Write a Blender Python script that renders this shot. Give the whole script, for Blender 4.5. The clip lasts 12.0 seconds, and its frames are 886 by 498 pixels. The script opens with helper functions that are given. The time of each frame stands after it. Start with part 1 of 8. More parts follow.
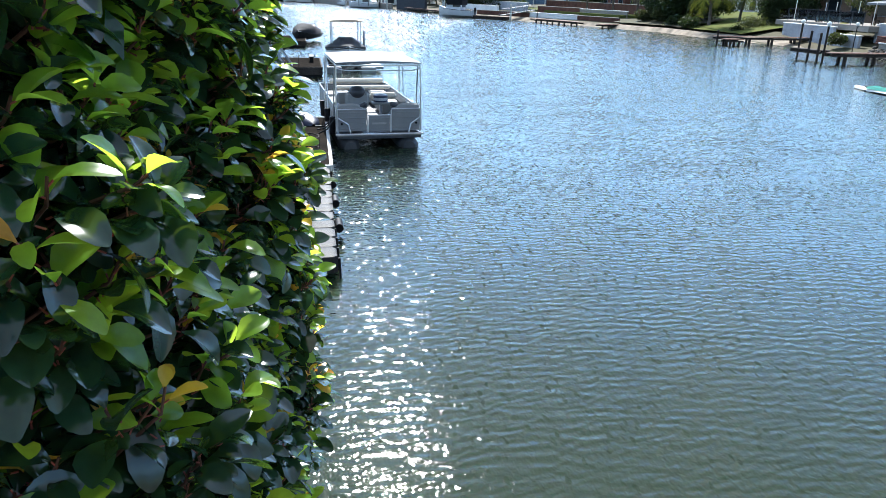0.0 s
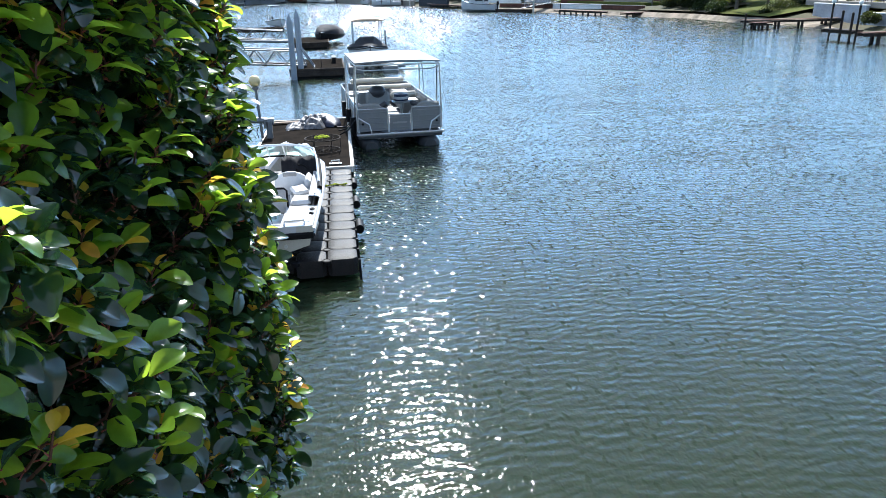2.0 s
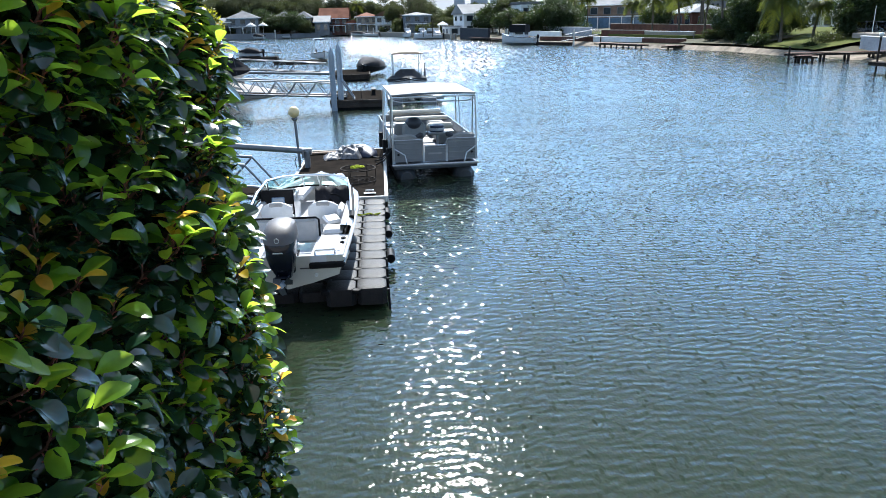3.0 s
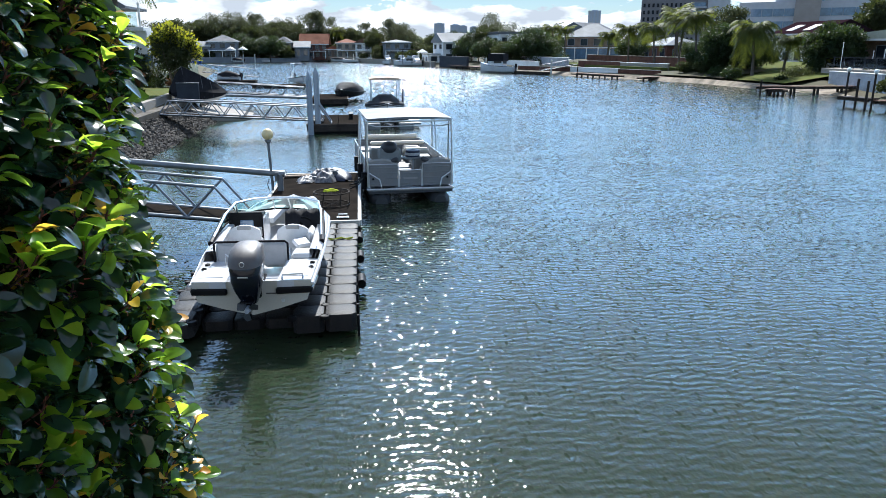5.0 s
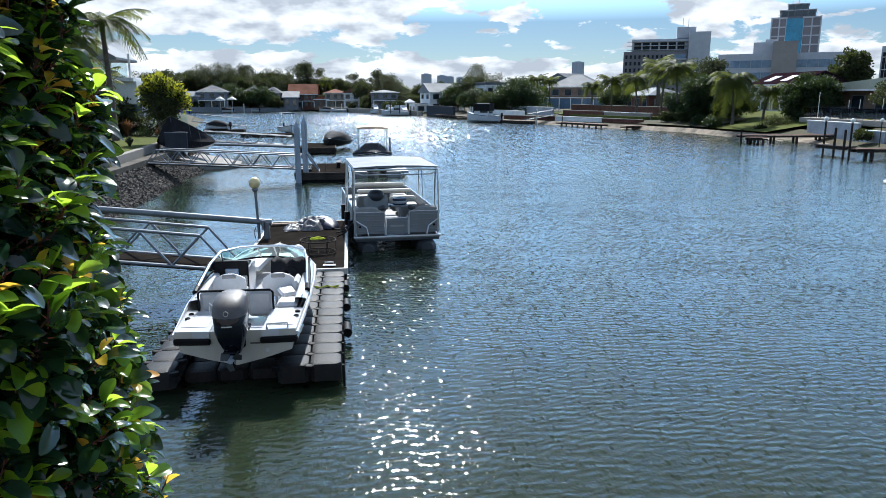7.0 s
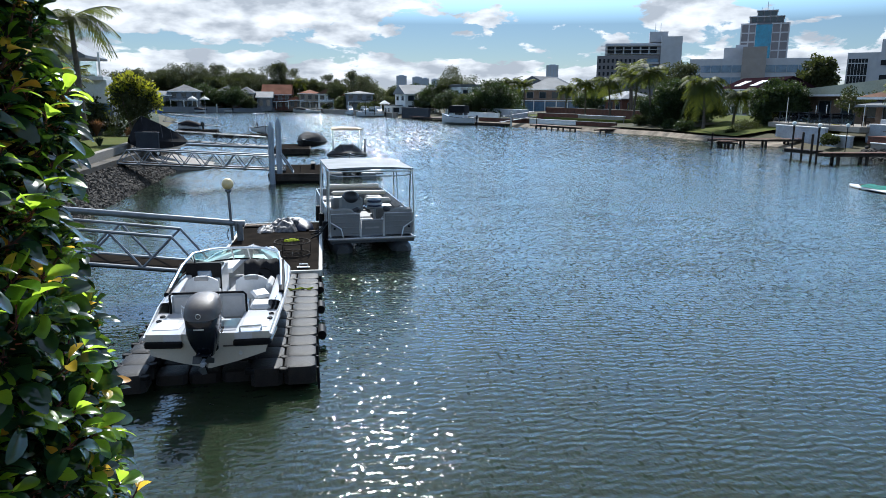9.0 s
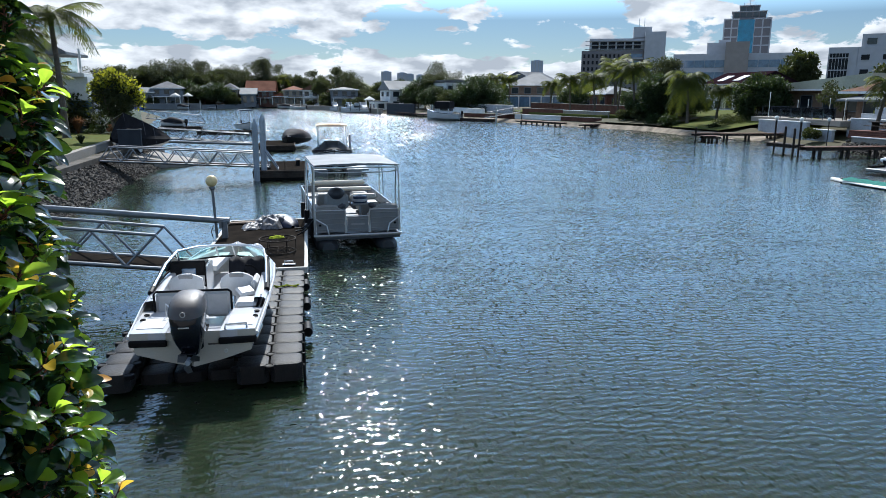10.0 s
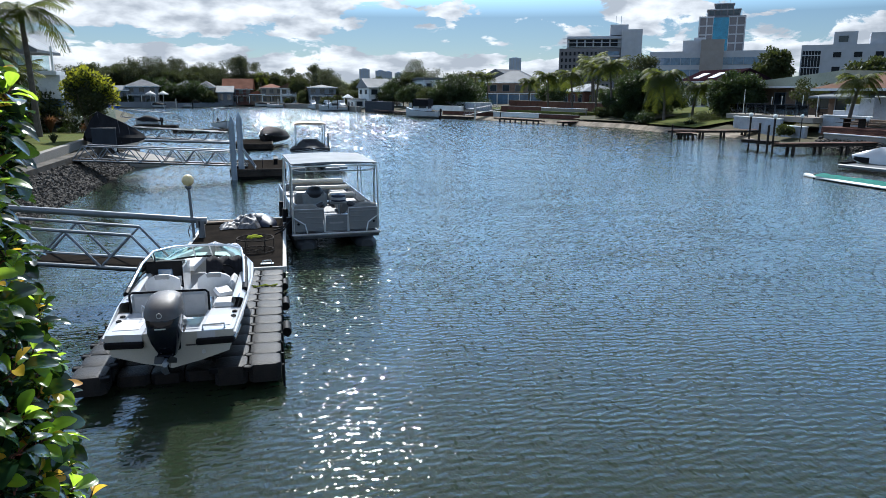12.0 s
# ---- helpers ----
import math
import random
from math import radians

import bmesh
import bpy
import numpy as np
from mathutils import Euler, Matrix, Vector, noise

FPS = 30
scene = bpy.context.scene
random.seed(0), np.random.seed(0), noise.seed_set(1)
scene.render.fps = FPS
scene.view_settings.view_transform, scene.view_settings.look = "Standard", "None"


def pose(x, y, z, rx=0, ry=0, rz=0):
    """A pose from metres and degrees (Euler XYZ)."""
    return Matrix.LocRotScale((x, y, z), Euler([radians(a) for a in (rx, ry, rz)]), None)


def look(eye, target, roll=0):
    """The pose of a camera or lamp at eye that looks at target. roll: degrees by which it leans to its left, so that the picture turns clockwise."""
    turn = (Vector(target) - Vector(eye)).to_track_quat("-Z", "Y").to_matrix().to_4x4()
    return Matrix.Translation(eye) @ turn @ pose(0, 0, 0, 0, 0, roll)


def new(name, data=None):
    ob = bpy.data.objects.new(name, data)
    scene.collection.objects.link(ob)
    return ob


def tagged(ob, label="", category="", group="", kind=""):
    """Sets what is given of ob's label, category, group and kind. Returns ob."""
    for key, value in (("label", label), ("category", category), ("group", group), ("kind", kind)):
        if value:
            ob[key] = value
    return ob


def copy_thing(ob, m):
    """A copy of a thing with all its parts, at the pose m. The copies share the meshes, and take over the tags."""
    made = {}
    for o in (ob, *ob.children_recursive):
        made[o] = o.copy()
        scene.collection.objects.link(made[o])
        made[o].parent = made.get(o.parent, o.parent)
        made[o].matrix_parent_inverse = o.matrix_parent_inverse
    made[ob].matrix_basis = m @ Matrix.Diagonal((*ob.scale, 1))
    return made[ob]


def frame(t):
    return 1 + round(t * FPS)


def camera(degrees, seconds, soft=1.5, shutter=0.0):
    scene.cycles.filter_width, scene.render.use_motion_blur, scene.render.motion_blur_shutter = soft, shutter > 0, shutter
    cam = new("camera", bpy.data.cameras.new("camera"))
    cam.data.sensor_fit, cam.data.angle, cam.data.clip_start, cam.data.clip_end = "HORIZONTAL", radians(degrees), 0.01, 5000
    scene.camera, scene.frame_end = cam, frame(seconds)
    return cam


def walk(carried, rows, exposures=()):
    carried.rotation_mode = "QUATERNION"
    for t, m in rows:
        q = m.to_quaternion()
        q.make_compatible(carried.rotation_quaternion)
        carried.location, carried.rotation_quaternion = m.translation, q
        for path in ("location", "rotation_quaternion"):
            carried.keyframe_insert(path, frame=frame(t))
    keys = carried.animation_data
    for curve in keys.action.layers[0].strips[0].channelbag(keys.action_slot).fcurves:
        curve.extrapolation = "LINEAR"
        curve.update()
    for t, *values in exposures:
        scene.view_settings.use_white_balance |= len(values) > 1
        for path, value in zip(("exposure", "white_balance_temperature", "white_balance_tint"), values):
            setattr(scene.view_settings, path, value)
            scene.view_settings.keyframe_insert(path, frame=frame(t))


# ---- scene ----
cam = camera(64.7, 12.0, soft=0.75)
PATH = [
    (0, (0.216, -0.209, 4.436), (0.579, 1.631, 3.742), 1.4),
    (0.5, (0.237, -0.211, 4.446), (0.587, 1.637, 3.767), 0.9),
    (1, (0.301, -0.232, 4.453), (0.593, 1.632, 3.791), -0.2),
    (1.5, (0.318, -0.198, 4.469), (0.677, 1.649, 3.793), -1.5),
    (2, (0.389, -0.205, 4.473), (0.667, 1.646, 3.767), -1.1),
    (2.5, (0.463, -0.219, 4.475), (0.661, 1.654, 3.804), -0.6),
    (3, (0.527, -0.219, 4.484), (0.703, 1.673, 3.861), -1.2),
    (3.2, (0.556, -0.218, 4.484), (0.724, 1.676, 3.865), -1.4),
    (4.8, (0.616, 0.017, 4.4), (0.868, 1.912, 3.814), -0.4),
    (5, (0.642, 0.006, 4.406), (0.885, 1.912, 3.853), -0.0),
    (5.5, (0.666, 0.007, 4.41), (0.888, 1.931, 3.912), -0.3),
    (6, (0.671, 0.013, 4.414), (0.905, 1.945, 3.952), -0.4),
    (6.5, (0.67, 0.025, 4.413), (0.941, 1.958, 3.975), -0.2),
    (7, (0.67, 0.014, 4.419), (0.952, 1.948, 3.996), 0.0),
    (9, (0.667, 0.017, 4.423), (1.02, 1.941, 4.005), 0.5),
    (9.5, (0.667, 0.026, 4.419), (1.037, 1.946, 3.997), 0.4),
    (10, (0.675, 0.018, 4.42), (1.066, 1.932, 3.991), 0.3),
    (10.5, (0.679, 0.017, 4.422), (1.094, 1.925, 3.987), 0.3),
    (11, (0.683, 0.012, 4.423), (1.106, 1.919, 3.992), 0.3),
    (11.5, (0.687, 0.004, 4.428), (1.12, 1.908, 3.995), 0.3),
    (12, (0.69, 0.003, 4.43), (1.137, 1.903, 3.995), 0.2),
]
walk(cam, [(t, look(eye, target, roll)) for t, eye, target, roll in PATH],
     exposures=[(0.0, 1.38, 5900, 8), (1.0, 1.3, 5900, 8), (3.0, 1.15, 5900, 8), (5.0, 0.98, 5900, 8), (7.0, 0.70, 5900, 8), (12.0, 0.52, 5900, 8)])

# ---- world, sun, exposure ----
SUN_AZ, SUN_EL = 6.0, 43.0   # degrees right of +y, above the horizon


def nodes_of(tree):
    return tree.nodes, tree.links


def make_world():
    w = bpy.data.worlds.new("world")
    scene.world = w
    w.use_nodes = True
    nd, lk = nodes_of(w.node_tree)
    nd.clear()
    out = nd.new("ShaderNodeOutputWorld")
    bg = nd.new("ShaderNodeBackground")
    sky = nd.new("ShaderNodeTexSky")
    sky.sky_type = "NISHITA"
    sky.sun_disc = False
    sky.sun_elevation = radians(SUN_EL)
    sky.sun_rotation = radians(SUN_AZ)
    sky.air_density, sky.dust_density, sky.ozone_density = 1.0, 0.1, 3.0
    co = nd.new("ShaderNodeTexCoord")
    sep = nd.new("ShaderNodeSeparateXYZ")
    lk.new(co.outputs["Generated"], sep.inputs[0])
    def calc(op, a, b=None, c=None, clamp=False):
        n = nd.new("ShaderNodeMath"); n.operation = op; n.use_clamp = clamp
        for k, q in enumerate((a, b, c)):
            if q is None:
                continue
            if isinstance(q, (int, float)):
                n.inputs[k].default_value = q
            else:
                lk.new(q, n.inputs[k])
        return n.outputs[0]
    az = calc("MULTIPLY", calc("ARCTAN2", sep.outputs["X"], sep.outputs["Y"]), 180 / math.pi)
    el = calc("MULTIPLY", calc("ARCSINE", sep.outputs["Z"]), 180 / math.pi)
    cb = nd.new("ShaderNodeCombineXYZ")
    lk.new(calc("MULTIPLY", az, 0.10), cb.inputs[0])
    # clouds lie flatter the lower they stand
    lk.new(calc("MULTIPLY", calc("POWER", calc("MAXIMUM", el, 0.01), 0.85), 0.36), cb.inputs[1])
    mp = nd.new("ShaderNodeMapping")
    mp.inputs["Location"].default_value = CLOUD_SHIFT
    lk.new(cb.outputs[0], mp.inputs[0])
    n1 = nd.new("ShaderNodeTexNoise")
    n1.inputs["Scale"].default_value = 2.2
    n1.inputs["Detail"].default_value = 9.0
    n1.inputs["Roughness"].default_value = 0.58
    n1.inputs["Distortion"].default_value = 0.25
    lk.new(mp.outputs[0], n1.inputs["Vector"])
    # cloud banks by bearing and height in degrees, with their half sizes
    body = None
    for a, e, ra, re, amount in CLOUDS:
        qa = calc("POWER", calc("ABSOLUTE", calc("MULTIPLY_ADD", az, 1 / ra, -a / ra)), 2.0)
        qe = calc("POWER", calc("ABSOLUTE", calc("MULTIPLY_ADD", el, 1 / re, -e / re)), 2.0)
        one = calc("MULTIPLY", calc("SUBTRACT", 1.0, calc("ADD", qa, qe), clamp=True), amount)
        body = one if body is None else calc("MAXIMUM", body, one)
    # broken cloud overhead
    high = nd.new("ShaderNodeMapRange")
    high.inputs["From Min"].default_value, high.inputs["From Max"].default_value = 10.0, 32.0
    high.inputs["To Min"].default_value, high.inputs["To Max"].default_value = 0.0, 0.56
    lk.new(el, high.inputs["Value"])
    body = calc("MAXIMUM", body, high.outputs[0])
    cover = nd.new("ShaderNodeMapRange")
    cover.interpolation_type = "SMOOTHSTEP"
    cover.inputs["From Min"].default_value = 0.70
    cover.inputs["From Max"].default_value = 0.84
    lk.new(calc("ADD", calc("MULTIPLY", body, 0.5), calc("MULTIPLY_ADD", n1.outputs["Fac"], 2.6, -0.8)), cover.inputs["Value"])
    # grey undersides where the cloud is thick
    n2 = nd.new("ShaderNodeTexNoise")
    n2.inputs["Scale"].default_value = 2.6
    n2.inputs["Detail"].default_value = 6.0
    lk.new(mp.outputs[0], n2.inputs["Vector"])
    shade = nd.new("ShaderNodeMapRange")
    shade.inputs["From Min"].default_value = 0.40
    shade.inputs["From Max"].default_value = 0.60
    lk.new(n2.outputs["Fac"], shade.inputs["Value"])
    ccol = nd.new("ShaderNodeMix"); ccol.data_type = "RGBA"
    ccol.inputs["A"].default_value = (7.4, 7.4, 7.4, 1)
    ccol.inputs["B"].default_value = (3.5, 3.7, 4.0, 1)
    lk.new(shade.outputs[0], ccol.inputs["Factor"])
    mix = nd.new("ShaderNodeMix"); mix.data_type = "RGBA"
    lk.new(cover.outputs[0], mix.inputs["Factor"])
    clear = nd.new("ShaderNodeMix"); clear.data_type = "RGBA"; clear.blend_type = "MULTIPLY"
    clear.inputs["Factor"].default_value = 1.0
    # hazier, deeper blue low down; brighter towards the zenith
    tone = nd.new("ShaderNodeMix"); tone.data_type = "RGBA"
    tone.inputs["A"].default_value = (0.40, 0.43, 0.47, 1)
    tone.inputs["B"].default_value = (1.62, 1.70, 1.68, 1)
    rise = nd.new("ShaderNodeMapRange")
    rise.inputs["From Min"].default_value, rise.inputs["From Max"].default_value = 0.10, 0.17
    lk.new(sep.outputs["Z"], rise.inputs["Value"])
    lk.new(rise.outputs[0], tone.inputs["Factor"])
    lk.new(tone.outputs["Result"], clear.inputs["B"])
    lk.new(sky.outputs[0], clear.inputs["A"])
    lk.new(clear.outputs["Result"], mix.inputs["A"])
    lk.new(ccol.outputs["Result"], mix.inputs["B"])
    # the sky glows round the sun
    toward = nd.new("ShaderNodeVectorMath"); toward.operation = "DOT_PRODUCT"
    ra, re = radians(SUN_AZ), radians(SUN_EL)
    toward.inputs[1].default_value = (math.sin(ra) * math.cos(re), math.cos(ra) * math.cos(re), math.sin(re))
    lk.new(co.outputs["Generated"], toward.inputs[0])
    pos = nd.new("ShaderNodeMath"); pos.operation = "MAXIMUM"; pos.inputs[1].default_value = 0.0
    lk.new(toward.outputs["Value"], pos.inputs[0])
    power = nd.new("ShaderNodeMath"); power.operation = "POWER"; power.inputs[1].default_value = 6.0
    lk.new(pos.outputs[0], power.inputs[0])
    aure = nd.new("ShaderNodeMath"); aure.operation = "MULTIPLY"
    lk.new(power.outputs[0], aure.inputs[0]); lk.new(rise.outputs[0], aure.inputs[1])
    gain = nd.new("ShaderNodeMath"); gain.operation = "MULTIPLY_ADD"
    gain.inputs[1].default_value, gain.inputs[2].default_value = AUREOLE, 1.0
    lk.new(aure.outputs[0], gain.inputs[0])
    # deeper towards the zenith
    fall = nd.new("ShaderNodeMapRange")
    fall.inputs["From Min"].default_value, fall.inputs["From Max"].default_value = 0.36, 0.70
    fall.inputs["To Min"].default_value, fall.inputs["To Max"].default_value = 1.0, 0.6
    lk.new(sep.outputs["Z"], fall.inputs["Value"])
    strength_up = nd.new("ShaderNodeMath"); strength_up.operation = "MULTIPLY"
    lk.new(gain.outputs[0], strength_up.inputs[0]); lk.new(fall.outputs[0], strength_up.inputs[1])
    # clouds and haze are brighter on the sun's side
    lit = nd.new("ShaderNodeMapRange")
    lit.inputs["From Min"].default_value, lit.inputs["From Max"].default_value = -0.5, 0.6
    lit.inputs["To Min"].default_value, lit.inputs["To Max"].default_value = 0.75, 1.0
    lk.new(toward.outputs["Value"], lit.inputs["Value"])
    both = nd.new("ShaderNodeMath"); both.operation = "MULTIPLY"
    lk.new(strength_up.outputs[0], both.inputs[0]); lk.new(lit.outputs[0], both.inputs[1])
    glow = nd.new("ShaderNodeVectorMath"); glow.operation = "SCALE"
    lk.new(mix.outputs["Result"], glow.inputs[0]); lk.new(both.outputs[0], glow.inputs["Scale"])
    lk.new(glow.outputs[0], bg.inputs["Color"])
    bg.inputs["Strength"].default_value = SKY_STRENGTH
    lk.new(bg.outputs[0], out.inputs[0])


CLOUD_SHIFT = (3.0, 1.7, 0.0)
CLOUDS = [(-9, 6.5, 20, 2.9, 1.7), (2, 5.4, 8, 0.8, 1.0), (6, 7.2, 5, 0.9, 0.8), (-6, 1.9, 26, 2.0, 1.5), (18, 1.5, 12, 1.9, 1.35), (-20, 4, 7, 2.5, 0.8), (11.3, 4.9, 2.2, 0.6, 0.9),
          (14.6, 6.4, 2.2, 1.0, 0.95), (14.2, 3.8, 1.9, 0.5, 0.85), (18.6, 5.5, 1.8, 0.4, 0.7), (28.5, 6.3, 5.0, 2.4, 1.3), (31.0, 4.4, 3.0, 1.0, 0.8), (38, 3.2, 11, 2.0, 1.3), (44, 4.6, 7, 1.0, 0.8)]
SKY_STRENGTH = 0.10
AUREOLE = 0.5
make_world()

sun = new("sun", bpy.data.lights.new("sun", "SUN"))
sun.data.energy, sun.data.angle, sun.data.color = 5.0, radians(0.5), (1.0, 0.95, 0.87)
_az, _el = radians(SUN_AZ), radians(SUN_EL)
TO_SUN = Vector((math.sin(_az) * math.cos(_el), math.cos(_az) * math.cos(_el), math.sin(_el)))
sun.matrix_world = look(TO_SUN * 200, (0, 0, 0))


# ---- materials ----
def mat(name, col, rough=0.55, metal=0.0, var=0.18, scale=3.0, fine=40.0, bump=0.15, stain=None, coat=0.0, spec=0.5, rand=0.0, dist=0.01):
    """Painted or natural surface: base colour, broad stains, fine grain and fine relief, in metres."""
    spec = 0.15 if spec == 0.5 and rough >= 0.55 else spec
    m = bpy.data.materials.new(name)
    m.use_nodes = True
    nd, lk = nodes_of(m.node_tree)
    b = nd["Principled BSDF"]
    b.inputs["Metallic"].default_value = metal
    b.inputs["Specular IOR Level"].default_value = spec
    b.inputs["Coat Weight"].default_value = coat
    co = nd.new("ShaderNodeTexCoord")
    n1 = nd.new("ShaderNodeTexNoise"); n1.inputs["Scale"].default_value = scale; n1.inputs["Detail"].default_value = 5.0
    n2 = nd.new("ShaderNodeTexNoise"); n2.inputs["Scale"].default_value = fine; n2.inputs["Detail"].default_value = 3.0
    lk.new(co.outputs["Object"], n1.inputs["Vector"]); lk.new(co.outputs["Object"], n2.inputs["Vector"])
    ramp = nd.new("ShaderNodeMapRange")
    ramp.inputs["From Min"].default_value, ramp.inputs["From Max"].default_value = 0.35, 0.68
    lk.new(n1.outputs["Fac"], ramp.inputs["Value"])
    other = stain if stain else tuple(c * (1 - var) for c in col)
    mx = nd.new("ShaderNodeMix"); mx.data_type = "RGBA"
    mx.inputs["A"].default_value = (*[min(1, c * (1 + var * 0.3)) for c in col], 1)
    mx.inputs["B"].default_value = (*other, 1)
    lk.new(ramp.outputs[0], mx.inputs["Factor"])
    hs = nd.new("ShaderNodeHueSaturation")
    val = nd.new("ShaderNodeMapRange")
    val.inputs["From Min"].default_value, val.inputs["From Max"].default_value = 0.3, 0.7
    val.inputs["To Min"].default_value, val.inputs["To Max"].default_value = 1 - var * 0.6, 1 + var * 0.6
    lk.new(n2.outputs["Fac"], val.inputs["Value"])
    last = val.outputs[0]
    if rand:
        oi = nd.new("ShaderNodeObjectInfo")
        rr = nd.new("ShaderNodeMapRange")
        rr.inputs["To Min"].default_value, rr.inputs["To Max"].default_value = 1 - rand, 1 + rand
        lk.new(oi.outputs["Random"], rr.inputs["Value"])
        mu = nd.new("ShaderNodeMath"); mu.operation = "MULTIPLY"
        lk.new(last, mu.inputs[0]); lk.new(rr.outputs[0], mu.inputs[1])
        last = mu.outputs[0]
    lk.new(last, hs.inputs["Value"])
    lk.new(mx.outputs["Result"], hs.inputs["Color"])
    lk.new(hs.outputs[0], b.inputs["Base Color"])
    rg = nd.new("ShaderNodeMapRange")
    rg.inputs["To Min"].default_value, rg.inputs["To Max"].default_value = max(0.02, rough - 0.12), min(1, rough + 0.12)
    lk.new(n1.outputs["Fac"], rg.inputs["Value"])
    lk.new(rg.outputs[0], b.inputs["Roughness"])
    if bump:
        bp = nd.new("ShaderNodeBump")
        bp.inputs["Strength"].default_value = bump
        bp.inputs["Distance"].default_value = dist
        lk.new(n2.outputs["Fac"], bp.inputs["Height"])
        lk.new(bp.outputs[0], b.inputs["Normal"])
    return m


def leaf_mat(name, a, b_col, trans, rough=0.35, glow=0.45, spec=0.5):
    """Leaf: a glossy face, with light coming through from behind; colour differs leaf by leaf."""
    m = bpy.data.materials.new(name)
    m.use_nodes = True
    nd, lk = nodes_of(m.node_tree)
    b = nd["Principled BSDF"]
    out = nd["Material Output"]
    geo = nd.new("ShaderNodeNewGeometry")
    oi = nd.new("ShaderNodeObjectInfo")
    ad = nd.new("ShaderNodeMath"); ad.operation = "ADD"
    lk.new(geo.outputs["Random Per Island"], ad.inputs[0]); lk.new(oi.outputs["Random"], ad.inputs[1])
    fr = nd.new("ShaderNodeMath"); fr.operation = "FRACT"
    lk.new(ad.outputs[0], fr.inputs[0])
    mx = nd.new("ShaderNodeMix"); mx.data_type = "RGBA"
    mx.inputs["A"].default_value = (*a, 1); mx.inputs["B"].default_value = (*b_col, 1)
    lk.new(fr.outputs[0], mx.inputs["Factor"])
    co = nd.new("ShaderNodeTexCoord")
    nz = nd.new("ShaderNodeTexNoise"); nz.inputs["Scale"].default_value = 55.0; nz.inputs["Detail"].default_value = 4.0
    lk.new(co.outputs["Object"], nz.inputs["Vector"])
    vr = nd.new("ShaderNodeMapRange"); vr.inputs["To Min"].default_value, vr.inputs["To Max"].default_value = 0.65, 1.35
    lk.new(nz.outputs["Fac"], vr.inputs["Value"])
    hs = nd.new("ShaderNodeHueSaturation")
    lk.new(vr.outputs[0], hs.inputs["Value"]); lk.new(mx.outputs["Result"], hs.inputs["Color"])
    lk.new(hs.outputs[0], b.inputs["Base Color"])
    b.inputs["Roughness"].default_value = rough
    b.inputs["Specular IOR Level"].default_value = spec
    tr = nd.new("ShaderNodeBsdfTranslucent")
    h2 = nd.new("ShaderNodeHueSaturation")
    h2.inputs["Color"].default_value = (*trans, 1)
    lk.new(vr.outputs[0], h2.inputs["Value"]); lk.new(h2.outputs[0], tr.inputs["Color"])
    ms = nd.new("ShaderNodeMixShader"); ms.inputs[0].default_value = glow
    lk.new(b.outputs[0], ms.inputs[1]); lk.new(tr.outputs[0], ms.inputs[2])
    lk.new(ms.outputs[0], out.inputs["Surface"])
    return m


def glass_mat(name, tint, rough=0.02, alpha=0.25):
    """Thin pane: mostly clear, with a mirror-like sheen by angle."""
    m = bpy.data.materials.new(name)
    m.use_nodes = True
    nd, lk = nodes_of(m.node_tree)
    out = nd["Material Output"]
    tp = nd.new("ShaderNodeBsdfTransparent"); tp.inputs[0].default_value = (*tint, 1)
    gl = nd.new("ShaderNodeBsdfGlossy"); gl.inputs["Roughness"].default_value = rough
    fr = nd.new("ShaderNodeFresnel"); fr.inputs[0].default_value = 1.5
    ad = nd.new("ShaderNodeMath"); ad.operation = "ADD"; ad.inputs[1].default_value = alpha * 0.2; ad.use_clamp = True
    lk.new(fr.outputs[0], ad.inputs[0])
    ms = nd.new("ShaderNodeMixShader")
    lk.new(ad.outputs[0], ms.inputs[0]); lk.new(tp.outputs[0], ms.inputs[1]); lk.new(gl.outputs[0], ms.inputs[2])
    lk.new(ms.outputs[0], out.inputs["Surface"])
    return m


def pane_mat(name, col, rough=0.06):
    """Window pane of a far building: dark room behind a glossy pane."""
    return mat(name, col, rough, 0.0, 0.3, 0.4, 2.0, 0.0, spec=0.9)


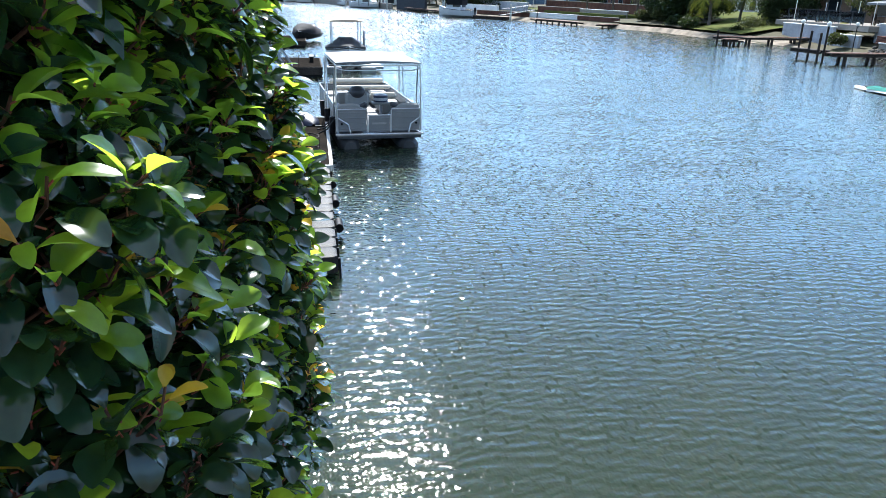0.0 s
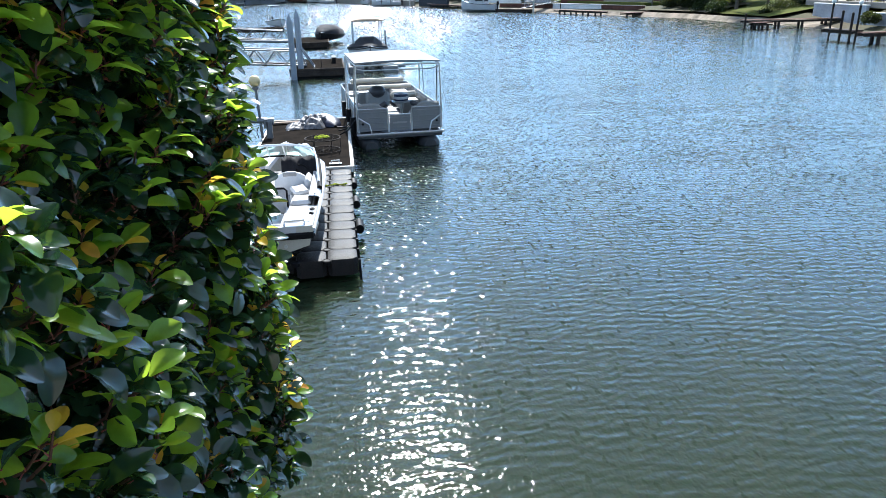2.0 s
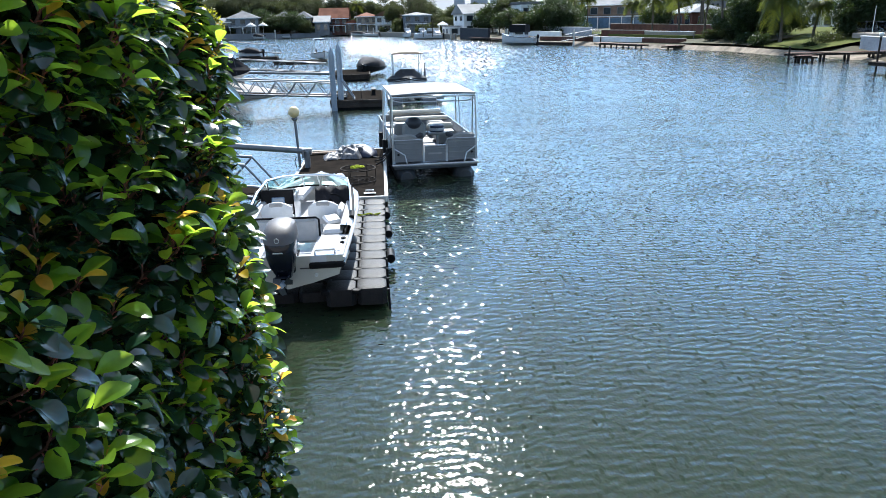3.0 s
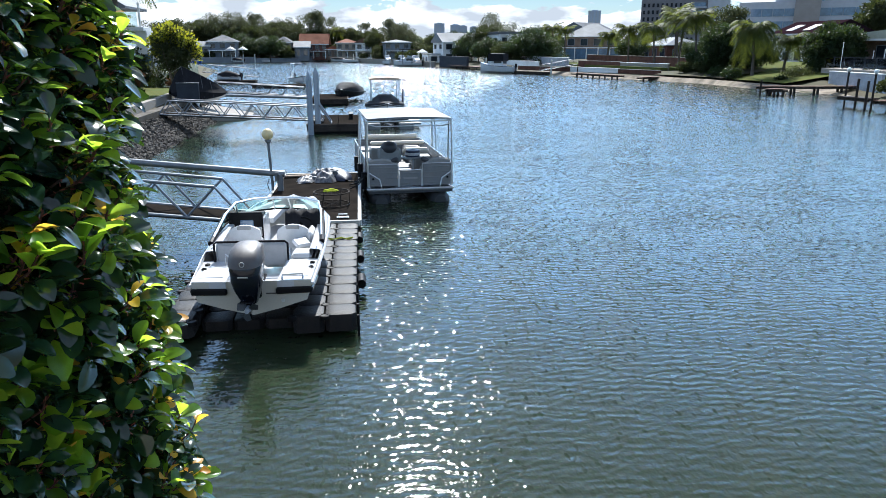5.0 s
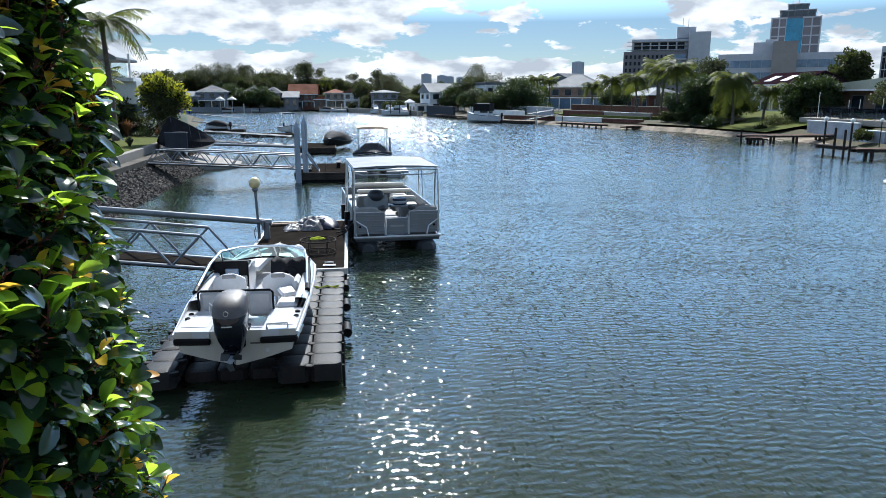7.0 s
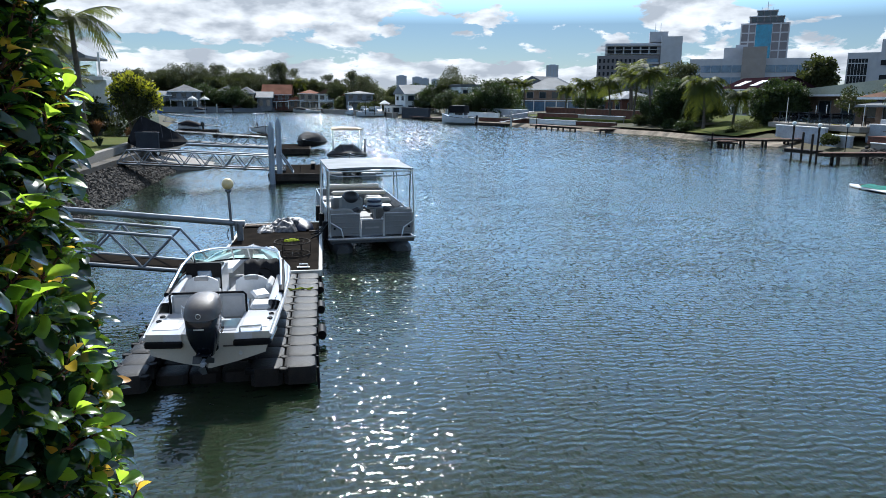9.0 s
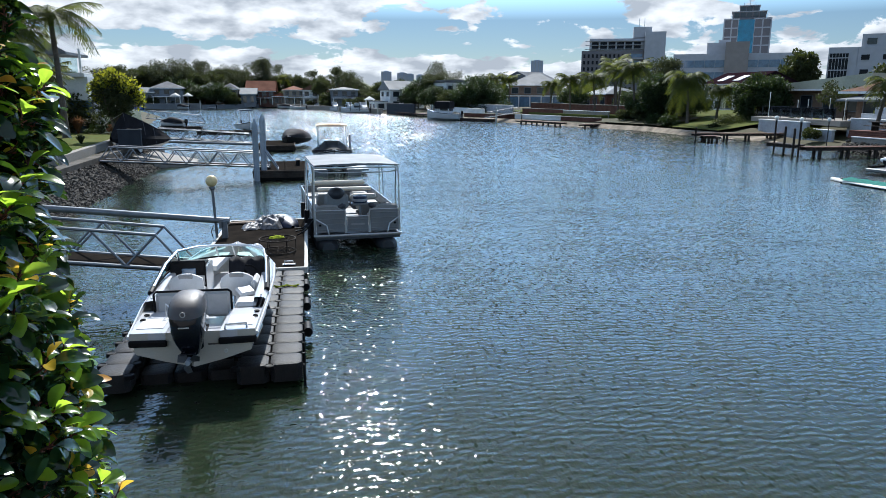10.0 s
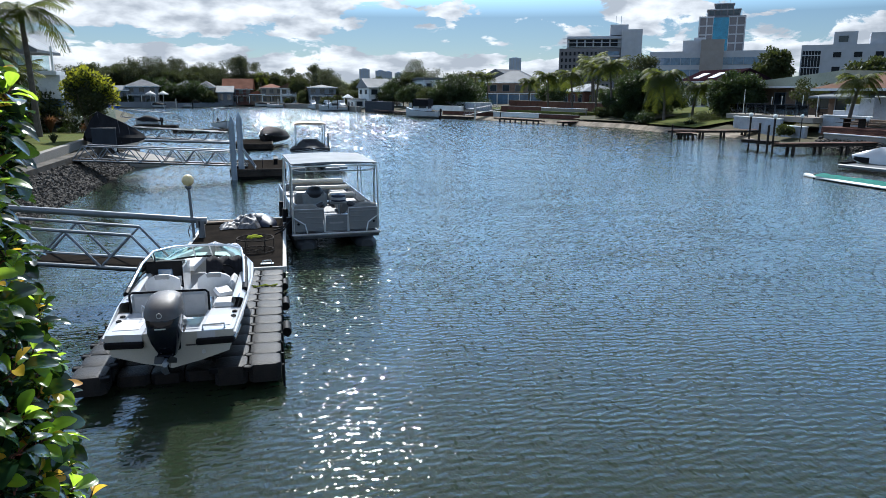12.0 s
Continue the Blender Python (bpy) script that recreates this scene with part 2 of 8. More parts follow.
def water_mat():
    m = bpy.data.materials.new("canal_water")
    m.use_nodes = True
    nd, lk = nodes_of(m.node_tree)
    b = nd["Principled BSDF"]
    b.inputs["Roughness"].default_value = 0.055
    b.inputs["IOR"].default_value = 1.333
    # light spreads inside the murky water
    b.subsurface_method = "BURLEY"
    b.inputs["Subsurface Weight"].default_value = 1.0
    b.inputs["Subsurface Radius"].default_value = (0.15, 0.25, 0.2)
    b.inputs["Subsurface Scale"].default_value = 1.0
    co = nd.new("ShaderNodeTexCoord")

    def wave(scale, sx, sy, turn, detail, rough, distort):
        mp = nd.new("ShaderNodeMapping")
        mp.inputs["Rotation"].default_value = (0, 0, radians(turn))
        mp.inputs["Scale"].default_value = (sx, sy, 1)
        lk.new(co.outputs["Object"], mp.inputs[0])
        n = nd.new("ShaderNodeTexNoise")
        n.inputs["Scale"].default_value = scale
        n.inputs["Detail"].default_value = detail
        n.inputs["Roughness"].default_value = rough
        n.inputs["Distortion"].default_value = distort
        lk.new(mp.outputs[0], n.inputs["Vector"])
        return n.outputs["Fac"]
    swell = wave(0.8, 0.55, 1.0, 14, 1.0, 0.5, 0.3)
    ripple = wave(5.2, 0.40, 1.0, 10, 1.2, 0.5, 0.6)
    cross = wave(8.0, 0.45, 1.0, -9, 1.0, 0.5, 0.5)
    chop = wave(20.0, 0.8, 0.6, -4, 1.0, 0.5, 0.3)
    def train(scale, turn, distort):
        mp = nd.new("ShaderNodeMapping")
        mp.inputs["Rotation"].default_value = (0, 0, radians(turn))
        lk.new(co.outputs["Object"], mp.inputs[0])
        n = nd.new("ShaderNodeTexWave")
        n.bands_direction = "Y"
        n.inputs["Scale"].default_value = scale
        n.inputs["Distortion"].default_value = distort
        n.inputs["Detail"].default_value = 2.0
        n.inputs["Detail Scale"].default_value = 0.9
        n.inputs["Detail Roughness"].default_value = 0.45
        lk.new(mp.outputs[0], n.inputs["Vector"])
        return n.outputs["Fac"]
    fade = wave(0.45, 0.6, 1.0, 30, 2.0, 0.5, 0.2)
    patch = wave(0.07, 1.0, 0.6, 25, 3.0, 0.5, 0.2)

    def mul(a, v):
        n = nd.new("ShaderNodeMath"); n.operation = "MULTIPLY"
        lk.new(a, n.inputs[0])
        if isinstance(v, float):
            n.inputs[1].default_value = v
        else:
            lk.new(v, n.inputs[1])
        return n.outputs[0]

    def add(a, c):
        n = nd.new("ShaderNodeMath"); n.operation = "ADD"
        lk.new(a, n.inputs[0]); lk.new(c, n.inputs[1])
        return n.outputs[0]
    calm = nd.new("ShaderNodeMapRange")
    calm.inputs["From Min"].default_value, calm.inputs["From Max"].default_value = 0.35, 0.65
    calm.inputs["To Min"].default_value, calm.inputs["To Max"].default_value = 0.75, 1.2
    lk.new(patch, calm.inputs["Value"])
    h = add(add(add(mul(swell, WAVE[0]), mul(ripple, WAVE[1])), mul(chop, WAVE[2])), mul(cross, WAVE[3]))
    some = nd.new("ShaderNodeMapRange")
    some.inputs["From Min"].default_value, some.inputs["From Max"].default_value = 0.38, 0.66
    some.inputs["To Min"].default_value, some.inputs["To Max"].default_value = 0.6, 1.15
    lk.new(fade, some.inputs["Value"])
    crests = add(mul(train(1.5, 13, 7.0), TRAIN[0]), mul(train(2.3, -12, 8.0), TRAIN[1]))
    h = add(h, mul(crests, some.outputs[0]))
    place = nd.new("ShaderNodeSeparateXYZ")
    lk.new(co.outputs["Object"], place.inputs[0])
    lee = nd.new("ShaderNodeMapRange")
    lee.inputs["From Min"].default_value, lee.inputs["From Max"].default_value = -5.0, 1.5
    lee.inputs["To Min"].default_value, lee.inputs["To Max"].default_value = 0.4, 1.0
    lk.new(place.outputs["X"], lee.inputs["Value"])
    reach = nd.new("ShaderNodeMapRange")
    reach.inputs["From Min"].default_value, reach.inputs["From Max"].default_value = 45.0, 75.0
    lk.new(place.outputs["Y"], reach.inputs["Value"])
    open_water = nd.new("ShaderNodeMath"); open_water.operation = "MAXIMUM"
    lk.new(lee.outputs[0], open_water.inputs[0]); lk.new(reach.outputs[0], open_water.inputs[1])
    h = mul(mul(h, calm.outputs[0]), open_water.outputs[0])
    bp = nd.new("ShaderNodeBump")
    bp.inputs["Strength"].default_value = 1.0
    bp.inputs["Distance"].default_value = 1.0
    lk.new(h, bp.inputs["Height"])
    # steep wavelets, too small to follow one by one
    def slopes(scale, amount, seed, sx=0.75, sy=1.0):
        mp = nd.new("ShaderNodeMapping")
        mp.inputs["Location"].default_value = (seed, 0, 0)
        mp.inputs["Scale"].default_value = (sx, sy, 1)
        lk.new(co.outputs["Object"], mp.inputs[0])
        n = nd.new("ShaderNodeTexNoise")
        n.inputs["Scale"].default_value = scale
        n.inputs["Detail"].default_value = 0.0
        lk.new(mp.outputs[0], n.inputs["Vector"])
        o = nd.new("ShaderNodeVectorMath"); o.operation = "SUBTRACT"
        o.inputs[1].default_value = (0.5, 0.5, 0.5)
        lk.new(n.outputs["Color"], o.inputs[0])
        k = nd.new("ShaderNodeVectorMath"); k.operation = "MULTIPLY"
        k.inputs[1].default_value = (amount * 0.6, amount, 0.0)
        lk.new(o.outputs[0], k.inputs[0])
        return k.outputs[0]

    def facets(scale, ax, ay, sx, sy, lean, seed, rare):
        """Small flat wavelets, each tilted its own way."""
        mp = nd.new("ShaderNodeMapping")
        mp.inputs["Location"].default_value = (seed, seed, 0)
        mp.inputs["Scale"].default_value = (sx, sy, 1)
        lk.new(co.outputs["Object"], mp.inputs[0])
        n = nd.new("ShaderNodeTexVoronoi")
        n.voronoi_dimensions = "2D"
        n.inputs["Scale"].default_value = scale
        lk.new(mp.outputs[0], n.inputs["Vector"])
        o = nd.new("ShaderNodeVectorMath"); o.operation = "SUBTRACT"
        o.inputs[1].default_value = (0.5, 0.5 + lean, 0.5)
        lk.new(n.outputs["Color"], o.inputs[0])
        k = nd.new("ShaderNodeVectorMath"); k.operation = "MULTIPLY"
        k.inputs[1].default_value = (ax, ay, 0.0)
        lk.new(o.outputs[0], k.inputs[0])
        # only a few wavelets stand steep, the rest lie smooth
        rgb = nd.new("ShaderNodeSeparateXYZ")
        lk.new(n.outputs["Color"], rgb.inputs[0])
        some = nd.new("ShaderNodeMath"); some.operation = "POWER"; some.inputs[1].default_value = rare
        lk.new(rgb.outputs["Z"], some.inputs[0])
        w = nd.new("ShaderNodeVectorMath"); w.operation = "SCALE"
        lk.new(k.outputs[0], w.inputs[0]); lk.new(some.outputs[0], w.inputs["Scale"])
        return w.outputs[0]
    va = nd.new("ShaderNodeVectorMath"); va.operation = "ADD"
    lk.new(slopes(9.0, CHOP[0], 3.0, 0.6, 0.9), va.inputs[0]); lk.new(facets(24.0, CHOP[1] * 0.30, CHOP[1], 1.0, 0.45, 0.26, 9.0, 6.0), va.inputs[1])
    # more wind on the water away from the sheltering quay
    xyz = nd.new("ShaderNodeSeparateXYZ")
    lk.new(co.outputs["Object"], xyz.inputs[0])
    wind = nd.new("ShaderNodeMapRange")
    wind.inputs["From Min"].default_value, wind.inputs["From Max"].default_value = 5.0, 17.0
    wind.inputs["To Min"].default_value, wind.inputs["To Max"].default_value = 0.45, 1.2
    lk.new(xyz.outputs["Y"], wind.inputs["Value"])
    vw = nd.new("ShaderNodeVectorMath"); vw.operation = "SCALE"
    lk.new(va.outputs[0], vw.inputs[0]); lk.new(wind.outputs[0], vw.inputs["Scale"])
    vb = nd.new("ShaderNodeVectorMath"); vb.operation = "ADD"
    vb.inputs[1].default_value = (0, 0, 1)
    gust = nd.new("ShaderNodeMapRange")
    gust.inputs["From Min"].default_value, gust.inputs["From Max"].default_value = 34.0, 85.0
    lk.new(xyz.outputs["Y"], gust.inputs["Value"])
    vg = nd.new("ShaderNodeVectorMath"); vg.operation = "SCALE"
    lk.new(facets(6.5, CHOP[2] * 0.42, CHOP[2], 1.0, 0.14, 0.28, 5.0, 1.4), vg.inputs[0]); lk.new(gust.outputs[0], vg.inputs["Scale"])
    vh = nd.new("ShaderNodeVectorMath"); vh.operation = "ADD"
    lk.new(vw.outputs[0], vh.inputs[0]); lk.new(vg.outputs[0], vh.inputs[1])
    vl = nd.new("ShaderNodeVectorMath"); vl.operation = "SCALE"
    lk.new(vh.outputs[0], vl.inputs[0]); lk.new(open_water.outputs[0], vl.inputs["Scale"])
    lk.new(vl.outputs[0], vb.inputs[0])
    vn = nd.new("ShaderNodeVectorMath"); vn.operation = "NORMALIZE"
    lk.new(vb.outputs[0], vn.inputs[0])
    lk.new(vn.outputs[0], bp.inputs["Normal"])
    lk.new(bp.outputs[0], b.inputs["Normal"])
    fine = nd.new("ShaderNodeMapRange")
    fine.inputs["From Min"].default_value, fine.inputs["From Max"].default_value = 25.0, 90.0
    fine.inputs["To Min"].default_value, fine.inputs["To Max"].default_value = 0.05, 0.066
    lk.new(xyz.outputs["Y"], fine.inputs["Value"])
    lk.new(fine.outputs[0], b.inputs["Roughness"])
    mx = nd.new("ShaderNodeMix"); mx.data_type = "RGBA"
    mx.inputs["A"].default_value = (0.0175, 0.0255, 0.0135, 1)
    mx.inputs["B"].default_value = (0.021, 0.030, 0.016, 1)
    lk.new(patch, mx.inputs["Factor"])
    lk.new(mx.outputs["Result"], b.inputs["Base Color"])
    return m


WAVE = (0.004, 0.007, 0.0066, 0.005)
TRAIN = (0.0046, 0.0028)
CHOP = (0.05, 0.54, 1.0)

MAT = dict(
    water=water_mat(),
    gel=mat("white_gelcoat", (0.56, 0.565, 0.585), 0.22, var=0.06, scale=1.5, bump=0.02, coat=0.4),
    bone=mat("cream_gelcoat", (0.50, 0.48, 0.42), 0.3, var=0.08, scale=1.5, bump=0.02, coat=0.3),
    vinyl=mat("white_vinyl", (0.60, 0.60, 0.60), 0.45, var=0.1, scale=6, bump=0.1, fine=120),
    greyvinyl=mat("grey_vinyl", (0.30, 0.29, 0.28), 0.5, var=0.12, scale=6, bump=0.12, fine=120),
    softgrey=mat("pale_grey_vinyl", (0.46, 0.455, 0.45), 0.5, var=0.1, scale=6, bump=0.1, fine=120),
    tube=mat("stained_aluminium", (0.055, 0.06, 0.065), 0.5, 0.3, var=0.3, scale=2, bump=0.05),
    darkpad=mat("charcoal_vinyl", (0.035, 0.036, 0.042), 0.5, var=0.15, scale=6, bump=0.1, fine=100),
    # pontoon seat vinyl, its grey darkened to stand for shade under the canopy
    shadevinyl=mat("shaded_grey_vinyl", (0.26, 0.26, 0.25), 0.5, var=0.12, scale=5, bump=0.1, fine=100),
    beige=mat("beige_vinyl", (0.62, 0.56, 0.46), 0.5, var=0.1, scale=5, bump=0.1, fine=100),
    black=mat("black_rubber", (0.008, 0.008, 0.009), 0.55, var=0.3, scale=5, bump=0.1, spec=0.12),
    gloss=mat("black_cowling", (0.006, 0.008, 0.015), 0.14, var=0.2, scale=3, bump=0.0, coat=0.15, spec=0.35),
    cowlgrey=mat("grey_engine_cover", (0.085, 0.075, 0.072), 0.5, var=0.15, scale=8, bump=0.1, fine=150),
    steel=mat("brushed_aluminium", (0.62, 0.64, 0.66), 0.32, 0.9, var=0.12, scale=5, bump=0.05, fine=80),
    galv=mat("galvanised_rail", (0.20, 0.215, 0.235), 0.45, 0.6, var=0.2, scale=4, bump=0.05, fine=60),
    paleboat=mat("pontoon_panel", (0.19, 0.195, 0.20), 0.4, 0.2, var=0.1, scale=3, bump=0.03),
    cube=mat("dock_plastic", (0.011, 0.011, 0.012), 0.5, var=0.35, scale=4, fine=45, bump=0.9, rand=0.3, stain=(0.024, 0.022, 0.021), spec=0.16),
    carpet=mat("dock_carpet", (0.015, 0.0135, 0.012), 0.95, var=0.35, scale=2.5, fine=90, bump=0.5, stain=(0.026, 0.022, 0.019), spec=0.0),
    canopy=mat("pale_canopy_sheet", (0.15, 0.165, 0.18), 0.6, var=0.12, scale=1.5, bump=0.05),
    trim=mat("pale_trim", (0.55, 0.54, 0.50), 0.6, var=0.25, scale=3, bump=0.1),
    timber=mat("weathered_timber", (0.20, 0.15, 0.11), 0.8, var=0.35, scale=3, fine=30, bump=0.4, rand=0.15),
    darktimber=mat("dark_pile_timber", (0.045, 0.036, 0.030), 0.85, var=0.4, scale=3, fine=25, bump=0.4, rand=0.2),
    pile=mat("blue_grey_pile", (0.28, 0.32, 0.37), 0.5, var=0.15, scale=1.5, fine=20, bump=0.1),
    concrete=mat("concrete", (0.235, 0.215, 0.19), 0.85, var=0.3, scale=0.8, fine=14, bump=0.3, stain=(0.26, 0.235, 0.20)),
    oldconcrete=mat("stained_concrete", (0.10, 0.088, 0.073), 0.9, var=0.35, scale=0.9, fine=14, bump=0.4, stain=(0.055, 0.048, 0.04)),
    render=mat("white_render", (0.80, 0.80, 0.78), 0.75, var=0.12, scale=0.5, fine=8, bump=0.1),
    greywall=mat("grey_render", (0.20, 0.21, 0.225), 0.75, var=0.15, scale=0.5, fine=8, bump=0.1),
    bluewall=mat("blue_grey_wall", (0.17, 0.19, 0.215), 0.7, var=0.15, scale=0.5, fine=8, bump=0.1),
    gardenwall=mat("pale_blue_garden_wall", (0.40, 0.42, 0.46), 0.75, var=0.18, scale=0.7, fine=9, bump=0.15, stain=(0.30, 0.31, 0.33)),
    reddeck=mat("red_brown_decking", (0.13, 0.068, 0.05), 0.75, var=0.3, scale=3, fine=30, bump=0.3, rand=0.2),
    creamwall=mat("cream_render", (0.34, 0.29, 0.225), 0.8, var=0.15, scale=0.5, fine=8, bump=0.1),
    brick=mat("red_brick_wall", (0.13, 0.06, 0.045), 0.85, var=0.3, scale=0.8, fine=9, bump=0.3),
    brownbrick=mat("brown_brick_wall", (0.20, 0.14, 0.105), 0.85, var=0.3, scale=0.8, fine=9, bump=0.3),
    roofgrey=mat("grey_roof_tiles", (0.15, 0.155, 0.165), 0.6, var=0.25, scale=0.5, fine=6, bump=0.3, spec=0.03),
    roofwhite=mat("pale_metal_roof", (0.21, 0.22, 0.23), 0.55, 0.0, var=0.15, scale=0.5, fine=6, bump=0.1, spec=0.03),
    roofred=mat("terracotta_roof_tiles", (0.22, 0.085, 0.05), 0.75, var=0.3, scale=0.5, fine=6, bump=0.3, spec=0.03),
    roofbrown=mat("brown_roof_tiles", (0.15, 0.085, 0.06), 0.75, var=0.25, scale=0.5, fine=6, bump=0.3, spec=0.03),
    roofdark=mat("maroon_roof", (0.022, 0.012, 0.016), 0.9, var=0.25, scale=0.5, fine=6, bump=0.2, spec=0.0),
    roofgreen=mat("olive_metal_roof", (0.46, 0.46, 0.36), 0.6, 0.0, var=0.15, scale=0.5, fine=6, bump=0.1, spec=0.03),
    pane=pane_mat("window_glass", (0.03, 0.04, 0.05)),
    bluepane=pane_mat("blue_glass", (0.12, 0.20, 0.30)),
    tealpane=pane_mat("teal_glass", (0.02, 0.22, 0.36)),
    deeppane=mat("deep_set_window", (0.012, 0.014, 0.018), 0.4, var=0.3, scale=0.4, fine=2, bump=0.0, spec=0.2),
    screen=mat("slate_screen_render", (0.035, 0.04, 0.05), 0.7, var=0.15, scale=2, fine=20, bump=0.1),
    office=mat("grey_office_cladding", (0.20, 0.19, 0.20), 0.6, var=0.1, scale=0.05, fine=0.5, bump=0.0),
    officepale=mat("pale_office_cladding", (0.46, 0.47, 0.50), 0.6, var=0.1, scale=0.05, fine=0.5, bump=0.0),
    officetan=mat("tan_office_cladding", (0.30, 0.27, 0.25), 0.6, var=0.1, scale=0.05, fine=0.5, bump=0.0),
    # air haze is mixed into this wall colour for the far towers
    haze=mat("haze_tinted_cladding", (0.42, 0.47, 0.55), 0.7, var=0.1, scale=0.02, fine=0.2, bump=0.0),
    sand=mat("pale_sand", (0.26, 0.215, 0.165), 0.95, var=0.3, scale=0.9, fine=15, bump=0.4, stain=(0.13, 0.11, 0.085)),
    grass=mat("lawn_grass", (0.075, 0.095, 0.026), 0.9, var=0.35, scale=0.8, fine=60, bump=0.8, stain=(0.105, 0.105, 0.035), spec=0.02),
    earth=mat("land_and_bed", (0.05, 0.052, 0.026), 0.95, var=0.35, scale=0.15, fine=4, bump=0.5, stain=(0.085, 0.07, 0.045)),
    rock=mat("dark_rock", (0.052, 0.046, 0.040), 0.8, var=0.4, scale=5, fine=30, bump=0.5, rand=0.45, stain=(0.10, 0.088, 0.075)),
    blacktarp=mat("black_tarp", (0.012, 0.012, 0.015), 0.85, var=0.3, scale=2, fine=25, bump=0.3, spec=0.2),
    greytarp=mat("grey_tarp", (0.15, 0.15, 0.16), 0.5, 0.1, var=0.4, scale=9, fine=40, bump=0.4, stain=(0.03, 0.03, 0.035)),
    navy=mat("navy_paint", (0.012, 0.018, 0.05), 0.4, var=0.2, scale=4, bump=0.05),
    teal=mat("teal_netting", (0.015, 0.17, 0.14), 0.8, var=0.35, scale=8, fine=80, bump=0.5),
    globe=mat("opal_globe", (0.72, 0.57, 0.29), 0.3, var=0.08, scale=6, bump=0.02, coat=0.3),
    whiteglobe=mat("white_globe", (0.82, 0.82, 0.80), 0.3, var=0.05, scale=6, bump=0.0),
    bark=mat("grey_bark", (0.15, 0.12, 0.09), 0.9, var=0.35, scale=3, fine=20, bump=0.6),
    palmbark=mat("palm_bark", (0.12, 0.10, 0.082), 0.9, var=0.3, scale=3, fine=18, bump=0.6),
    twig=mat("red_brown_twig", (0.07, 0.035, 0.022), 0.6, var=0.3, scale=20, fine=200, bump=0.3, dist=0.002),
    petiole=mat("red_petiole", (0.22, 0.045, 0.025), 0.45, var=0.3, scale=20, fine=200, bump=0.0),
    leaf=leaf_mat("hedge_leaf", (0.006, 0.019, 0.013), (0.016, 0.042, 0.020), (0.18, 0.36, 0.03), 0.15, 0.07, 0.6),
    lightleaf=leaf_mat("fresh_hedge_leaf", (0.05, 0.13, 0.014), (0.08, 0.17, 0.018), (0.58, 0.85, 0.06), 0.24, 0.5),
    youngleaf=leaf_mat("young_hedge_leaf", (0.55, 0.24, 0.03), (0.55, 0.42, 0.03), (0.95, 0.60, 0.06), 0.35, 0.5),
    tree=leaf_mat("tree_foliage", (0.022, 0.030, 0.015), (0.045, 0.052, 0.024), (0.13, 0.16, 0.03), 0.6, 0.2, 0.16),
    darktree=leaf_mat("dark_foliage", (0.012, 0.025, 0.010), (0.028, 0.045, 0.014), (0.09, 0.14, 0.02), 0.5, 0.18, 0.28),
    gum=leaf_mat("gum_tree_foliage", (0.035, 0.045, 0.026), (0.060, 0.066, 0.035), (0.15, 0.17, 0.06), 0.65, 0.2, 0.12),
    frond=leaf_mat("palm_frond", (0.018, 0.031, 0.010), (0.05, 0.066, 0.016), (0.26, 0.30, 0.04), 0.6, 0.28, 0.12),
    goldbush=leaf_mat("golden_foliage", (0.09, 0.12, 0.012), (0.26, 0.26, 0.02), (0.55, 0.55, 0.03), 0.45, 0.4, 0.3),
    redgrass=leaf_mat("russet_grass", (0.12, 0.055, 0.035), (0.20, 0.11, 0.06), (0.3, 0.15, 0.06), 0.7, 0.3, 0.2),
    glass=glass_mat("windscreen_glass", (0.55, 0.80, 0.72)),
    clearglass=glass_mat("clear_glass", (0.8, 0.9, 0.92)),
    yellow=mat("yellow_rope", (0.62, 0.66, 0.06), 0.7, var=0.2, scale=20, bump=0.2),
    blue=mat("blue_paint", (0.03, 0.10, 0.42), 0.4, var=0.1, scale=6, bump=0.0),
)


